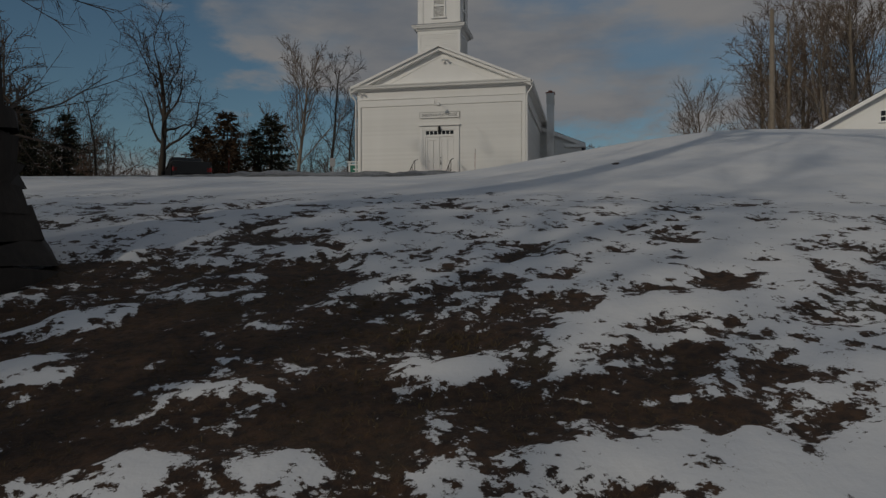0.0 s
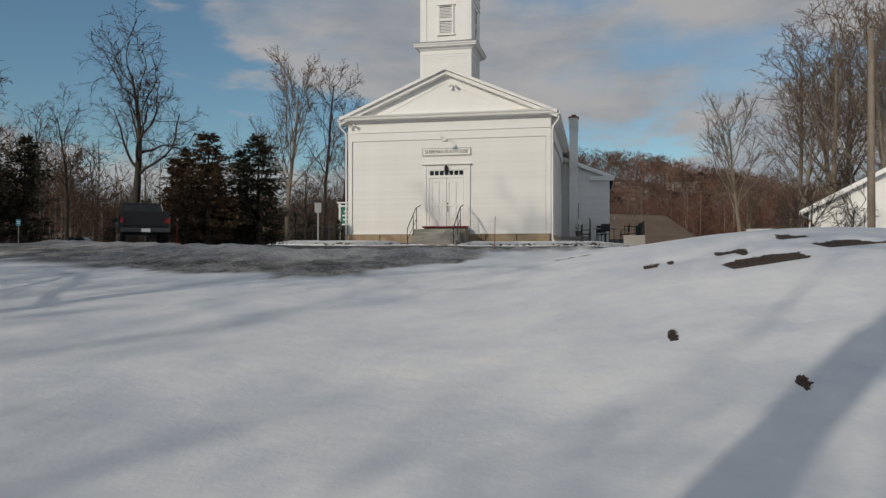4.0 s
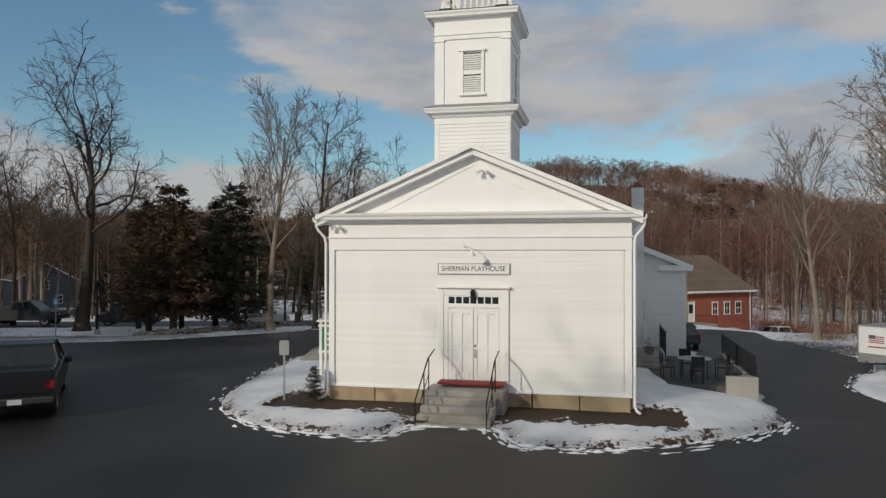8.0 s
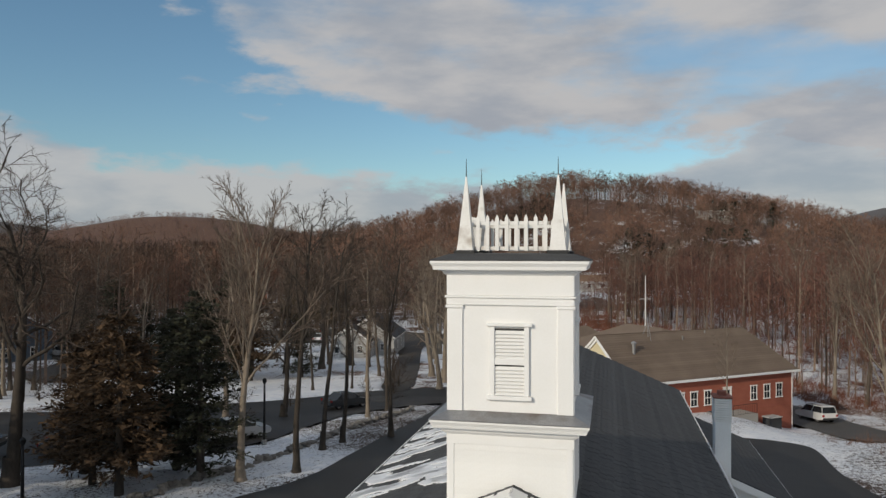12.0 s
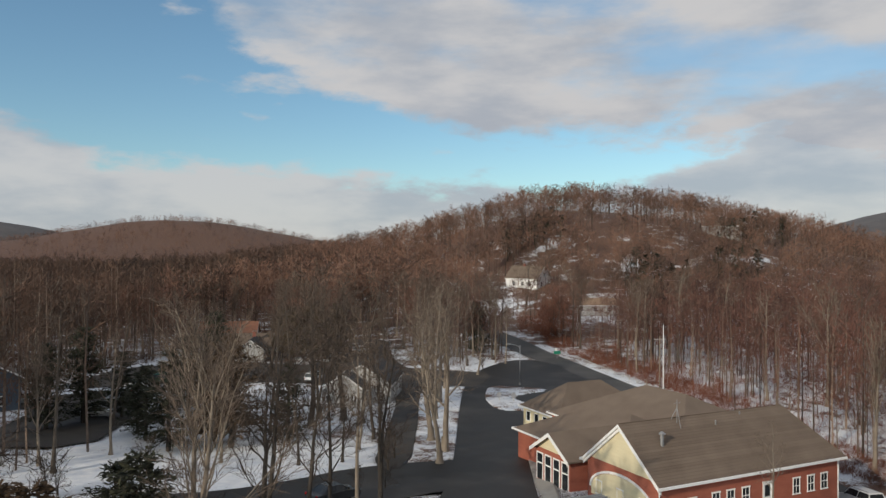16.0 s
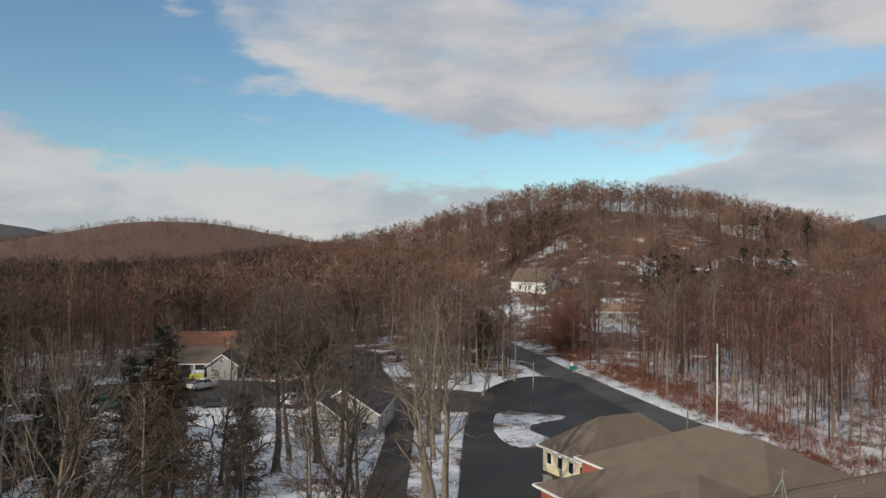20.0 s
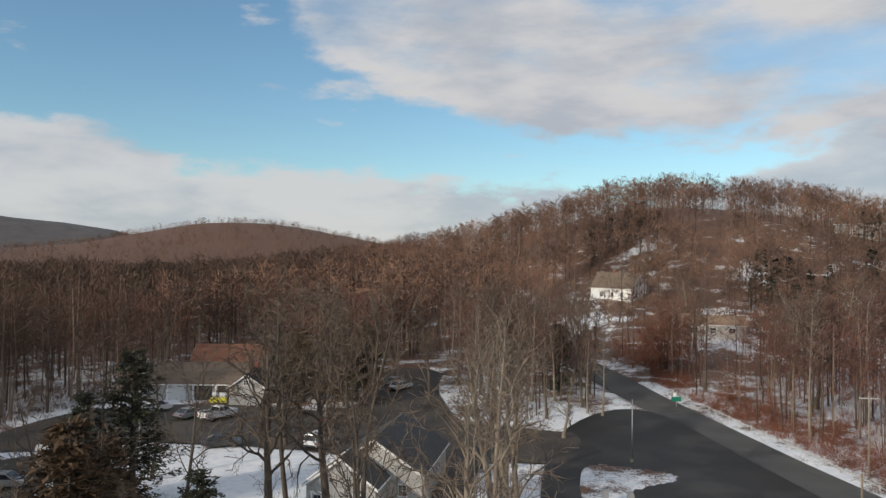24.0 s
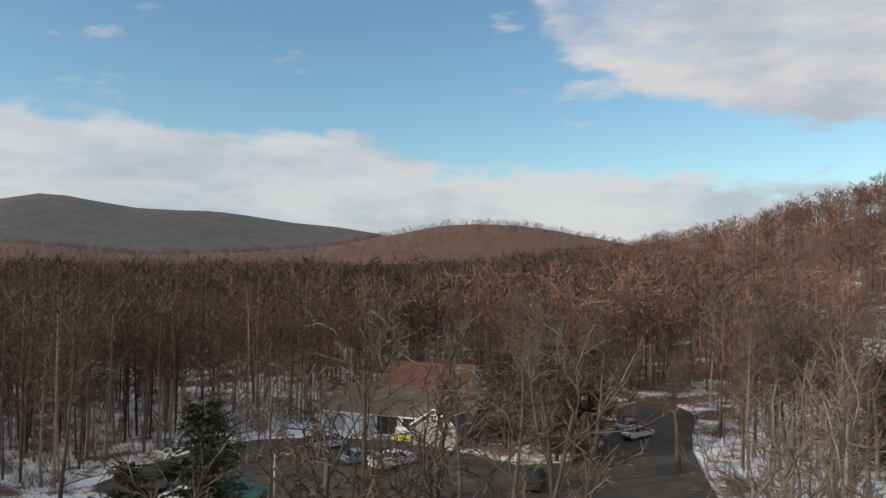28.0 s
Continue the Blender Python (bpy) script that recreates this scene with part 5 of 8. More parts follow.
def conifer_meshes(seed, h, spread, needle, clear=0.12):
    rng = np.random.default_rng(seed)
    segs = [((0, 0, -0.4), (0, 0, h * 0.5), 0.028 * h, 0.016 * h), ((0, 0, h * 0.5), (0, 0, h), 0.016 * h, 0.012)]
    tri = []
    levels = int(h * 2.6)
    for i in range(levels):
        f = clear + (1 - clear) * (i + rng.uniform(0, 0.6)) / levels
        z = h * f
        reach = spread * (1 - f) ** 0.6 * min(1, 0.6 + (f - clear) * 4) * rng.uniform(0.7, 1.12) + 0.10
        for j in range(8):
            a = rng.uniform(0, 2 * math.pi)
            L = reach * rng.uniform(0.55, 1.18)
            d = np.array([math.cos(a), math.sin(a), rng.uniform(-0.22, 0.22)])
            p0 = np.array([0, 0, z])
            p1 = p0 + d * L
            segs.append((p0, p1, 0.03, 0.008))
            for k in range(int(16 + 14 * L)):
                t = rng.uniform(0.15, 1.02)
                c = p0 + (p1 - p0) * t + np.array([0, 0, 0.10 * L * t * t]) + rng.normal(0, 0.09, 3)
                s = rng.uniform(0.14, 0.34)
                u = d * s + rng.normal(0, 0.12, 3)
                w = np.cross(d, (0, 0, 1)) * rng.choice((-1, 1)) * s * rng.uniform(0.2, 0.6) + u * 0.5 + rng.normal(0, 0.06, 3)
                tri += [c, c + u, c + w]
    v = np.array(tri)
    return big_mesh("trunk", *tubes(segs, 5), M_BARK, smooth=True), big_mesh("foliage", v, np.arange(len(v)).reshape(-1, 3), needle)


def conifer(name, meshes, m, label, group=""):
    t = thing(name, m, label, "conifer", group)
    part("trunk", meshes[0], None, t)
    part("foliage", meshes[1], None, t)
    return t


def at_ground(x, y, turn=0.0, s=1.0, dz=0.0):
    return pose(x, y, float(land(x, y)) + dz, 0, 0, turn) @ Matrix.Diagonal((s, s, s, 1))


def lighter(par):
    """The same habit with fewer twigs, for trees that stay far off."""
    c = par["count"]
    return dict(par, count=(c[0] - 1, c[1] - 2, c[2] - 1, c[3] - 2))


OAKS = [tree_meshes(11 + k, OAK, 16, 0.34, M_BARK) for k in range(3)]
POPS = [tree_meshes(31 + k, POPLAR, 18, 0.25, M_PALEBARK, twig=M_PALETWIG) for k in range(2)]
SLIMS = [tree_meshes(51 + k, SLIM, 17, 0.20, M_BARK) for k in range(4)]
PALES = [tree_meshes(71 + k, SLIM, 17, 0.21, M_PALEBARK, twig=M_PALETWIG) for k in range(2)]
# bark and twigs lightened: sunlight on these oaks put into their colour
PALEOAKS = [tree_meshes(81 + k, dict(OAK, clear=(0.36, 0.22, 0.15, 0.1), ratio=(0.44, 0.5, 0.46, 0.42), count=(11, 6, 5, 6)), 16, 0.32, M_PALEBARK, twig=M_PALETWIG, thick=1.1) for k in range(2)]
FAR_OAKS = [tree_meshes(15 + k, lighter(OAK), 16, 0.32, M_LITBARK, twig=M_LITTWIG, thick=1.5) for k in range(3)]
FAR_POPS = [tree_meshes(35 + k, lighter(POPLAR), 18, 0.25, M_PALEBARK, twig=M_PALETWIG, thick=1.6) for k in range(2)]
FAR_SLIMS = [tree_meshes(56 + k, lighter(SLIM), 17, 0.20, M_LITBARK, twig=M_LITTWIG, thick=1.5) for k in range(4)]
FAR_PALES = [tree_meshes(75 + k, lighter(SLIM), 17, 0.21, M_PALEBARK, twig=M_PALETWIG, thick=1.6) for k in range(2)]
BUSHES = [tree_meshes(91 + k, BUSHY, 4.5, 0.09, M_BARK) for k in range(2)]
PINES = [conifer_meshes(111 + k, 9.5, 3.4, M_NEEDLE, 0.08) for k in range(2)]
CEDARS = [conifer_meshes(131, 8.6, 3.3, M_CEDAR, 0.12)]
OLIVES = [conifer_meshes(141, 9.5, 3.8, M_OLIVE, 0.10)]
# the big tree on the lawn, near the first eye
tree("lawn_tree", tree_meshes(5, dict(OAK, clear=(0.62, 0.2, 0.15, 0.15), ratio=(0.6, 0.5, 0.48, 0.42)), 17, 0.43, M_DARKBARK, flare=1.3), at_ground(-3.68, 5.5, 40), "large dark bare tree with flared roots on the lawn")

tree("bare_tree", tree_meshes(6, dict(OAK, stem=0.7, clear=(0.24, 0.12, 0.12, 0.15), angle=(66, 40, 40, 38), ratio=(1.0, 0.42, 0.5, 0.42), lift=(0.03, 0.015, 0.01, 0.02, 0)), 11.5, 0.26, M_BARK), at_ground(-11.0, 14.2, 25, 0.95), "low-limbed bare tree with long sweeping branches", group="bare trees")

NEAR = [  # kind, variant, x, y, turn, scale
    # entries with y below 40 stand out of sight, added to cast shadows
    ("o", 0, -25.3, 64.9, 10, 1.2), ("s", 1, -34.2, 72, 200, 0.88), ("p", 0, -13.2, 66.2, 60, 1), ("s", 0, -10.5, 68.1, 120, 1), ("s", 1, -6.1, 80, 15, 0.92), ("p", 1, 26.3, 72.4, 0, 0.98), ("e", 0, 30.5, 70, 40, 1.05),
    ("e", 2, 33.5, 68, 140, 1.1), ("p", 1, 36.5, 63, 70, 1.15), ("p", 3, 40, 66, 10, 1.1), ("p", 1, 36, 74, 160, 1), ("e", 0, 45, 70, 250, 1.1), ("e", 2, 45, 58, 290, 1.1), ("e", 0, 21.5, 88, 30, 0.5),
    ("w", 0, -5, 141, 120, 1), ("w", 1, -4.3, 147.5, 330, 1), ("w", 0, -4.6, 154, 60, 0.98), ("o", 2, -17, 190, 200, 0.85), ("s", 1, -62, 150, 0, 0.9), ("o", 2, -52, 108, 220, 0.85),
    ("s", 0, -10, 200, 30, 0.9), ("e", 1, -8, 206, 80, 0.9), ("s", 2, -12.5, 215, 150, 0.9), ("s", 3, -6, 213, 10, 0.9), ("e", 0, -10, 191, 70, 0.8), ("s", 1, 0.5, 184, 200, 0.85), ("s", 3, 6, 192, 100, 0.85),
    ("s", 0, -14.5, 207, 0, 0.9), ("e", 0, -1.5, 196, 0, 0.95), ("o", 1, -4.5, 201, 90, 0.95), ("e", 1, 2, 196, 150, 0.85), ("s", 2, -7, 208, 40, 1), ("e", 0, 8.5, 186.5, 250, 0.62), ("e", 1, 6.5, 188, 30, 0.6),
    ("o", 0, -31, 192, 140, 1), ("o", 1, -26, 190, 250, 0.95), ("e", 1, -29, 20, 40, 0.92), ("e", 0, 33.5, 60, 20, 1.05), ("e", 2, 30, 63.5, 75, 1.1), ("p", 0, 37.5, 57.5, 30, 1.1), ("p", 1, 28.6, 66.5, 190, 0.95),
    ("p", 3, 31.5, 66, 10, 1), ("e", 2, 41, 60, 100, 1.1), ("p", 1, 30.2, 56.5, 60, 0.9), ("o", 2, -13, -7, 70, 1), ("o", 0, -20, -14, 130, 1), ("s", 3, -24, 0, 20, 1), ("o", 0, -16, -9, 40, 1),
    ("s", 1, -22, -4, 90, 1), ("o", 2, -27, 6, 120, 1), ("s", 3, -20, 10, 10, 0.95), ("o", 1, -9, -16, 250, 1), ("s", 2, -30, 18, 60, 1), ("s", 0, -36, 26, 160, 1), ("o", 0, -40, 38, 200, 1),
    ("s", 1, -30, 33, 20, 1), ("s", 1, 20, 263, 0, 0.8), ("s", 2, 23.5, 268, 90, 0.8), ("e", 0, 17, 259, 40, 0.75), ("s", 3, 28, 274, 10, 0.85), ("o", 1, 31.5, 232, 80, 0.75), ("e", 1, 47, 150, 20, 0.9),
    ("e", 0, 33, 176, 20, 0.8), ("s", 2, 27, 205, 60, 0.95), ("e", 0, 44, 186, 20, 0.95), ("s", 1, -40, 78, 70, 0.95), ("s", 3, -44, 72, 170, 1), ("o", 1, -50, 80, 20, 1), ("s", 0, -38, 62, 220, 0.9),
    ("s", 2, -10.2, 74.7, 20, 0.93), ("s", 3, -9.3, 77.5, 300, 0.9), ("p", 0, -21.2, 88.7, 130, 1), ("o", 2, -16.6, 90.4, 40, 0.82), ("e", 0, -9.1, 90.3, 80, 0.9), ("s", 1, -7.8, 94.7, 15, 0.85), ("s", 0, -17.8, 109.5, 10, 0.75),
    ("o", 0, -20.5, 129.5, 45, 1.08), ("s", 1, -20.2, 134, 170, 1.08), ("o", 1, -16.9, 133.4, 70, 1.08), ("s", 3, -14.1, 131.7, 260, 1.05), ("w", 1, -12.5, 116.5, 100, 0.5), 
    ("p", 0, -3.6, 159.5, 200, 0.85), ("s", 2, -28, 121, 99, 0.7), ("s", 3, -33, 124, 143, 0.72), ("s", 0, -40, 150, 10, 0.8), ("s", 2, -46, 128, 200, 0.8),
    ("o", 1, -24.5, 169, 10, 0.9), ("e", 1, -39, 113, 40, 0.7), ("p", 1, -44, 108, 60, 0.72), ("s", 1, -31.5, 166, 120, 0.9), ("o", 2, -36.5, 171, 60, 0.95), ("s", 3, -25.5, 161.8, 20, 0.95), 
    ("o", 0, -31, -10, 260, 1.05), ("o", 1, -28, -2, 330, 1), ("o", 2, -34, 2, 70, 1), ("o", 1, -33, 10, 220, 1),
    ("o", 2, -38, 14, 30, 1), ("s", 1, -24.5, 6.5, 20, 1.25), ("o", 2, -22.5, 10.5, 200, 1.18), ("o", 1, -18, -6, 110, 1), ("s", 0, -21, -10, 50, 1), ("s", 2, -26, -7, 310, 1.1),
    ("s", 2, -9.8, 114, 60, 0.8), ("s", 0, -11.5, 122, 150, 0.85), ("s", 3, -24.5, 124, 10, 0.82), ("e", 1, -26, 110, 70, 0.75), ("s", 1, -13.5, 111, 200, 0.7),
    ("w", 0, -3.3, 111, 120, 0.98), ("w", 1, -2.9, 116.5, 330, 1.0), ("w", 0, -4.6, 122, 60, 0.95), ("e", 1, -4.4, 135, 20, 1.0), ("w", 1, -4.8, 150, 200, 0.9), ("w", 1, 2.4, 173.5, 40, 0.55),
]
KIND = {"w": (PALEOAKS, "spreading bare tree, pale bark lightened as if in sun", "bare_tree"), "o": (OAKS, "spreading bare tree with grey-brown bark", "bare_tree"), "p": (POPS, "tall upright bare tree with pale bark", "bare_tree"), "s": (SLIMS, "slender bare woodland tree", "bare_tree"), "e": (PALES, "slender bare tree with pale bark", "bare_tree")}
FAR_KIND = {"w": PALEOAKS, "o": FAR_OAKS, "p": FAR_POPS, "s": FAR_SLIMS, "e": FAR_PALES}
for kind, v, x, y, turn, s in NEAR:
    sets, label, nm = KIND[kind]
    sets = FAR_KIND[kind] if y > 112 or y < 12 or x < -36 else sets
    s *= 1.2 if y > 112 or x > 29 else 1.0
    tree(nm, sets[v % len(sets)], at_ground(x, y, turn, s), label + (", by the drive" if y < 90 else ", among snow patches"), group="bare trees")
for k, x, y, turn, s in ((0, -15.6, 66.6, 0, 1.05), (1, -17.6, 68.4, 50, 0.95), (1, -31, 60, 60, 0.9), (0, -35.5, 62, 30, 1), (1, -33, 57, 90, 0.9), (0, 2.8, 200, 20, 1.25), (0, -50.8, 130, 0, 1.35), (1, -53.5, 126, 60, 1.15), (0, -47.5, 134, 30, 0.95), (1, -21.4, 120.4, 20, 1), (0, -37.0, 140.8, 80, 1.5), (1, -39.6, 137.5, 10, 1.15), (0, -38.2, 120, 60, 0.95), (1, -33.5, 115, 20, 1.2), (1, -41, 124, 10, 0.8)):
    conifer("pine_tree", PINES[k], at_ground(x, y, turn, s), "dark green conifer standing among bare trees", "conifers")
# stand out of the camera's sight, added to shade the ground on the left
for k, (x, y, turn, s) in enumerate(((-34, 47, 0, 1.4), (-39, 43, 60, 1.5), (-45, 51, 120, 1.5), (-41, 57, 30, 1.3), (-49, 45, 80, 1.5), (-31, 43, 200, 1.3), (-36, 37, 10, 1.4), (-29, 37, 90, 1.3), (-43, 36, 50, 1.5), (-52, 38, 60, 1.5), (-25, 31, 20, 1.2))):
    conifer("pine_tree", PINES[k % 2], at_ground(x, y, turn, s), "tall conifer in an unseen stand, added to cast shade", "conifers")
for x, y, turn, s in ((-18.6, 63.2, 0, 1.1), (-21.0, 65.2, 80, 1.0), (-19.5, 67.0, 150, 0.9), (-22.6, 67.4, 40, 0.95), (-27.1, 117, 40, 1.5), (-30, 120, 90, 1.35), (-32.2, 129, 150, 1.1)):
    conifer("cedar_tree", CEDARS[0], at_ground(x, y, turn, s), "rust-brown winter conifer by the drive", "conifers")
for x, y, turn, s in ((-37.5, 192, 100, 1.2), (-31.5, 192.5, 20, 1.15), (-28.5, 197, 60, 1.25), (-34.5, 198, 170, 1.25), (-30, 188.5, 200, 1.0), (-40.5, 197, 30, 1.1)):
    conifer("yew_tree", OLIVES[0], at_ground(x, y, turn, s), "olive-brown evergreen beside the garage", "conifers")
for k, x, y, s in ((0, 38.5, 52, 1.0), (0, -8.4, 108, 0.8), (1, -8.2, 113, 0.9), (0, -9.2, 118, 0.8), (1, -37, 97, 1.0), (0, -31, 104, 0.8), (0, 15.6, 40.2, 0.6), (1, 16.8, 41.2, 0.75), (0, 19.0, 41.0, 0.7), (1, 28.0, 58.5, 1.5), (0, 30.5, 61, 1.6), (1, 26.6, 63, 1.2), (0, 33.5, 55.5, 1.4), (1, -20, 89, 0.6), (0, -36, 97, 0.7), (1, -44, 100, 0.6), (0, -10, 98, 0.55), (1, -8, 101, 0.55), (0, 3.6, 180, 0.6), (1, -17.5, 97, 0.55)):
    tree("bare_shrub", BUSHES[k], at_ground(x, y, 40 * k, s), "low bare shrub with many twigs", "shrub", "bare shrubs")

REDBUSH = tree_meshes(95, dict(BUSHY, count=(14, 8, 6, 4)), 5.0, 0.09, M_BRUSH, twig=M_BRUSH)
for x, y, turn, s in ((20.5, 217.5, 20, 2.1), (23.5, 222.5, 100, 1.8), (17.5, 222, 0, 1.1), (20.5, 226, 80, 1.3), (23.5, 221, 150, 1.1), (26, 229, 30, 1.2), (29, 218, 200, 0.9), (15.5, 229, 60, 0.9), (34, 172, 10, 0.7), (30.5, 183, 90, 0.8), (36.5, 163, 40, 0.7), (40, 150, 130, 0.7), (28, 196, 20, 0.8)):
    tree("red_shrub", REDBUSH, at_ground(x, y, turn, s), "dense red-brown leafless shrub beside the road", "shrub", "red shrubs")


def clear_of(x, y):
    """Whether a woodland tree may stand here."""
    ok = ~paved(x, y)
    for p in PAVED:
        ok &= edge_distance(x, y, p) > 3.0
    for cx, cy, r in KEEP_CLEAR:
        ok &= np.hypot(x - cx, y - cy) > r
    return ok


KEEP_CLEAR = [(-66, 140, 15), (-19, 128, 10), (16, 284, 12), (24, 288, 10), (20, 270, 7), (19, 256, 6), (17, 242, 5), (32, 214, 6), (35, 227, 6), (38, 240, 9), (12, 263, 11), (9, 252, 7), (12, 240, 7), (11, 228, 5), (22, 247, 7), (27, 268, 8), (34, 250, 7), (43, 250, 9), (30, 236, 6), (40, 230, 6), (28, 204, 4), (0, 45, 34), (20, 100, 18), (18, 120, 17), (12, 135, 12), (-18, 145, 9), (-53, 193, 14), (-58, 211, 9), (-48, 211, 8), (-16, 150, 9), (-17, 190, 7), (-95, 150, 10), (62, 345, 7), (60, 330, 6), (-28, 112, 11), (-34, 150, 10), (-35, 158, 10)]


def woodland(rng, n, x0, x1, y0, y1, keep=None):
    x, y = rng.uniform(x0, x1, n), rng.uniform(y0, y1, n)
    ok = clear_of(x, y)
    if keep is not None:
        ok &= keep(x, y)
    return x[ok], y[ok]


def far_tree(rng, limbs, twigs, slim, base=0.40, bold=1.0):
    """A coarse bare tree, one metre tall: trunk, limbs and twigs."""
    bend = tuple(rng.normal(0, 0.016, 2))
    tv, tf = tubes([((0, 0, -0.03), (*bend, 0.46), 0.0085, 0.006), ((*bend, 0.46), (0, 0, 0.93), 0.006, 0.0015)], 3)
    tf = np.concatenate([tf[:, [0, 1, 2]], tf[:, [0, 2, 3]]])
    f = (np.arange(limbs) + rng.uniform(0, 0.9, limbs)) / limbs
    az = np.arange(limbs) * 2.4 + rng.normal(0, 0.5, limbs)
    z0 = base + (0.86 - base) * f
    reach = (0.20 - 0.13 * f ** 1.5) * slim * rng.uniform(0.6, 1.2, limbs)
    p0 = np.stack([np.zeros(limbs), np.zeros(limbs), z0], 1)
    d = np.stack([np.cos(az) * reach, np.sin(az) * reach, 0.06 + 0.10 * (1 - f) + rng.normal(0, 0.02, limbs)], 1)
    side = np.cross(d, rng.normal(0, 1, d.shape))
    side /= np.linalg.norm(side, axis=1, keepdims=True)
    lv = np.stack([p0 - side * 0.0035, p0 + side * 0.0035, p0 + d], 1).reshape(-1, 3)
    i = np.repeat(np.arange(limbs), twigs)
    n = len(i)
    q0 = p0[i] + d[i] * rng.uniform(0.3, 1.1, n)[:, None] + rng.normal(0, 0.026, (n, 3))
    out = d[i] / np.linalg.norm(d[i], axis=1, keepdims=True)
    q1 = q0 + (out * 0.45 + rng.normal(0, 0.55, (n, 3)) + np.array([0, 0, 0.45])) * rng.uniform(0.028, 0.082, n)[:, None]
    side = np.cross(q1 - q0, rng.normal(0, 1, (n, 3)))
    side /= np.linalg.norm(side, axis=1, keepdims=True)
    w = rng.uniform(0.002, 0.0052, n)[:, None] * bold
    v = np.concatenate([lv, np.stack([q0 - side * w, q0 + side * w, q1], 1).reshape(-1, 3)])
    return (tv, tf), (v, np.arange(len(v)).reshape(-1, 3))


def wood_mesh(name, label, x, y, hs, rng, limbs, twigs, twig, bark, variants=7, slim=1.0, base=0.4, bold=1.0):
    """One far wood: trunks and crowns joined; each tree has its own tone."""
    lots = [far_tree(rng, limbs, twigs, slim, base, bold) for _ in range(variants)]
    z = land(x, y) - 1.2 * smooth(y, 470, 520)
    which = rng.integers(0, variants, len(x))
    turn = rng.uniform(0, 2 * np.pi, len(x))
    tone = np.clip(rng.normal(0, 0.33, len(x)) + (value_noise(x / 28, y / 28, 91, 2) - 0.5) * 1.2, -0.7, 0.7)
    stores = ([], []), ([], [])
    for i in range(variants):
        sel = which == i
        if not sel.any():
            continue
        c, s, h = np.cos(turn[sel]), np.sin(turn[sel]), hs[sel]
        wide = rng.uniform(0.75, 1.3, sel.sum())
        for (v, f), (meshes, tones) in zip(lots[i], stores):
            px = (v[None, :, 0] * c[:, None] - v[None, :, 1] * s[:, None]) * (h * wide)[:, None] + x[sel][:, None]
            py = (v[None, :, 0] * s[:, None] + v[None, :, 1] * c[:, None]) * (h * wide)[:, None] + y[sel][:, None]
            pz = v[None, :, 2] * h[:, None] + z[sel][:, None]
            meshes.append((np.stack([px, py, pz], -1).reshape(-1, 3), (f[None] + (np.arange(sel.sum()) * len(v))[:, None, None]).reshape(-1, 3)))
            tones.append(np.repeat(tone[sel], len(v)))
    wood = tagged(new(name), label, "woods", kind="stuff")
    for nm, (meshes, tones), mt in zip(("trunks", "crowns"), stores, (bark, twig)):
        me = big_mesh(nm, *join(meshes), mt)
        me.attributes.new("tone", "FLOAT", "POINT").data.foreach_set("value", np.concatenate(tones).astype(np.float32))
        part(nm, me, None, wood)


def far_pines(name, label, x, y, hs, rng):
    """Dark conifers on the far slopes, joined."""
    lots = []
    for px, py, h in zip(x, y, hs):
        n = 90
        f = rng.uniform(0.12, 1.0, n) ** 0.8
        a = rng.uniform(0, 2 * np.pi, n)
        r = 0.24 * (1 - f) ** 0.75 * rng.uniform(0.3, 1.1, n) + 0.01
        c = np.stack([np.cos(a) * r, np.sin(a) * r, f], 1)
        d = np.stack([np.cos(a), np.sin(a), rng.normal(-0.1, 0.3, n)], 1) * 0.075
        e = np.stack([-np.sin(a), np.cos(a), rng.normal(0, 0.3, n)], 1) * 0.05
        v = np.stack([c - e, c + e, c + d], 1).reshape(-1, 3) * h
        tv, tf = tubes([((0, 0, -0.5), (0, 0, h * 0.95), 0.02 * h, 0.004 * h)], 3)
        v, f3 = join([(v, np.arange(len(v)).reshape(-1, 3)), (tv, np.concatenate([tf[:, [0, 1, 2]], tf[:, [0, 2, 3]]]))])
        lots.append((v + np.array([px, py, float(land(px, py))]), f3))
    tagged(new(name, big_mesh(name, *join(lots), M_NEEDLE)), label, "woods", kind="stuff")


def in_sight(x, y):
    """Slopes in the camera's sight; trees hidden behind a crest are left out."""
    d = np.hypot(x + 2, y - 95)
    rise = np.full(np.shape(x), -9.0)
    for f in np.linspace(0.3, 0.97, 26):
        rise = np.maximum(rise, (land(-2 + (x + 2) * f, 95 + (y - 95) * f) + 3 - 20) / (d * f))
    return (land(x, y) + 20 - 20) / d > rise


def off_sight_lanes(x, y):
    """Keeps sight lanes from the camera to the garage and barn free of trees."""
    a, b = (x + 2) / (y - 73), (x + 5.5) / np.maximum(y - 108, 1)
    lane = (y > 96) & (y < 190) & (a > -0.50) & (a < -0.03) | (y > 135) & (y < 190) & (b > -0.85) & (b < -0.03)
    return ~lane


rng = np.random.default_rng(17)
for n, x0, x1, y0, y1 in ((12, -84, -50, 97, 172), (16, -34, 9, 186, 236), (14, -70, -22, 196, 225), (18, -80, -36, 58, 130), (14, 39, 62, 60, 150), (10, 26, 52, 180, 230)):
    x, y = woodland(rng, n * 6, x0, x1, y0, y1, off_sight_lanes)
    for px, py in list(zip(x, y))[:n]:
        kind = rng.choice(["s", "s", "s", "e", "o", "p"])
        sets, label, nm = FAR_KIND[kind], KIND[kind][1], KIND[kind][2]
        tree(nm, sets[rng.integers(len(sets))], at_ground(px, py, rng.uniform(0, 360), rng.uniform(0.88, 1.16)), label + ", in snowy woods", group="bare trees")
rng = np.random.default_rng(7)
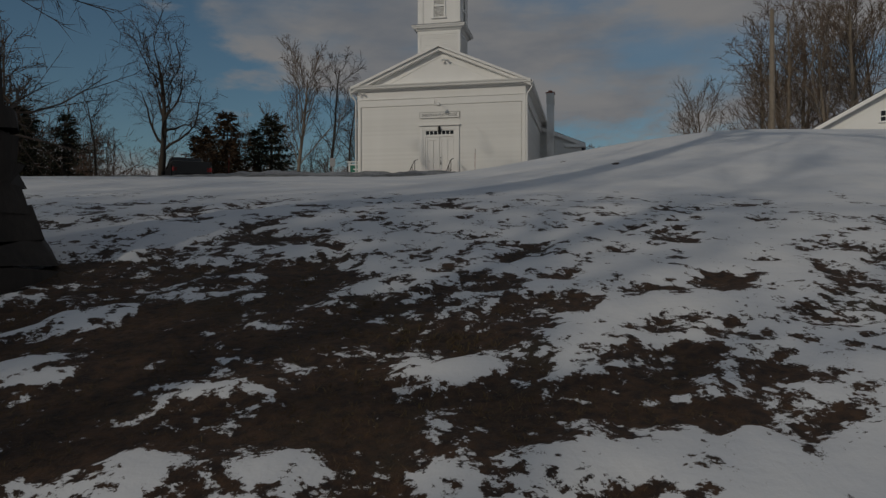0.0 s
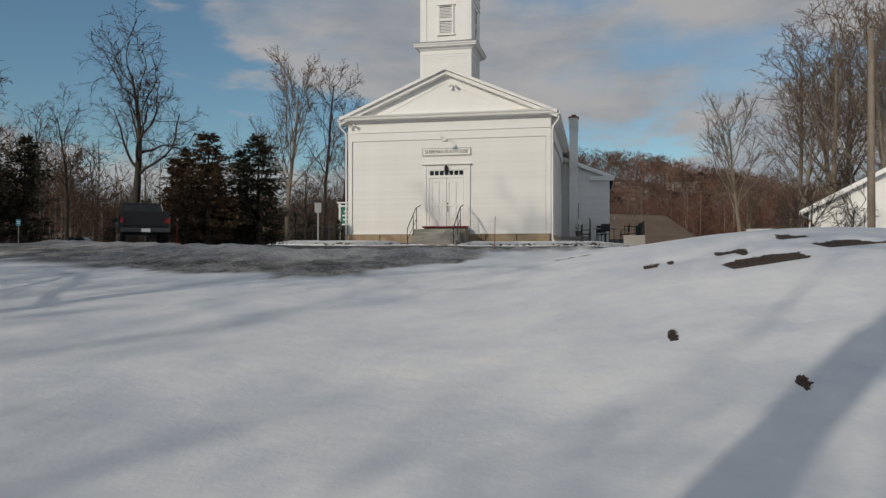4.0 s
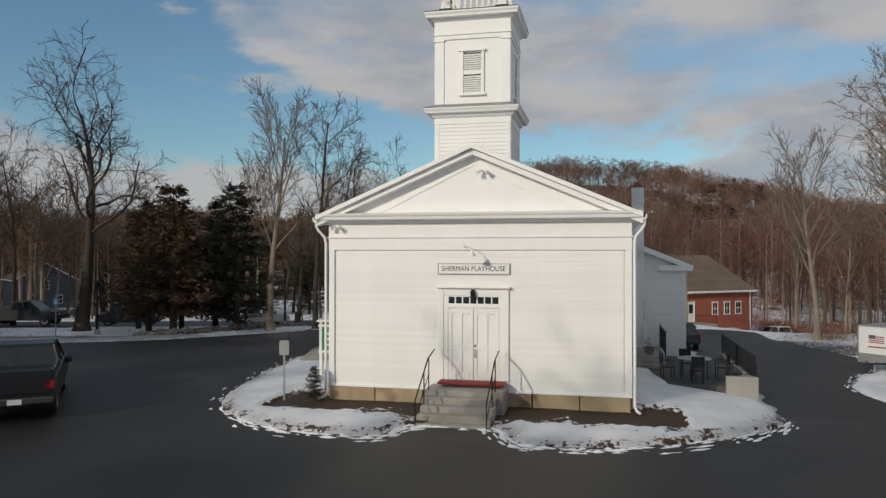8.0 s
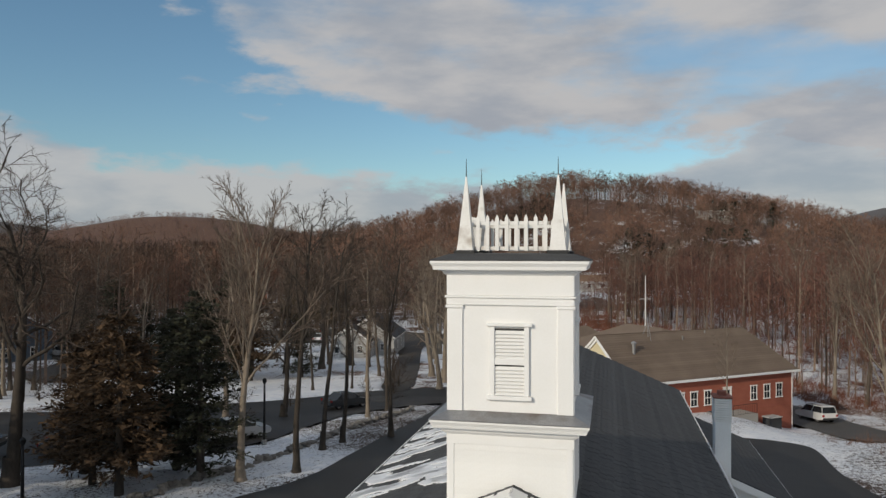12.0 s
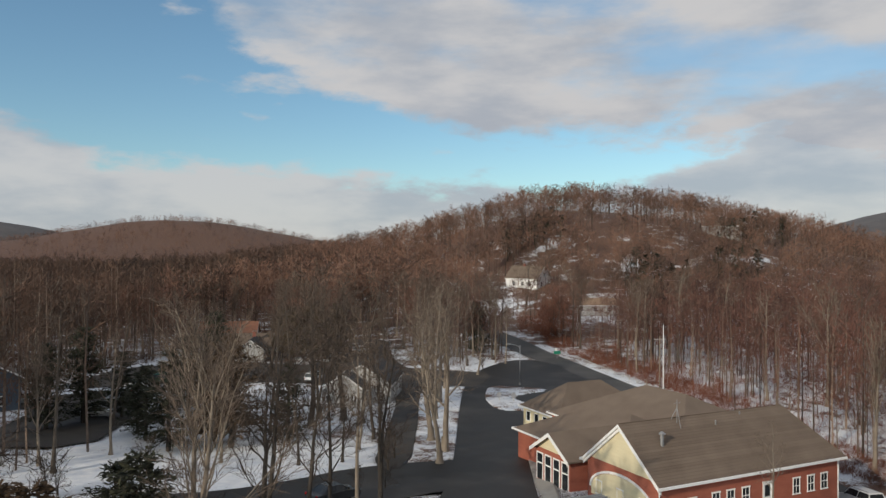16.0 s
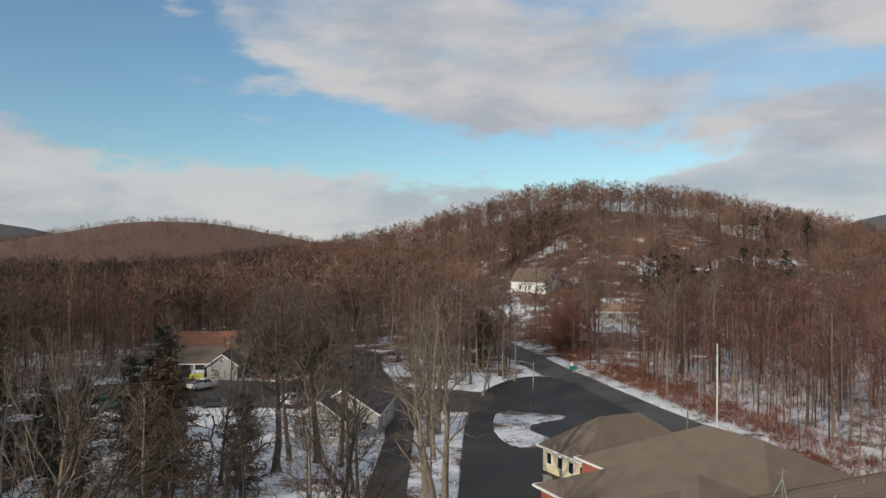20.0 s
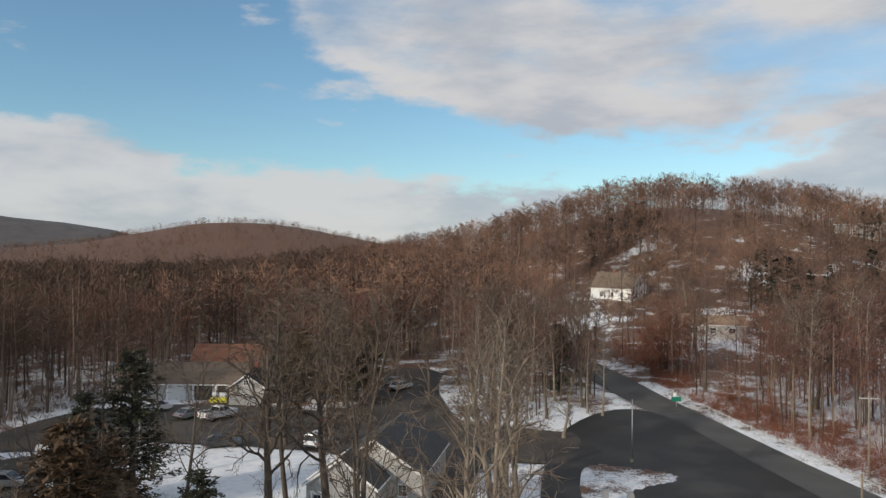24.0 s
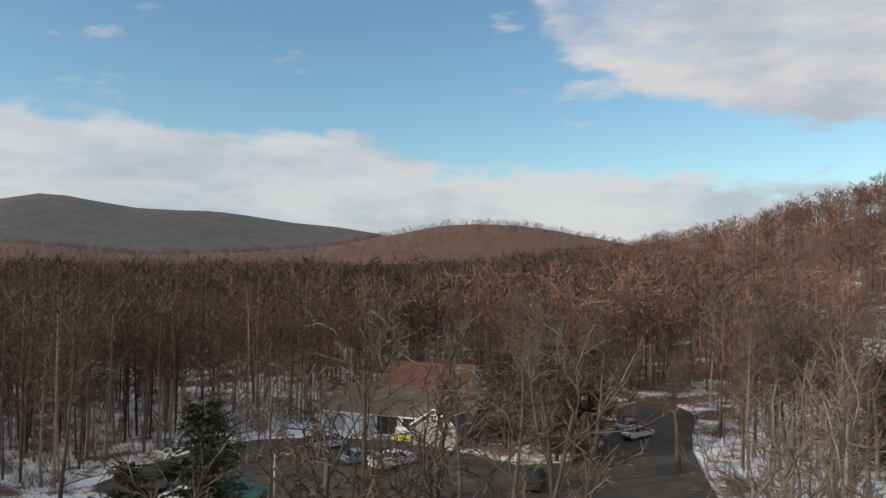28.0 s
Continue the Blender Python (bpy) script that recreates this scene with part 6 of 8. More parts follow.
x, y = woodland(rng, 3600, -150, 150, 60, 225, lambda x, y: off_sight_lanes(x, y) & ((np.abs(x) > 42) | (y > 172) | ((x > 39) & (y > 60)) | ((x < -46) & (y > 100))))
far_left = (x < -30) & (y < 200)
for nm, sel, tw in (("near_woods", ~far_left, M_NEARTWIG), ("left_woods", far_left, M_SHADEWOOD)):
    wood_mesh(nm, "brown leafless woods beside the road" if nm == "near_woods" else "leafless woods beyond the side street, cloud shade in their colour", x[sel], y[sel], rng.uniform(10, 17.5, sel.sum()) * (1.25 if nm == "left_woods" else 1.0), rng, 13, 19, tw, M_FARBARK, slim=1.25, base=0.30, bold=0.62)
x, y = woodland(rng, 7600, -300, 310, 215, 540, in_sight)
hs = rng.uniform(8.5, 16.0, len(x)) * (1 + 0.42 * smooth(-x, -10, 30) * (1 - smooth(y, 290, 350)))
for nm, sel, tw, label in (("hill_woods", x > -75, M_FARTWIG, "brown leafless woods covering the hill"), ("valley_woods", x <= -75, M_SHADEWOOD, "brown leafless woods filling the valley, cloud shade in their colour")):
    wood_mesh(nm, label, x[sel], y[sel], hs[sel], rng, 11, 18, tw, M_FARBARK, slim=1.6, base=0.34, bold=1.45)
x, y = woodland(rng, 11000, -1050, 420, 500, 1040, in_sight)
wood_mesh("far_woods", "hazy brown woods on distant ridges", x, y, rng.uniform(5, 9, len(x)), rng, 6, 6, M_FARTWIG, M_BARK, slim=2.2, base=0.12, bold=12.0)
x, y = woodland(rng, 3000, -260, 300, 228, 470, in_sight)
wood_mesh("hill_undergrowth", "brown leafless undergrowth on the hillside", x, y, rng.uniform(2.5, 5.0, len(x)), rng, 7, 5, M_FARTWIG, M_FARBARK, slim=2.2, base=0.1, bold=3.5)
spots = [(56, 262, 8, 9), (66, 268, 10, 8), (88, 276, 12, 9), (24, 322, 10, 10), (36, 330, 10, 9), (112, 318, 12, 9), (126, 328, 14, 8), (-6, 420, 20, 4), (-260, 520, 30, 6)]
pts = [(rng.normal(cx, r * 0.5), rng.normal(cy, r * 0.5)) for cx, cy, r, n in spots for _ in range(n)]
far_pines("hill_pines", "dark green conifers scattered on the wooded hill", [p[0] for p in pts], [p[1] for p in pts], rng.uniform(7, 13, len(pts)), rng)


# ---- round the church ----
def ground_at(x, y):
    return float(land(x, y))


def railing(parent, pts, h, gap=0.13, name="railing"):
    """Iron rails, posts and thin balusters along a line."""
    for (x0, y0, z0), (x1, y1, z1) in zip(pts, pts[1:]):
        n = max(2, int(math.hypot(x1 - x0, y1 - y0) / gap))
        rl = part(name, Build().tube([(x0, y0, z0 + h), (x1, y1, z1 + h)], 0.022, 6), M_IRON, parent)
        part("lower_rail", Build().tube([(x0, y0, z0 + 0.1), (x1, y1, z1 + 0.1)], 0.014, 6), M_IRON, rl)
        bar = Build().tube([(0, 0, 0.1), (0, 0, h)], 0.010, 4).mesh("baluster", M_IRON)
        post = Build().tube([(0, 0, -0.25), (0, 0, h + 0.05)], 0.025, 6).mesh("rail_post", M_IRON)
        for k in range(n + 1):
            f = k / n
            ob = part("rail_post" if k in (0, n) else "baluster", post if k in (0, n) else bar, M_IRON, rl)
            ob.location = (x0 + (x1 - x0) * f, y0 + (y1 - y0) * f, z0 + (z1 - z0) * f)


def make_patio():
    pt = thing("patio", CHURCH, "shaded paved patio with black railings and a concrete end wall", "patio")
    # slab in darker asphalt: the patio's shade put into its colour
    part("patio_slab", rect(0, W + 0.05, 8.6, 4.6, 11.9, -0.8, 0.02, 0.02), M_ROADWORN, pt)
    part("stair_landing", rect(0, W + 0.05, W + 1.6, 8.6, 11.8, 0.024, 0.42, 0.02), M_STEP, pt)
    for k in range(2):
        part("stair", rect(0, W + 0.2, W + 1.4, 8.6 - 0.3 * (k + 1), 8.6 - 0.3 * k, 0.022, 0.30 - k * 0.14, 0.01), M_STEP, pt)
    part("end_wall", rect(0, 7.75, 8.75, 4.35, 4.62, -0.95, 0.38, 0.02), M_PAVE, pt, "pale concrete block wall")
    part("side_wall", rect(0, 8.60, 8.78, 4.63, 11.9, -0.95, 0.20, 0.02), M_PAVE, pt)
    railing(pt, [(7.8, 4.5, 0.36), (8.7, 4.5, 0.36)], 0.45)
    railing(pt, [(8.7, 4.66, 0.2), (8.7, 8.2, 0.2), (8.7, 11.8, 0.2)], 0.85)
    railing(pt, [(W + 1.6, 8.7, 0.42), (W + 1.6, 11.7, 0.42)], 0.95)


make_patio()


def patio_chair(m):
    c = thing("patio_chair", m, "black metal patio chair beside the round table", "chair", "patio chairs")
    part("seat", rect(0, -0.22, 0.22, -0.22, 0.22, 0.42, 0.46, 0.012), M_IRON, c)
    part("backrest", Build().box(-0.22, 0.22, 0.20, 0.23, 0.55, 0.92, 0.01), M_IRON, c)
    leg = Build().tube([(0, 0, 0), (0, 0, 0.43)], 0.016, 6).mesh("leg", M_IRON)
    for x in (-0.19, 0.19):
        for y in (-0.19, 0.19):
            part("leg", leg, M_IRON, c).location = (x, y, 0)
        part("back_post", Build().tube([(x, 0.20, 0.44), (x, 0.23, 0.94)], 0.014, 6), M_IRON, c)
        part("armrest", Build().tube([(x * 1.1, 0.21, 0.66), (x * 1.1, -0.18, 0.66), (x * 1.1, -0.18, 0.44)], 0.013, 6), M_IRON, c)
    return c


TABLE = CHURCH @ pose(6.9, 5.9, 0.024)
tb = thing("patio_table", TABLE, "round grey patio table with a metal frame", "table")
part("tabletop", Build().loft([[(r * math.cos(a), r * math.sin(a), z) for a in np.linspace(0, 2 * math.pi, 25)[:-1]] for r, z in ((0.55, 0.70), (0.60, 0.71), (0.60, 0.735), (0.58, 0.745))]), M_STEEL, tb)
for k in range(4):
    part("leg", Build().tube([(0.42 * math.cos(k * 1.5708), 0.42 * math.sin(k * 1.5708), 0.70), (0.46 * math.cos(k * 1.5708), 0.46 * math.sin(k * 1.5708), 0)], 0.018, 6), M_IRON, tb)
c0 = patio_chair(TABLE @ pose(0, -0.85, 0, 0, 0, 180))
for a in (95, 190, 280):
    copy_thing(c0, TABLE @ pose(0.95 * math.sin(radians(a)), -0.95 * math.cos(radians(a)), 0, 0, 0, 180 + a))
pot = thing("planter_pot", CHURCH @ pose(W + 1.0, 9.0, 0.42), "dark planter pot with dry stems on the landing", "planter")
part("pot", Build().loft([[(r * math.cos(a), r * math.sin(a), z) for a in np.linspace(0, 2 * math.pi, 13)[:-1]] for r, z in ((0.14, 0), (0.20, 0.30), (0.22, 0.31), (0.18, 0.30))]), M_FIELDSTONE, pot)
part("dry_shrub", BUSHES[0][1], None, pot).scale = (0.12, 0.12, 0.14)

# notice board, sign post, little evergreen, snow stakes at the church's front
nb = thing("notice_board", pose(-5.1, 43.2, ground_at(-5.1, 43.2) + 0.15, 0, 0, -10), "white-framed notice board with a dark green poster", "notice board")
for s in (-1, 1):
    part("post", rect(0, s * 0.42 - 0.05, s * 0.42 + 0.05, -0.05, 0.05, -0.3, 1.95, 0.008), M_TRIM, nb)
part("frame", Build().box(-0.5, 0.5, -0.07, 0.06, 1.78, 1.86).box(-0.5, 0.5, -0.07, 0.06, 0.86, 0.94).box(-0.47, -0.37, -0.06, 0.05, 0.94, 1.78).box(0.37, 0.47, -0.06, 0.05, 0.94, 1.78), M_TRIM, nb)
part("poster", rect(0, -0.37, 0.37, -0.03, 0.0, 0.94, 1.78), M_GREEN, nb, "dark green poster")
for k, (a, b) in enumerate(((-0.25, 0.2), (-0.28, 0.28), (-0.2, 0.25))):
    part("text_bar", rect(0, a, b, -0.036, -0.031, 1.1 + k * 0.2, 1.18 + k * 0.2), M_TRIM, nb)
part("crown_board", rect(0, -0.56, 0.56, -0.12, 0.12, 1.95, 2.02, 0.02), M_TRIM, nb)


def sign_post(x, y, h, face, label, plate=(0.30, 0.45), turn=0, name="sign_post", back=False, lift=0.0):
    s = thing(name, pose(x, y, ground_at(x, y) + lift, 0, 0, turn), label, "sign")
    part("post", Build().box(-0.03, 0.03, -0.02, 0.02, -0.3, h, 0.004), M_STEEL, s)
    pw, ph = plate
    pl = part("plate", Build().prism([(-pw / 2 + 0.03, h - ph), (pw / 2 - 0.03, h - ph), (pw / 2, h - ph + 0.03), (pw / 2, h - 0.03), (pw / 2 - 0.03, h), (-pw / 2 + 0.03, h), (-pw / 2, h - 0.03), (-pw / 2, h - ph + 0.03)], -0.028, -0.021), face, s)
    if not back:
        for k in range(2):
            part("text_bar", rect(0, -pw * 0.32, pw * 0.32, -0.033, -0.0285, h - ph * (0.4 + 0.3 * k), h - ph * (0.25 + 0.3 * k)), M_TRIM, pl)


sign_post(-5.95, 39.5, 1.75, M_STEEL, "plain grey metal sign on a thin post in the snow", back=True, lift=0.15)
sign_post(-23.5, 58.5, 2.3, M_TEAL, "pale blue parking sign on a steel post", turn=10)
sign_post(-30.0, 57.5, 2.2, M_TEAL, "pale blue parking sign on a steel post", turn=15)
conifer("small_evergreen", PINES[0], pose(-5.0, 39.35, ground_at(-5.0, 39.35) + 0.1) @ Matrix.Diagonal((0.12, 0.12, 0.11, 1)), "small evergreen shrub at the church corner")
for x, y in ((-8.6, 29.4), (1.2, 27.6)):
    st = thing("snow_stake", pose(x, y, ground_at(x, y)), "thin reflective snow stake beside the drive", "stake", "snow stakes")
    part("rod", Build().tube([(0, 0, -0.1), (0.02, 0.0, 1.05)], 0.009, 5), M_REDPAINT, st)
    part("reflector", Build().tube([(0.018, 0, 0.92), (0.02, 0.0, 1.0)], 0.013, 5), M_STEEL, st)

# path and railing beside the church's left wall
def pavement(name, pts, material, label, z=0.09, thick=0.3):
    pts = rounded(pts, 1)
    b = Build()
    n = len(pts)
    vs = [(x, y, ground_at(x, y) + z) for x, y in pts] + [(x, y, ground_at(x, y) + z - thick) for x, y in pts]
    b.add(vs, [tuple(range(n)), tuple(range(2 * n - 1, n - 1, -1))] + [(i, i + n, (i + 1) % n + n, (i + 1) % n) for i in range(n)])
    return tagged(part(name, b, material), label, "pavement", kind="structure")


pavement("side_path", [(-7.5, 46.6), (-5.6, 46.6), (-4.4, 60), (-6.0, 60)], M_PAVE, "tan concrete path beside the church", 0.24)
pavement("corner_sidewalk", [(-34, 55.2), (-20.4, 57.2), (-19.6, 59.0), (-34, 57.2)], M_PAVE, "tan concrete walk by the drive", 0.05)
fence = thing("path_railing", pose(0, 0, 0), "black iron railing beside the church path", "railing")
railing(fence, [(-7.6, 47.2, ground_at(-7.6, 47.2) + 0.2), (-7.0, 53, ground_at(-7, 53) + 0.2), (-6.3, 59, ground_at(-6.3, 59) + 0.2)], 0.95, 0.22)


def make_stone_wall():
    rng = np.random.default_rng(3)
    wl = thing("stone_wall", pose(0, 0, 0), "low dry fieldstone wall capped with snow along the drive", "wall")
    shapes = []
    for k in range(6):
        bm = bmesh.new()
        bmesh.ops.create_icosphere(bm, subdivisions=1, radius=1)
        for v in bm.verts:
            v.co = v.co * rng.uniform(0.75, 1.15)
        me = bpy.data.meshes.new("stone")
        bm.to_mesh(me)
        bm.free()
        me.materials.append(M_FIELDSTONE)
        shapes.append(me)
    line = [(-18.0, 58.5), (-16.0, 63.2), (-14.4, 66.6), (-12.7, 69.2), (-10.6, 75.8), (-9.0, 82.8), (-6.6, 89.5), (-4.4, 95)]
    for i in range(260):
        f = rng.uniform(0, len(line) - 1.001)
        j = int(f)
        (x0, y0), (x1, y1) = line[j], line[j + 1]
        d = rng.normal(0, 0.16)
        x, y = x0 + (x1 - x0) * (f - j) + d - 1.0, y0 + (y1 - y0) * (f - j) + d * 0.3
        ob = part("stone", shapes[i % 6], M_FIELDSTONE, wl)
        s = rng.uniform(0.14, 0.30)
        ob.matrix_basis = pose(x, y, ground_at(x, y) + rng.uniform(0.0, 0.32) * (1 - abs(d) * 1.5), rng.uniform(-20, 20), rng.uniform(-20, 20), rng.uniform(0, 360)) @ Matrix.Diagonal((s * 1.3, s, s * 0.7, 1))


def make_snow_crumbs():
    """Crusts of snow strung along the edges of the asphalt."""
    rng = np.random.default_rng(29)
    lots = []
    for poly, n, lo, hi in ((ISLAND, 420, -0.1, 0.55), (DRIVE, 300, -0.35, 0.25)):
        pts = [p for p in poly if p[1] < 62]
        for _ in range(n):
            i = rng.integers(len(pts) - 1)
            (x0, y0), (x1, y1) = pts[i], pts[i + 1]
            d = math.hypot(x1 - x0, y1 - y0)
            if d > 4 or d < 1e-6:
                continue
            t, o = rng.uniform(), rng.uniform(lo, hi) * rng.uniform(0.3, 1)
            ux, uy = (x1 - x0) / d, (y1 - y0) / d
            x, y = x0 + (x1 - x0) * t + uy * o, y0 + (y1 - y0) * t - ux * o
            ln, wd, ht = rng.uniform(0.06, 0.38), rng.uniform(0.02, 0.07), rng.uniform(0.015, 0.06)
            v = [(x + ux * ln * a - uy * wd * b, y + uy * ln * a + ux * wd * b, float(land(x, y)) + 0.012 + ht * c) for a, b, c in ((-1, 0, 0), (-0.3, -1, 0), (0.6, -0.8, 0), (1, 0.1, 0), (0.3, 1, 0), (-0.6, 0.7, 0), (-0.1, rng.uniform(-0.4, 0.4), 1))]
            lots.append((np.array(v), np.array([(k, (k + 1) % 6, 6) for k in range(6)])))
    return tagged(new("snow_crumbs", big_mesh("snow_crumbs", *join(lots), M_SNOW)), "crusts of old snow along the asphalt's edges", "snow", kind="stuff")


make_snow_crumbs()


make_stone_wall()


def utility_pole(x, y, h, label, arm=False, lean=0.0):
    p = thing("utility_pole", pose(x, y, ground_at(x, y), 0, lean, 0), label, "pole")
    part("shaft", Build().tube([(0, 0, -0.6), (0, 0, h * 0.5), (0, 0, h)], [0.125, 0.11, 0.085], 10), M_PALEBARK, p, smooth=True)
    if arm:
        a = part("cross_arm", rect(0, -1.0, 1.0, -0.06, 0.06, h - 0.7, h - 0.58, 0.01), M_GREY, p)
        for k in (-0.9, -0.4, 0.4, 0.9):
            part("insulator", Build().tube([(k, 0, h - 0.58), (k, 0, h - 0.42)], [0.04, 0.025], 6), M_STEEL, a)
    return p


utility_pole(13.9, 30.9, 7.3, "weathered wooden utility pole on the lawn edge")
fp = thing("flagpole", pose(26.1, 133.1, ground_at(26.1, 133.1)), "tall thin white flagpole behind the town hall", "flagpole")
part("pole", Build().tube([(0, 0, -0.3), (0, 0, 7.0), (0, 0, 8.9 - float(land(26.1, 133.1)))], [0.09, 0.07, 0.045], 10), M_TRIM, fp, smooth=True)
part("finial", Build().tube([(0, 0, 8.9 - float(land(26.1, 133.1))), (0, 0, 9.0 - float(land(26.1, 133.1)))], [0.09, 0.03], 8), M_STEEL, fp)
utility_pole(31.5, 186, 9.5, "weathered wooden utility pole by the road", arm=True)
utility_pole(33.0, 160, 9.0, "weathered wooden utility pole by the road", arm=True)
utility_pole(28.5, 151, 3.0, "short wooden post by the road")


def street_lamp(x, y, h, label, arm=2.2, turn=0.0, mt=None, name="street_lamp"):
    p = thing(name, pose(x, y, ground_at(x, y), 0, 0, turn), label, "street lamp")
    mt = mt or M_STEEL
    part("pole", Build().tube([(0, 0, -0.3), (0, 0, h)], [0.10, 0.065], 10), mt, p, smooth=True)
    part("base", Build().tube([(0, 0, -0.1), (0, 0, 0.35)], [0.2, 0.17], 10), M_PAVE, p)
    if arm:
        a = part("arm", Build().tube([(0, 0, h - 0.5), (-arm * 0.5, 0, h - 0.05), (-arm, 0, h + 0.1)], 0.04, 8), mt, p)
        part("lamp_head", Build().loft([[(-arm - 0.35 + x2, y2, h + z2) for x2, y2, z2 in ((-0.35 * k, -0.12 * k, 0.06), (0.35 * k, -0.12 * k, 0.1), (0.35 * k, 0.12 * k, 0.1), (-0.35 * k, 0.12 * k, 0.06))] if i == 0 else [(-arm - 0.35 + x2, y2, h + z2 + 0.09) for x2, y2, z2 in ((-0.3 * k, -0.08 * k, 0.06), (0.3 * k, -0.08 * k, 0.1), (0.3 * k, 0.08 * k, 0.1), (-0.3 * k, 0.08 * k, 0.06))] for i, k in enumerate((1, 1))]), M_STEEL, a)
    else:
        part("lamp_head", Build().loft([[(r * math.cos(t), r * math.sin(t), z) for t in np.linspace(0, 2 * math.pi, 9)[:-1]] for r, z in ((0.07, h), (0.14, h + 0.12), (0.16, h + 0.30), (0.03, h + 0.42))]), mt, p)


street_lamp(9.5, 163.5, 7.0, "tall grey steel street lamp on the snowy island", 1.6)
street_lamp(-22.6, 61.5, 2.9, "black lantern post beside the walk", 0, mt=M_IRON, name="lantern_post")
street_lamp(-14.6, 76.5, 4.2, "black lantern post behind the stone wall", 0, mt=M_IRON, name="lantern_post")
street_lamp(-47, 160, 5.5, "slim steel lamp in the car park", 0.9, turn=180)


# ---- trailer and house beside the drive ----
def make_trailer():
    x, y = 19.7, 51.4
    t = thing("cargo_trailer", pose(x, y, ground_at(x, y) + 0.02, 0, 0, 32) @ Matrix.Diagonal((0.88, 0.88, 0.92, 1)), "white enclosed cargo trailer with small picture panels", "trailer")
    part("body", rect(0, 0, 4.2, 0, 2.05, 0.35, 2.25, 0.03), M_WHITEPAINT, t)
    part("skirt", rect(0, -0.012, 4.2, -0.012, 2.06, 0.352, 0.85, 0.004), M_SILVER, t, "grey lower panel")
    for a, b, c, d in ((-0.02, 0.05, -0.02, 0.05), (-0.02, 0.05, 2.0, 2.07), (4.15, 4.22, -0.02, 0.05)):
        part("corner_trim", rect(0, a, b, c, d, 0.35, 2.26), M_STEEL, t)
    part("roof_trim", rect(0, -0.03, 4.23, -0.03, 2.08, 2.252, 2.29, 0.01), M_STEEL, t)
    flag = part("picture_panel", rect(0, -0.02, -0.013, 0.65, 1.45, 1.40, 1.82), M_WHITEPAINT, t, "small striped red and white panel with a blue corner")
    for k in range(4):
        part("stripe", rect(0, -0.024, -0.0205, 0.65, 1.45, 1.42 + k * 0.1, 1.47 + k * 0.1), M_REDPAINT, flag)
    part("canton", rect(0, -0.027, -0.0245, 1.1, 1.45, 1.62, 1.82), M_BLUE, flag)
    part("text_bar", rect(0, -0.018, -0.013, 0.55, 1.5, 1.18, 1.24), M_REDPAINT, t)
    pic = part("picture_panel", rect(0, 0.75, 1.55, -0.022, -0.013, 1.45, 1.95), M_INK, t, "dark square panel with a pale shape")
    part("pale_shape", Build().loft([[(1.15 + r * 0.24 * math.cos(a), yy, 1.70 + r * 0.15 * math.sin(a)) for a in np.linspace(0, 2 * math.pi, 11)[:-1]] for r, yy in ((1, -0.023), (0.9, -0.028))]), M_WHITEPAINT, pic)
    for k in range(3):
        part("text_bar", rect(0, 0.65, 1.75, -0.018, -0.013, 1.0 + k * 0.13, 1.06 + k * 0.13), M_STEEL, t)
    for yy in (0.0, 1.9):
        w = part("wheel", Build().tube([(2.4, yy, 0.33), (2.4, yy + 0.16, 0.33)], 0.33, 16), M_RUBBER, t)
        part("rim", Build().tube([(2.4, yy - 0.01, 0.33), (2.4, yy + 0.17, 0.33)], 0.19, 12), M_STEEL, w)
    part("jack", Build().tube([(-0.3, 1.0, 0), (-0.3, 1.0, 0.6)], 0.04, 8), M_STEEL, t)
    part("tongue", Build().tube([(0.1, 0.4, 0.42), (-0.9, 1.02, 0.42), (0.1, 1.65, 0.42)], 0.05, 6), M_IRON, t)


make_trailer()
h = gable_house("white_house", pose(18.4, 44.2, ground_at(18.4, 44.2) - 0.05, 0, 0, -30), "white clapboard house with a shallow gable roof", 14.3, 5.5, 2.85, 3.8, M_WHITE, M_SHINGLE, over=0.4, base=1.0,
                windows=[("front", 2.6, 1.0, 0.8, 1.2), ("front", 6.0, 1.0, 0.8, 1.2), ("front", 7.15, 5.0, 0.5, 0.6), ("front", 10.5, 1.0, 0.8, 1.2)])
for k in range(26):
    ob = part("clapboard", rect(0, 0.1, 14.2, -0.02, 0.02, 0, 0.115) if k == 0 else ob.data, M_WHITE, h)
    ob.location = (0, 0, 0.05 + k * 0.118)
part("skirt_shed", rect(0, -0.04, 0.0, 1.5, 2.7, 0.2, 1.9, 0.01), M_TRIM, h)


# ---- vehicles ----
def wheels(v, xs, half, r):
    for x in xs:
        for s in (-1, 1):
            a, b = s * (half - 0.02), s * (half - 0.24)
            ty = part("wheel", Build().tube([(x, a, r), (x, (a * 3 + b) / 4, r), (x, b, r)], [r * 0.94, r, r], 18), M_RUBBER, v, smooth=False)
            part("rim", Build().loft([[(x + k * math.cos(t), s * yy, r + k * math.sin(t)) for t in np.linspace(0, 2 * math.pi, 15)[:-1]] for k, yy in ((r * 0.62, half - 0.03), (r * 0.60, half - 0.008), (r * 0.2, half - 0.025))]), M_STEEL, ty)


def shell(outline, half, inset=0.07):
    """A body from a side outline of (x, z), with drawn-in flanks."""
    cx = sum(p[0] for p in outline) / len(outline)
    cz = sum(p[1] for p in outline) / len(outline)

    def ring(y, k):
        return [(cx + (x - cx) * (1 - k), y, cz + (z - cz) * (1 - k * 1.5)) for x, z in outline]
    return Build().loft([ring(-half, 0.035), ring(-half + inset, 0.0), ring(half - inset, 0.0), ring(half, 0.035)])


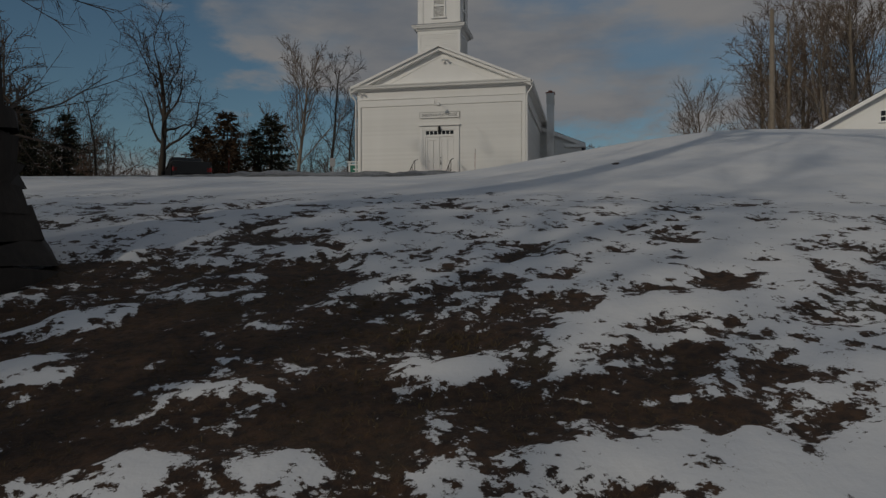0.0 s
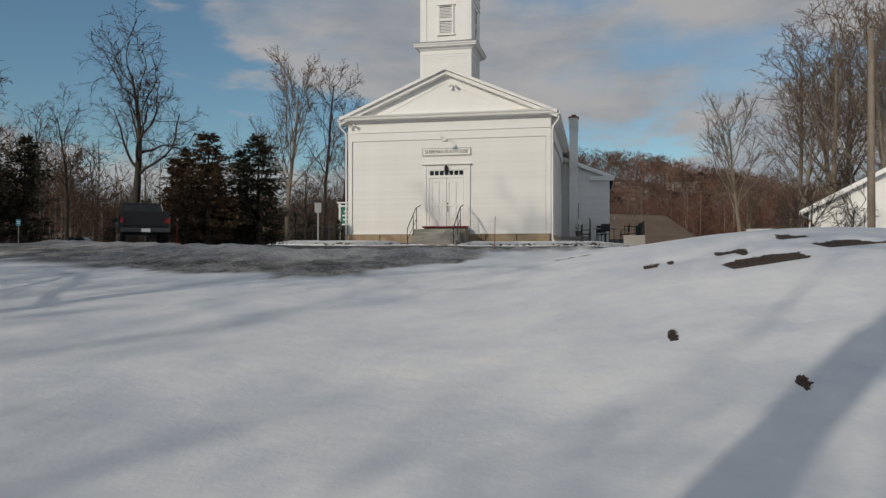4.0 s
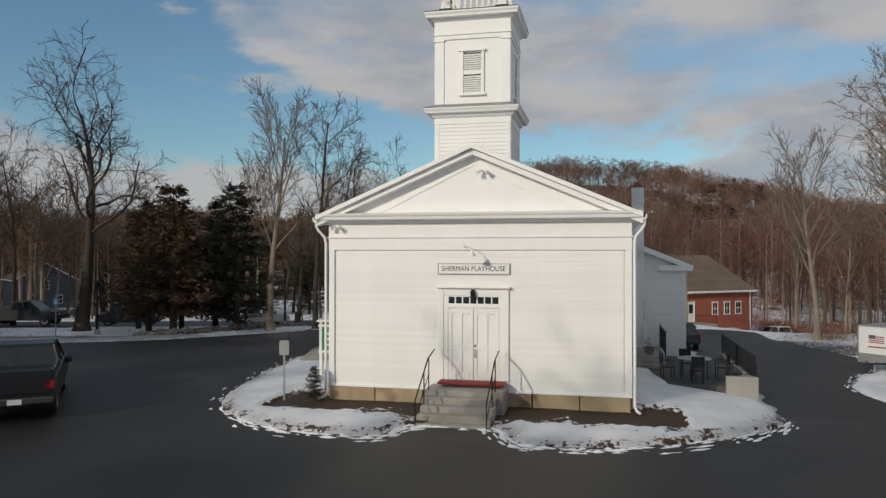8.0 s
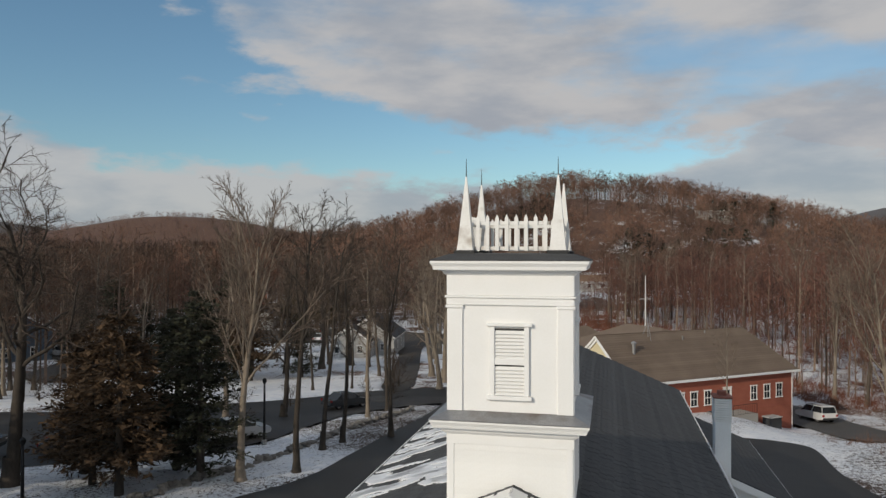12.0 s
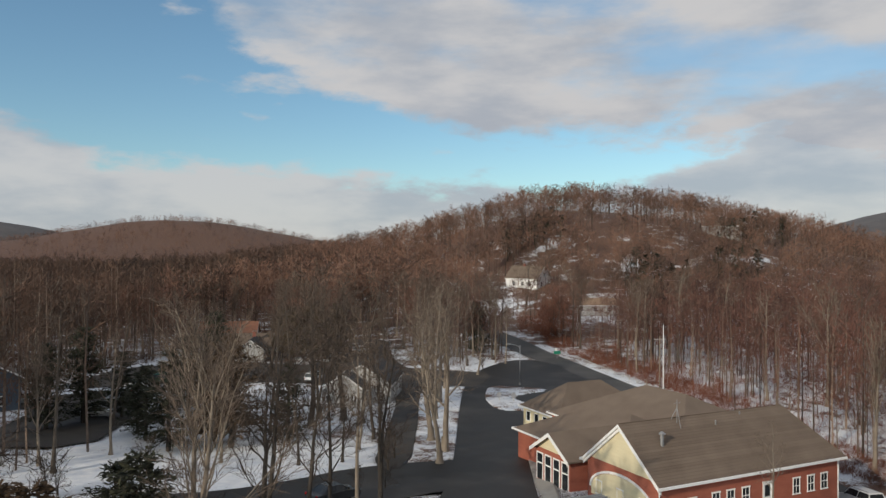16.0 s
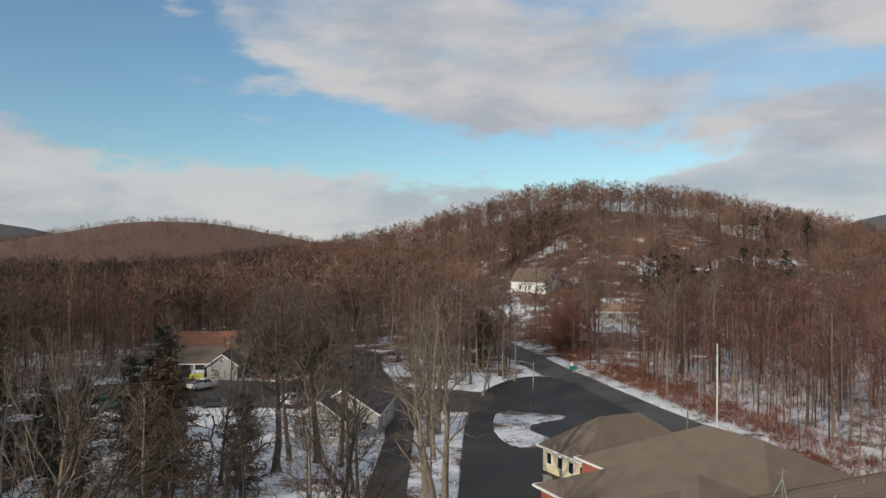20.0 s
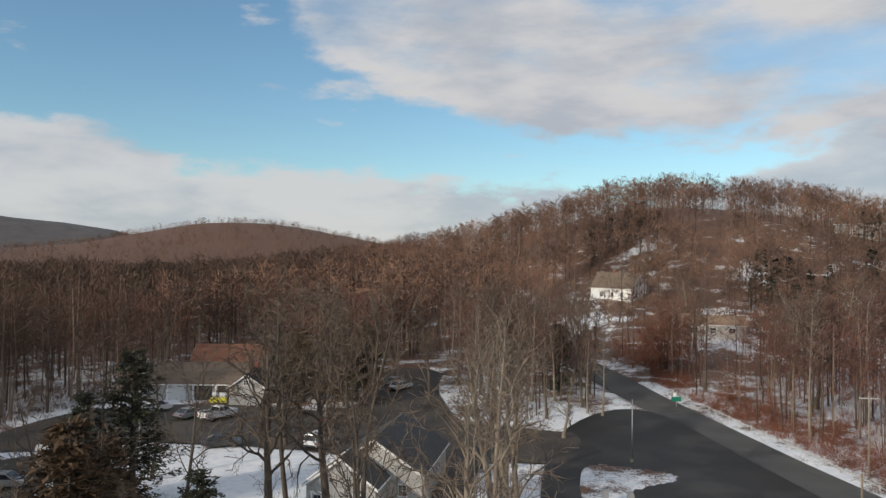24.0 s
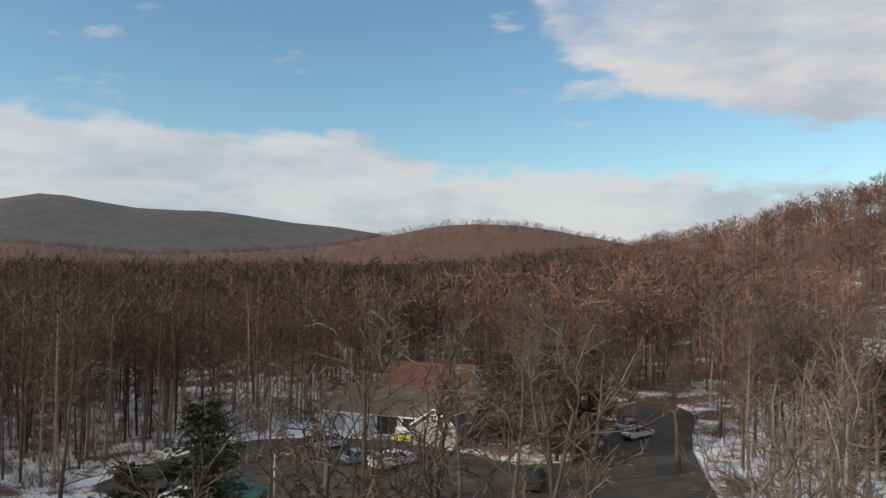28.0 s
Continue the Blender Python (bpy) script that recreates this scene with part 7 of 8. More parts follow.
def cabin(v, base, top, half, z0, z1, paint):
    """Glass house: base and top are (rear, front) x."""
    (b0, b1), (t0, t1) = base, top
    ht = half - 0.17
    part("cabin", Build().loft([[(b0, -half, z0), (b1, -half, z0), (b1, half, z0), (b0, half, z0)], [(t0, -ht, z1), (t1, -ht, z1), (t1, ht, z1), (t0, ht, z1)]]), M_GLASS, v, "dark glass")
    part("roof_panel", Build().loft([[(t0 - 0.03, -ht - 0.02, z1 - 0.05), (t1 + 0.05, -ht - 0.02, z1 - 0.05), (t1 + 0.05, ht + 0.02, z1 - 0.05), (t0 - 0.03, ht + 0.02, z1 - 0.05)], [(t0, -ht, z1 + 0.03), (t1, -ht, z1 + 0.03), (t1, ht, z1 + 0.03), (t0, ht, z1 + 0.03)]]), paint, v)
    for s in (-1, 1):
        for f in (0.0, 0.5, 1.0):
            xb, xt = b0 + (b1 - b0) * f, t0 + (t1 - t0) * f
            part("pillar", Build().tube([(xb, s * half, z0), (xt, s * (ht + 0.01), z1)], 0.035, 5), paint, v)


def lights(v, rear, front, half, z, zr):
    for s in (-1, 1):
        part("tail_light", rect(0, rear - 0.02, rear + 0.08, min(s * half * 0.72, s * half * 0.97), max(s * half * 0.72, s * half * 0.97), zr, zr + 0.22, 0.01), M_LENS_R, v)
        part("headlight", rect(0, front - 0.10, front + 0.015, min(s * half * 0.62, s * half * 0.93), max(s * half * 0.62, s * half * 0.93), z, z + 0.14, 0.02), M_STEEL, v)
        part("mirror", rect(0, front * 0.38 - 0.06, front * 0.38 + 0.06, min(s * half, s * (half + 0.2)), max(s * half, s * (half + 0.2)), 1.02, 1.2, 0.03), M_IRON, v)


def car(name, m, paint, label, kind="sedan"):
    v = thing(name, m, label, "pickup truck" if kind == "pickup" else "car", "parked vehicles")
    if kind == "pickup":
        half = 0.98
        part("body", shell([(-2.85, 0.52), (-1.95, 0.42), (1.5, 0.42), (2.7, 0.50), (2.85, 0.80), (2.8, 1.10), (1.45, 1.20), (1.1, 1.22), (-0.55, 1.22), (-0.6, 1.20), (-2.85, 1.18)], half), paint, v)
        part("bed_floor", rect(0, -2.75, -0.7, -0.82, 0.82, 1.181, 1.2), M_INK, v)
        for s in (-1, 1):
            part("bed_side", rect(0, -2.86, -0.62, min(s * 0.82, s * 0.95), max(s * 0.82, s * 0.95), 1.16, 1.38, 0.02), paint, v)
        part("tailgate", rect(0, -2.90, -2.80, -0.86, 0.86, 0.74, 1.38, 0.02), paint, v)
        part("rear_bumper", rect(0, -3.02, -2.84, -0.94, 0.94, 0.48, 0.66, 0.03), M_DARKPAINT, v, "dark painted bumper")
        part("plate_bar", rect(0, -3.035, -3.021, -0.18, 0.16, 0.50, 0.64), M_WHITEPAINT, v)
        cabin(v, (-0.62, 1.50), (-0.42, 0.75), 0.92, 1.2, 1.80, paint)
        lights(v, -2.88, 2.82, half, 0.85, 0.86)
        wheels(v, (-1.85, 1.85), half - 0.01, 0.41)
    else:
        half = 0.92
        tall = kind == "suv"
        belt = 1.05 if tall else 0.92
        part("body", shell([(-2.3, 0.40), (-1.8, 0.30), (1.8, 0.30), (2.25, 0.38), (2.33, 0.60), (2.2, 0.80), (1.2, belt), (-1.5 if not tall else -2.1, belt + 0.03), (-2.3, belt - (0.05 if not tall else 0.0))], half), paint, v)
        if tall:
            cabin(v, (-2.2, 1.25), (-2.0, 0.55), 0.86, belt - 0.02, 1.72, paint)
            part("roof_rack", Build().tube([(-1.8, -0.6, 1.80), (0.4, -0.6, 1.80)], 0.02, 6).tube([(-1.8, 0.6, 1.80), (0.4, 0.6, 1.80)], 0.02, 6), M_IRON, v)
        else:
            cabin(v, (-1.75, 1.15), (-1.0, 0.35), 0.84, belt - 0.02, 1.42, paint)
        part("bumper", rect(0, -2.36, -2.2, -0.85, 0.85, 0.36, 0.58, 0.04), M_DARKPAINT, v)
        lights(v, -2.3, 2.27, half, 0.62, 0.70)
        wheels(v, (-1.42, 1.42), half - 0.01, 0.34)
    return v


def park(x, y, turn):
    z = ground_at(x, y) + 0.022
    e = 1.3
    c, s = math.cos(radians(turn)), math.sin(radians(turn))
    pitch = math.degrees(math.atan2(ground_at(x + c * e, y + s * e) - ground_at(x - c * e, y - s * e), 2 * e))
    return pose(x, y, z, 0, -pitch, turn)


car("pickup_truck", park(-13.75, 39.2, 115), M_BLACKPAINT, "black pickup truck parked on the drive", "pickup")
for x, y, turn, paint, kind, label in (
        (-56.5, 181.5, 60, M_WHITEPAINT, "suv", "white car parked before the garage"), (-49.6, 178.2, 65, M_SILVER, "sedan", "silver car parked before the garage"),
        (-45.4, 178.0, 65, M_WHITEPAINT, "pickup", "white pickup truck parked before the garage"), (-27.3, 165.8, 78, M_WHITEPAINT, "suv", "white car with dark roof stripes in the car park"),
        (-29.2, 178.5, 100, M_DARKPAINT, "suv", "dark car parked beside snow"), (-58, 183, 60, M_REDPAINT, "sedan", "red car parked before the garage"),
        (-56, 158.5, 20, M_WHITEPAINT, "sedan", "white car parked among trees"), (-51.5, 151.5, 20, M_WHITEPAINT, "sedan", "white car parked among trees near the lot"), 
        (-65.2, 142.6, 10, M_WHITEPAINT, "suv", "white car parked beside the blue house"), (-38.5, 163.6, 20, M_DARKPAINT, "sedan", "dark car parked beside the snowy lawn"), (-53.0, 162.5, 20, M_GREENPAINT, "suv", "green car parked among trees"), (-50.7, 133.8, 15, M_WHITEPAINT, "sedan", "pale car in the side car park"), (-52.5, 145, 15, M_SILVER, "sedan", "silver car in the side car park"),
        (-25.5, 72.6, 12, M_DARKPAINT, "sedan", "dark car on the side street"), (-17.3, 79.0, 40, M_SILVER, "sedan", "grey car on the side street"), (-33.0, 71.5, 5, M_DARKPAINT, "pickup", "dark pickup on the side street"), (-12.0, 96.5, 45, M_DARKPAINT, "sedan", "dark car waiting on the side street"), (37.4, 105.6, 100, M_WHITEPAINT, "suv", "white car on the main road"),
        (12.4, 60.5, 80, M_DARKPAINT, "sedan", "dark car parked behind the side wing"), (-23.8, 203, 60, M_WHITEPAINT, "sedan", "snowy white car at the lot's edge"), (-25.4, 206.5, 60, M_SILVER, "sedan", "silver car at the lot's edge")):
    car("parked_car" if kind != "pickup" else "pickup_truck", park(x, y, turn), paint, label, kind)


# ---- the town hall ----
def make_town_hall():
    m = pose(13.85, 90.54, 0, 0, 0, 27)
    th = thing("town_hall", m, "red brick town hall with pale yellow gables and broad brown roof", "building")
    L, D, E, R = 20.7, 8.7, 0.8, 4.28
    part("brick_wall", rect(0, 0, L, 0, D, -6.2, E), M_BRICK, th)
    part("stone_base", rect(0, -0.04, L + 0.04, -0.04, D, -6.2, -2.95), M_BRICK, th)
    part("gable_wall", Build().prism([(0.0, E), (D, E), (D / 2, R)], -0.02, 0.3, "x"), M_YELLOW, th, "pale yellow boarded gable")
    # arched yellow panel with three windows on the gable end
    arch = [(0.55, -2.3), (8.15, -2.3), (8.15, -1.7)] + [(4.35 + 3.8 * math.cos(a), -1.7 + 1.75 * math.sin(a)) for a in np.linspace(0.12, math.pi - 0.12, 14)] + [(0.55, -1.7)]
    pn = part("arched_panel", Build().prism(arch, -0.05, 0.02, "x"), M_YELLOW, th, "pale yellow arched panel")
    rim = Build()
    for a0, a1 in zip(np.linspace(0, math.pi, 17)[:-1], np.linspace(0, math.pi, 17)[1:]):
        rim.prism([(4.35 + r * math.cos(a), -1.7 + (r - 2.05) * math.sin(a)) for r, a in ((3.85, a0), (4.05, a0), (4.05, a1), (3.85, a1))], -0.08, 0.02, "x")
    part("arch_moulding", rim, M_TRIM, pn)

    def win(wall, a, z, w, hh, door=False):
        add_window(th, wall, a, z, w, hh, L, D, M_TRIM, door)
    for a in (1.6, 4.35, 7.1):
        win("left", a, -2.1, 0.7, 1.1)
    for a in (6.0, 7.6, 9.3, 15.3, 17.1, 18.8):
        win("front", a, -2.05, 0.75, 1.3)
    win("front", 3.4, -2.9, 0.9, 2.05, True)
    win("front", 11.8, -2.75, 0.95, 2.1, True)
    for k, a in enumerate((2.5, 6.2)):
        win("right", a, -2.05, 0.8, 1.3)
    o = 0.45
    k = (R - E) / (D / 2)
    ridge_end = L - 2.0
    # four roof planes: front and back slopes, hip at the far end
    for s in (0, 1):
        ye = -o if s == 0 else D + o
        pl = [(-0.3, ye, E - k * o), (L + o, ye, E - k * o), (ridge_end, D / 2, R), (-0.3, D / 2, R)]
        b = Build().add(pl + [(x, y, z + 0.14) for x, y, z in pl], [(0, 1, 2, 3), (4, 7, 6, 5), (0, 4, 5, 1), (1, 5, 6, 2), (2, 6, 7, 3), (3, 7, 4, 0)])
        rf = part("roof", b, M_BROWNROOF, th)
        for j in range(22):
            f = j / 22
            x0, x1 = -0.3, (L + o) + (ridge_end - L - o) * f
            y, z = ye + (D / 2 - ye) * f, E - k * o + 0.145 + (R - E + k * o) * f
            y2, z2 = ye + (D / 2 - ye) * (f + 0.055), E - k * o + 0.142 + (R - E + k * o) * (f + 0.055)
            part("shingle_course", Build().add([(x0, y, z + 0.02), (x1, y, z + 0.02), (x1 - 0.2, y2, z2), (x0, y2, z2), (x0, y, z), (x1, y, z)], [(0, 1, 2, 3), (0, 4, 5, 1), (0, 3, 4), (1, 5, 2)]), M_BROWNROOF, rf)
        part("gutter", rect(0, -0.5, L + o, min(ye, ye + (-0.14 if s == 0 else 0.14)), max(ye, ye + (-0.14 if s == 0 else 0.14)), E - k * o - 0.1, E - k * o + 0.12, 0.02), M_TRIM, th)
        part("soffit", rect(0, 0, L + o, min(ye, 0 if s == 0 else D), max(ye, 0 if s == 0 else D), E - k * o - 0.12, E - k * o - 0.06), M_TRIM, th)
        # raking white boards of the gable end, in two steps
        for nm, x0, x1, z0, z1 in (("gable_fascia", -0.20, -0.05, -0.42, -0.10), ("gable_cornice", -0.36, -0.205, -0.16, 0.10)):
            part(nm, Build().prism([(ye, E - k * o + z0), (D / 2, R + z0), (D / 2, R + z1), (ye, E - k * o + z1)], x0, x1, "x"), M_TRIM, th)
    hp = [(L + o, -o, E - k * o), (L + o, D + o, E - k * o), (ridge_end, D / 2, R)]
    part("hip_roof", Build().add(hp + [(x, y, z + 0.14) for x, y, z in hp], [(0, 1, 2), (3, 5, 4), (0, 3, 4, 1), (1, 4, 5, 2), (2, 5, 3, 0)]), M_BROWNROOF, th)
    part("hip_gutter", rect(0, L + o, L + o + 0.14, -o, D + o, E - k * o - 0.1, E - k * o + 0.12, 0.02), M_TRIM, th)
    for x, y in ((0.1, -0.06), (L - 0.1, -0.06)):
        part("downpipe", Build().tube([(x, y - 0.3, E - 0.25), (x, y, E - 0.6), (x, y, -5.8 if x > 5 else -3.0)], 0.055, 8), M_TRIM, th)
    # roof fittings
    vx, vy = 2.6, 2.4
    vz = E + k * vy
    vt = part("roof_vent", Build().tube([(vx, vy, vz - 0.2), (vx, vy, vz + 1.0)], 0.16, 10), M_STEEL, th, "galvanised roof vent")
    part("vent_cap", Build().tube([(vx, vy, vz + 1.0), (vx, vy, vz + 1.08), (vx, vy, vz + 1.25)], [0.28, 0.28, 0.05], 10), M_STEEL, vt)
    ax, ay = 5.6, 3.9
    mast = part("antenna_mast", Build().tube([(ax, ay, R - 0.4), (ax, ay, R + 1.7)], [0.035, 0.03], 8), M_STEEL, th, "short steel antenna on a tripod")
    for a in (0.3, 2.4, 4.5):
        part("tripod_leg", Build().tube([(ax + 0.6 * math.cos(a), ay + 0.6 * math.sin(a), R - 0.55 if a != 2.4 else R - 0.2), (ax, ay, R + 1.1)], 0.022, 6), M_STEEL, mast)
    part("crossbar", Build().tube([(ax - 0.35, ay, R + 1.45), (ax + 0.35, ay, R + 1.45)], 0.02, 6), M_STEEL, mast)
    for x, y, hh in ((9.5, 3.4, 0.5), (13, 4, 0.35)):
        part("vent_pipe", Build().tube([(x, y, E + k * y), (x, y, E + k * y + hh)], 0.06, 8), M_STEEL, th)
    # connecting block and rear wing, with hipped roofs
    def hip_block(x0, x1, y0, y1, z0, eave, top, walls, label):
        w = part("wing_wall", rect(0, x0, x1, y0, y1, z0, eave), walls, th, label)
        oo = 0.45
        q = [(x0 - oo, y0 - oo, eave - 0.1), (x1 + oo, y0 - oo, eave - 0.1), (x1 + oo, y1 + oo, eave - 0.1), (x0 - oo, y1 + oo, eave - 0.1)]
        if x1 - x0 < y1 - y0:
            hw = (x1 - x0) / 2
            r0, r1 = ((x0 + x1) / 2, y0 + hw, top), ((x0 + x1) / 2, y1 - hw, top)
            fs = [(0, 1, 4), (1, 2, 5, 4), (2, 3, 5), (3, 0, 4, 5)]
        else:
            hw = (y1 - y0) / 2
            r0, r1 = (x0 + hw, (y0 + y1) / 2, top), (x1 - hw, (y0 + y1) / 2, top)
            fs = [(0, 1, 5, 4), (1, 2, 5), (2, 3, 4, 5), (3, 0, 4)]
        part("wing_roof", Build().add(q + [r0, r1], fs + [(3, 2, 1, 0)]), M_BROWNROOF, th)
        part("wing_eave", Build().box(x0 - oo - 0.1, x1 + oo + 0.1, y0 - oo - 0.1, y0 - oo, eave - 0.24, eave - 0.05).box(x0 - oo - 0.1, x1 + oo + 0.1, y1 + oo, y1 + oo + 0.1, eave - 0.24, eave - 0.05)
             .box(x0 - oo - 0.1, x0 - oo, y0 - oo, y1 + oo, eave - 0.24, eave - 0.05).box(x1 + oo, x1 + oo + 0.1, y0 - oo, y1 + oo, eave - 0.24, eave - 0.05), M_TRIM, th)
    hip_block(3.0, 15.5, D - 1.0, 25, -5.5, -0.5, 2.5, M_BRICK, "red brick middle block")
    hip_block(11.5, 27.0, D + 0.5, 31, -5.5, -0.7, 3.2, M_BRICK, "red brick rear block")
    hip_block(12.6, 26, 31.0, 39.2, -6.5, -1.5, 1.8, M_YELLOW, "pale yellow rear wing")
    for yv in (32.3, 34.2, 36.1, 38.0):
        fr = part("window", Build().box(-0.5, 0.5, -0.06, 0.05, 0, 0.1).box(-0.5, -0.4, -0.06, 0.05, 0.1, 1.2).box(0.4, 0.5, -0.06, 0.05, 0.1, 1.2).box(-0.5, 0.5, -0.06, 0.05, 1.2, 1.3), M_TRIM, th)
        fr.matrix_basis = pose(12.6, yv, -3.4, 0, 0, -90)
        part("pane", rect(0, -0.4, 0.4, -0.02, 0.02, 0.1, 1.2), M_GLASS, fr)
    # entrance porch: gabled, facing the drive
    y0, y1, e2, r2, xf = 11.05, 16.55, -0.15, 1.5, -0.5
    part("porch_wall", rect(0, xf + 0.3, 3.7, y0, y1, -5.2, e2), M_BRICK, th)
    part("porch_gable", Build().prism([(y0, e2), (y1, e2), ((y0 + y1) / 2, r2)], xf + 0.25, 3.8, "x"), M_YELLOW, th, "pale yellow porch gable")
    for s in (-1, 1):
        ym, ye = (y0 + y1) / 2, (y0 + y1) / 2 + s * ((y1 - y0) / 2 + 0.4)
        ze = e2 - 0.3
        part("porch_roof", Build().prism([(ym, r2 + 0.02), (ye, ze), (ye, ze + 0.14), (ym, r2 + 0.18)], xf - 0.2, 9.0, "x"), M_BROWNROOF, th)
        part("porch_cornice", Build().prism([(ym, r2 - 0.22), (ye, ze - 0.22), (ye, ze + 0.13), (ym, r2 + 0.16)], xf - 0.26, xf - 0.205, "x"), M_TRIM, th)
    for k2 in range(4):
        yy = y0 + 0.7 + k2 * 1.37
        fr = part("porch_window", Build().box(yy - 0.55, yy - 0.45, -0.06, 0.05, -3.2, -0.75).box(yy + 0.45, yy + 0.55, -0.06, 0.05, -3.2, -0.75).box(yy - 0.55, yy + 0.55, -0.06, 0.05, -0.75, -0.62).box(yy - 0.55, yy + 0.55, -0.06, 0.05, -1.7, -1.58), M_TRIM, th)
        fr.matrix_basis = pose(xf + 0.3, 0, 0, 0, 0, 90) @ Matrix.Diagonal((1, -1, 1, 1))
        part("pane", rect(0, yy - 0.45, yy + 0.45, -0.02, 0.01, -3.2, -0.75), M_GLASS, fr)
    # board fence, ramp rails and bins at the near corner
    yd = thing("yard_fence", m @ pose(0, 0, 0), "grey board fence round the town hall's yard", "fence")
    board = rect(0, -0.09, 0.09, -0.015, 0.015, -4.6, -1.5).mesh("board", M_GREY)
    for k2 in range(14):
        part("board", board, M_GREY, yd).location = (0.6 + k2 * 0.2, -2.4, 0.2)
    part("fence_rail", rect(0, 0.5, 3.4, -2.38, -2.3, -2.0, -1.9), M_GREY, yd)
    rp = thing("entrance_ramp", m @ pose(0, 0, 0), "concrete ramp with thin rails at the side door", "ramp")
    part("ramp", rect(0, 10.2, 13.4, -2.2, -0.06, -4.8, -2.8, 0.02), M_PAVE, rp)
    railing(rp, [(10.3, -2.15, -2.8), (13.3, -2.15, -2.8)], 0.95, 0.3)
    dm = thing("bin_store", m @ pose(15.2, -1.6, -4.9), "dark waste bins beside the brick wall", "bin")
    part("bin", rect(0, 0, 1.5, -0.5, 0.5, 0, 1.4, 0.05), M_DARKPAINT, dm)
    part("lid", rect(0, -0.05, 1.55, -0.55, 0.55, 1.402, 1.5, 0.03), M_GREY, dm)
    ac = thing("air_unit", m @ pose(8.2, -1.3, -3.4), "grey air-conditioning unit by the wall", "air conditioner")
    part("case", rect(0, 0, 0.9, -0.4, 0.4, 0, 1.0, 0.03), M_STEEL, ac)
    part("grille", Build().tube([(0.45, 0, 1.001), (0.45, 0, 1.03)], 0.34, 14), M_IRON, ac)


make_town_hall()
pavement("hall_walk", [(5.6, 94), (7.6, 93.5), (8.2, 128), (6.6, 130)], M_PAVE, "pale concrete walk in front of the town hall", 0.08)
pergola = thing("snowy_pergola", pose(7.0, 86.2, ground_at(7, 86.2) - 0.3, 0, 0, 24), "low timber pergola with snow on its slats", "pergola")
for x in (0, 3.6):
    for y in (0, 2.6):
        part("post", rect(0, x - 0.08, x + 0.08, y - 0.08, y + 0.08, -0.3, 2.3, 0.01), M_GREY, pergola)
for k in range(9):
    sl = part("slat", rect(0, -0.4, 4.0, k * 0.36 - 0.2, k * 0.36 - 0.1, 2.32, 2.44), M_GREY, pergola)
for y in (0, 2.6):
    part("beam", rect(0, -0.3, 3.9, y - 0.05, y + 0.05, 2.16, 2.3), M_GREY, pergola)

# ---- barn, garage and houses among the trees ----
barn = gable_house("barn", pose(-20.6, 145.8, -4.6, 0, 0, -4), "grey weathered barn with a wide dark roof", 9.0, 12, 3.1, 2.9, M_GREY, M_SHINGLE, over=0.3, category="barn",
                   windows=[("front", 7.2, 1.0, 0.7, 1.0), ("right", 4, 1.0, 0.8, 1.1), ("right", 8, 1.0, 0.8, 1.1)])
wing = gable_house("barn_wing", pose(-21.4, 141.9, -4.6, 0, 0, -4), "lower grey boarded barn wing with thin snow on its roof", 6.3, 3.85, 2.9, 2.3, M_GREY, M_SHINGLE, over=0.3, category="barn",
                   windows=[("front", 4.7, 1.0, 0.8, 1.1)], doors=[("front", 1.0, 0.0, 1.0, 2.1)])
for k in range(15):
    ob = part("batten", rect(0, -0.03, 0.03, -0.03, 0.0, -0.5, 2.95) if k == 0 else ob.data, M_GREY, wing)
    ob.location = (0.2 + k * 0.42, 0, 0)
for a, b, c in ((0.1, 0.55, 1.2), (0.75, 1.1, 2.6), (1.3, 1.9, 1.9), (2.2, 2.8, 2.9)):
    part("roof_snow", Build().prism([(0.05, 2.95 + 0.14), (c, 2.95 + 0.14 + c * 0.73), (c, 3.06 + 0.14 + c * 0.73), (-0.1, 3.0 + 0.14)], a, b), M_SNOW, wing)
gar = gable_house("garage", pose(-42.6, 192.2, -4.8, 0, 0, 97), "low brown-roofed garage with open vehicle bays", 12.5, 20, 2.7, 2.4, M_GREY, M_BROWNROOF, over=0.5, category="garage",
                  windows=[("front", 3.0, 0.9, 0.9, 1.1)])
for k, a in enumerate((7.4, 11.0, 15.2)):
    # flat black panels put the shade inside the open bays into colour
    dr = part("vehicle_bay", rect(0, -0.012, 0.05, a - 1.4, a + 1.4, 0.0, 2.35), M_INK if k != 2 else M_WHITEPAINT, gar, "black panel for the shaded open bay" if k != 2 else "white garage door")
    part("bay_post", rect(0, -0.06, 0.05, a + 1.4, a + 1.75, 0.0, 2.6), M_TRIM, gar)
gable_house("garage_gable", pose(-47.8, 187.4, -4.8, 0, 0, 8), "pale grey boarded gable end of the garage", 5.4, 8, 2.9, 1.9, M_GREY, M_SHINGLE, over=0.35, category="garage", windows=[("front", 2.6, 3.2, 0.7, 0.7)], chimney=(2.6, 7.0, 6.0))
gable_house("red_roofed_building", pose(-49.3, 206.5, -4.9, 0, 0, 99), "building with a red-brown roof behind the garage", 9, 13, 3.9, 2.8, M_GREY, mat("red_brown_shingle", (0.20, 0.085, 0.05), (0.30, 0.14, 0.085), rough=0.9, scale=0.6, fine=14, rand=0.2), over=0.4, category="building", windows=[("left", 3, 1.2, 0.9, 1.2), ("left", 8, 1.2, 0.9, 1.2)])
ym = thing("yellow_loader", pose(-50.0, 188.4, ground_at(-50.0, 188.4) + 0.02, 0, 0, 8), "yellow plough blade with a white truck body in the bay", "plough")
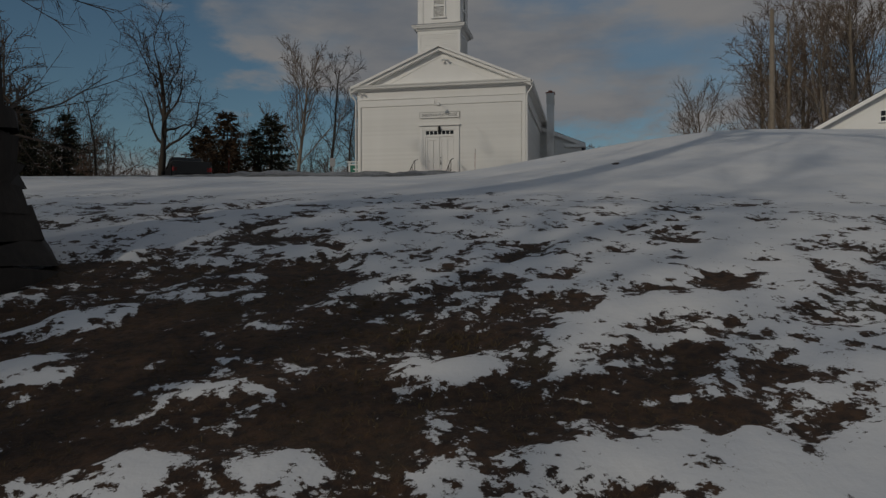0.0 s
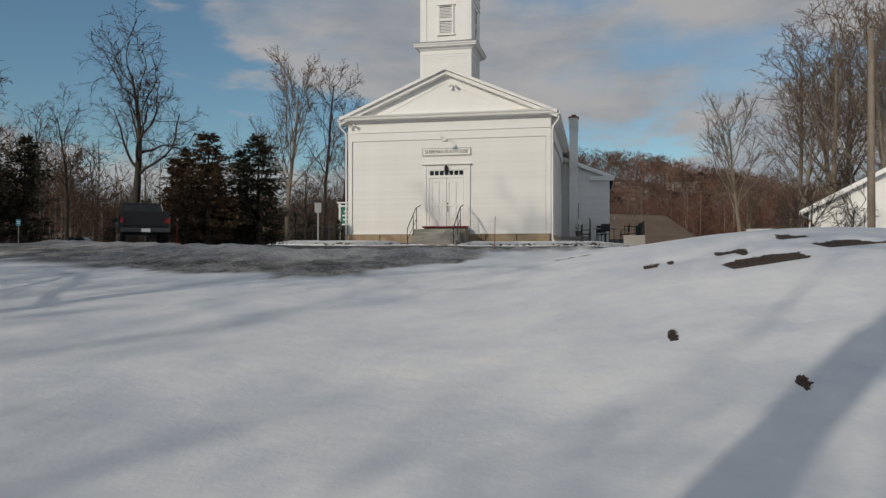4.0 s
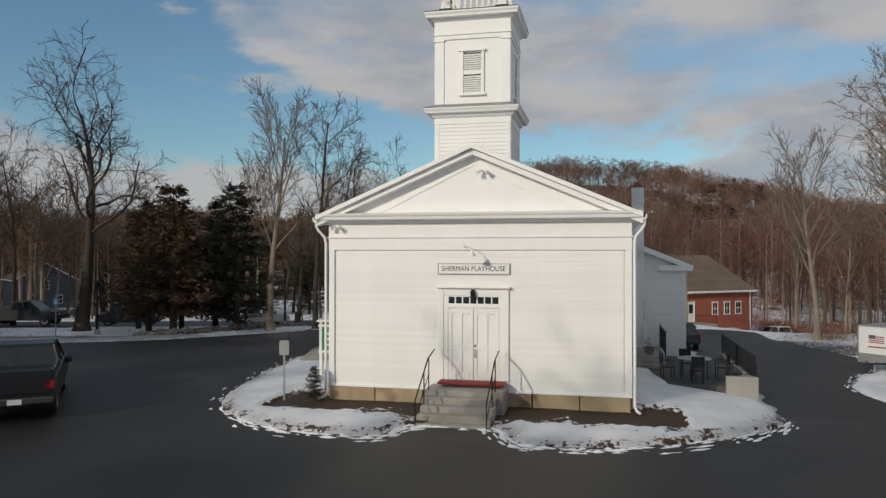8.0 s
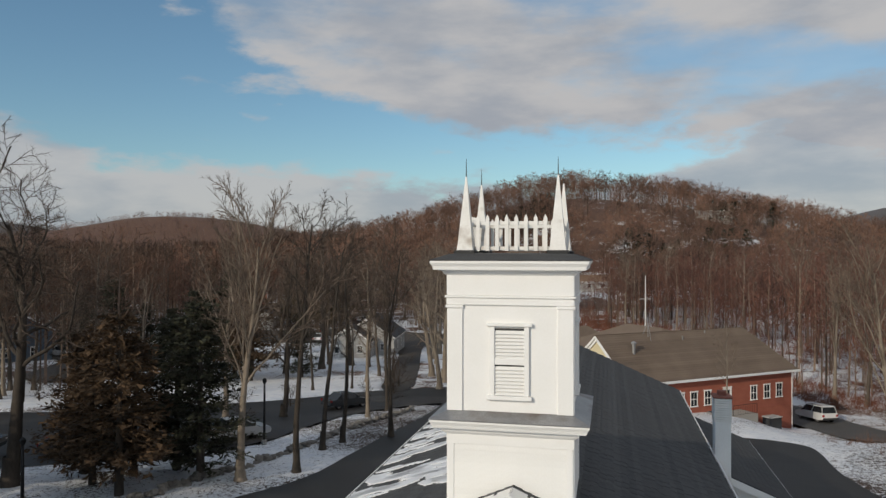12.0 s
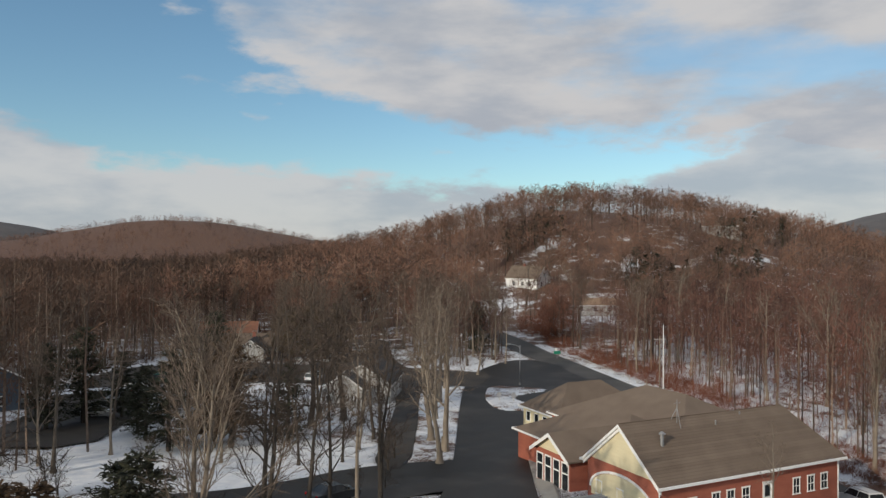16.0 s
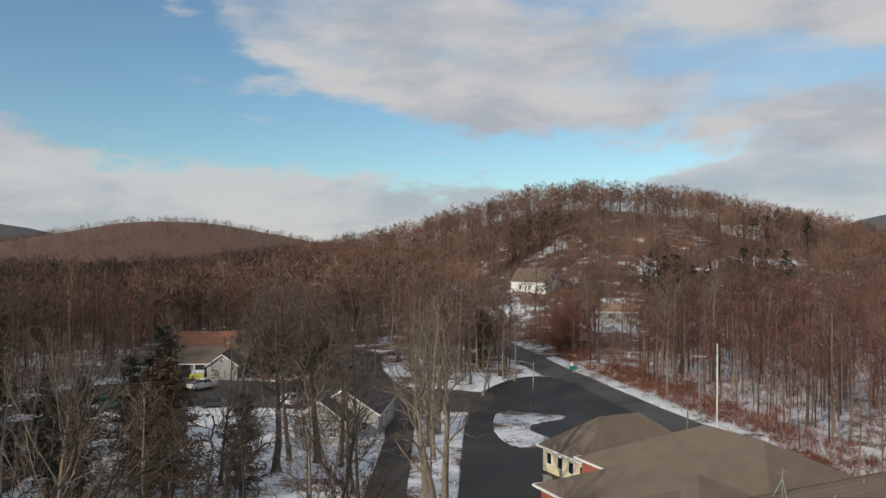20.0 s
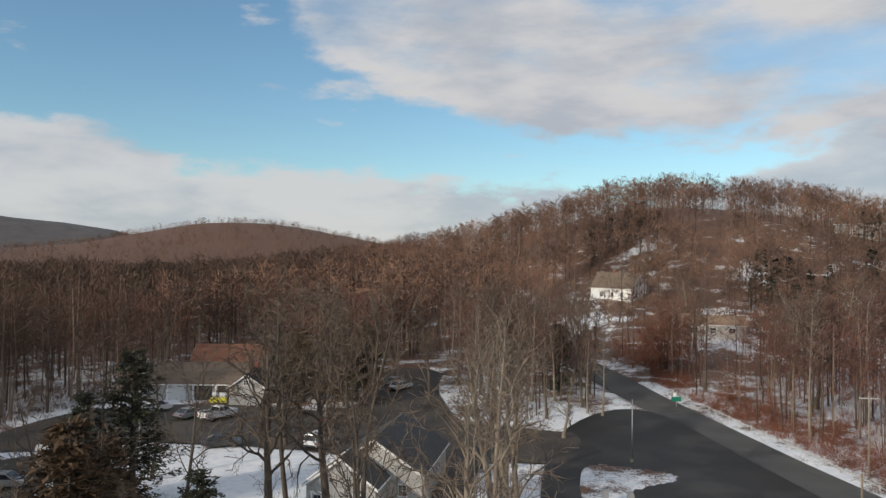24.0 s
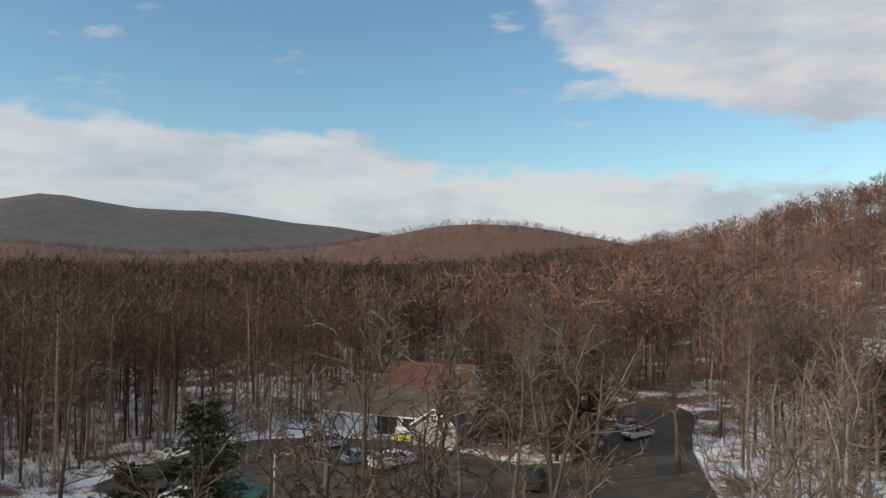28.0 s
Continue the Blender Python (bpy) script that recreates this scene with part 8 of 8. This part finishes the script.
part("blade", Build().prism([(-0.1, 0.1), (0.25, 0.05), (0.12, 0.45), (0.28, 0.85), (0.1, 0.85), (-0.02, 0.45)], -1.3, 1.3, "x"), M_YELPAINT, ym)
part("frame", rect(0, -0.3, 0.3, 0.2, 1.2, 0.3, 0.55, 0.03), M_IRON, ym)
part("tank", Build().tube([(-1.1, 1.2, 1.0), (1.1, 1.2, 1.0)], 0.5, 12), M_WHITEPAINT, ym)
gable_house("blue_house", pose(-71, 132.5, -4.6, 0, 0, 40), "blue-grey boarded house with a tan roof", 9, 11, 5.0, 2.6, M_BLUE, M_BROWNROOF, windows=[("front", 2.5, 1, 0.9, 1.3), ("front", 6.5, 1, 0.9, 1.3), ("front", 4.5, 3.4, 0.9, 1.2), ("right", 3, 1, 0.9, 1.3), ("right", 7, 1, 0.9, 1.3)])
gable_house("hill_house", pose(25.0, 279.5, 7.2, 0, 0, 50), "white house with a brown roof on the wooded hill", 8.5, 13, 3.5, 4.0, M_TRIM, M_BROWNROOF, base=2.5, windows=[("front", 2.4, 0.8, 0.9, 1.3), ("front", 6.1, 0.8, 0.9, 1.3), ("front", 4.25, 4.0, 0.9, 1.1), ("left", 3, 0.9, 0.9, 1.3), ("left", 6, 0.9, 0.9, 1.3), ("left", 9.5, 0.9, 0.9, 1.3)], chimney=(4.3, 8, 8.3))
gable_house("brown_house", pose(45, 245.5, 1.4, 0, 0, 86), "long low house with a tan roof above the road", 7, 14, 2.8, 1.7, M_GREY, mat("tan_shingle", (0.26, 0.17, 0.11), (0.36, 0.25, 0.17), rough=0.9, scale=0.6, fine=14, rand=0.2), base=3, windows=[("left", 3, 0.9, 1.2, 1.2), ("left", 7, 0.9, 1.2, 1.2), ("left", 11, 0.9, 1.2, 1.2)], chimney=(3.5, 11, 5.6))
gable_house("upper_house", pose(112, 330, float(land(108, 335)) + 0.2, 0, 0, 60), "grey house high on the wooded hill", 9, 15, 4.6, 2.8, M_GREY, M_BROWNROOF, base=4, windows=[("front", 3, 1, 1, 1.3), ("front", 6, 1, 1, 1.3), ("left", 4, 1, 1, 1.3), ("left", 9, 1, 1, 1.3)])

# road furniture by the main road
gs = thing("road_sign", pose(20.0, 193, ground_at(20, 193), 0, 0, 6), "small green road sign with a white top panel", "sign")
part("post", rect(0, -0.05, 0.05, -0.03, 0.03, -0.3, 2.1), M_STEEL, gs)
part("face", rect(0, -0.75, 0.75, -0.06, -0.031, 0.85, 1.55, 0.004), M_GREEN, gs)
part("panel", rect(0, -0.50, 0.0, -0.06, -0.031, 1.56, 2.15, 0.004), M_TRIM, gs)
for k, (x, y) in enumerate(((5.0, 148), (7.2, 147.5))):
    bx = thing("mail_box", pose(x, y, ground_at(x, y) + 0.15), "grey post box on the snowy island", "post box", "post boxes")
    part("case", Build().prism([(-0.3, 0.5), (0.3, 0.5), (0.3, 1.1)] + [(0.3 * math.cos(a), 1.1 + 0.2 * math.sin(a)) for a in np.linspace(0.2, 2.94, 7)] + [(-0.3, 1.1)], -0.3, 0.3), M_STEEL, bx)
    part("leg", rect(0, -0.06, 0.06, -0.06, 0.06, -0.2, 0.5), M_GREY, bx)
rail_line = [(31.0, 140), (27.5, 158), (23.5, 176), (19.5, 193)]
gd = thing("guard_rail", pose(0, 0, 0), "low wooden guard rail along the road's edge", "guard rail")
for (x0, y0), (x1, y1) in zip(rail_line, rail_line[1:]):
    n = 6
    part("rail", Build().tube([(x0 + 4.2, y0 + 1, ground_at(x0, y0) + 0.5), (x1 + 4.2, y1 + 1, ground_at(x1, y1) + 0.5)], 0.07, 6), M_GREY, gd)
    for k in range(n):
        f = k / n
        px, py = x0 + (x1 - x0) * f + 4.2, y0 + (y1 - y0) * f + 1
        part("post", rect(0, px - 0.07, px + 0.07, py - 0.07, py + 0.07, ground_at(px, py) - 0.3, ground_at(px, py) + 0.6), M_GREY, gd)


# ---- brush, dead grass and stray leaves ----
def blade_field(name, x, y, hs, rng, per, material, label, wide, lean=0.5):
    """Clumps of upright blades, joined."""
    n = len(x) * per
    X, Y, H = np.repeat(x, per), np.repeat(y, per), np.repeat(hs, per) * rng.uniform(0.5, 1.1, n)
    X, Y = X + rng.normal(0, 0.22, n) * H, Y + rng.normal(0, 0.22, n) * H
    p0 = np.stack([X, Y, land(X, Y) - 0.02], 1)
    d = np.stack([rng.normal(0, lean, n), rng.normal(0, lean, n), np.ones(n)], 1)
    p1 = p0 + d * H[:, None]
    side = np.stack([rng.normal(0, 1, n), rng.normal(0, 1, n), np.zeros(n)], 1)
    side /= np.linalg.norm(side, axis=1, keepdims=True)
    w = (wide * rng.uniform(0.6, 1.4, n))[:, None]
    v = np.stack([p0 - side * w, p0 + side * w, p1], 1).reshape(-1, 3)
    me = big_mesh(name, v, np.arange(len(v)).reshape(-1, 3), material)
    return tagged(new(name, me), label, "brush" if per < 30 else "grass", kind="stuff")


rng = np.random.default_rng(21)
x, y = woodland(rng, 15000, 20, 85, 112, 240, lambda x, y: rng.uniform(size=len(x)) < np.where(edge_distance(x, y, MAIN) < 11, 1.0, 0.22))
blade_field("roadside_brush", x, y, rng.uniform(0.6, 2.2, len(x)), rng, 14, M_BRUSH, "red-brown leafless brush beside the road", 0.018)
x, y = woodland(rng, 9000, -120, 60, 165, 290)
blade_field("woodland_brush", x, y, rng.uniform(0.5, 1.8, len(x)), rng, 10, M_FARTWIG, "brown undergrowth among the trees", 0.018)
x, y = woodland(rng, 5000, -120, -44, 112, 200)
blade_field("thicket_brush", x, y, rng.uniform(0.8, 3.0, len(x)), rng, 12, M_SHADEWOOD, "brown thicket among the trees, cloud shade in its colour", 0.02)
x, y = woodland(rng, 2600, 24, 60, 40, 120)
blade_field("field_brush", x, y, rng.uniform(0.5, 1.6, len(x)), rng, 12, M_FARTWIG, "tan undergrowth at the wood's edge", 0.012)
x, y = rng.uniform(-6.5, 7.5, 60000), rng.uniform(1.2, 11, 60000)
sn = snow_map(x, y)[0]
ok = sn < 0.40
x, y = x[ok][:9000], y[ok][:9000]
blade_field("dead_turf", x, y, rng.uniform(0.02, 0.065, len(x)), rng, 6, M_GRASS, "dead brown grass between the snow patches", 0.0022, 0.8)
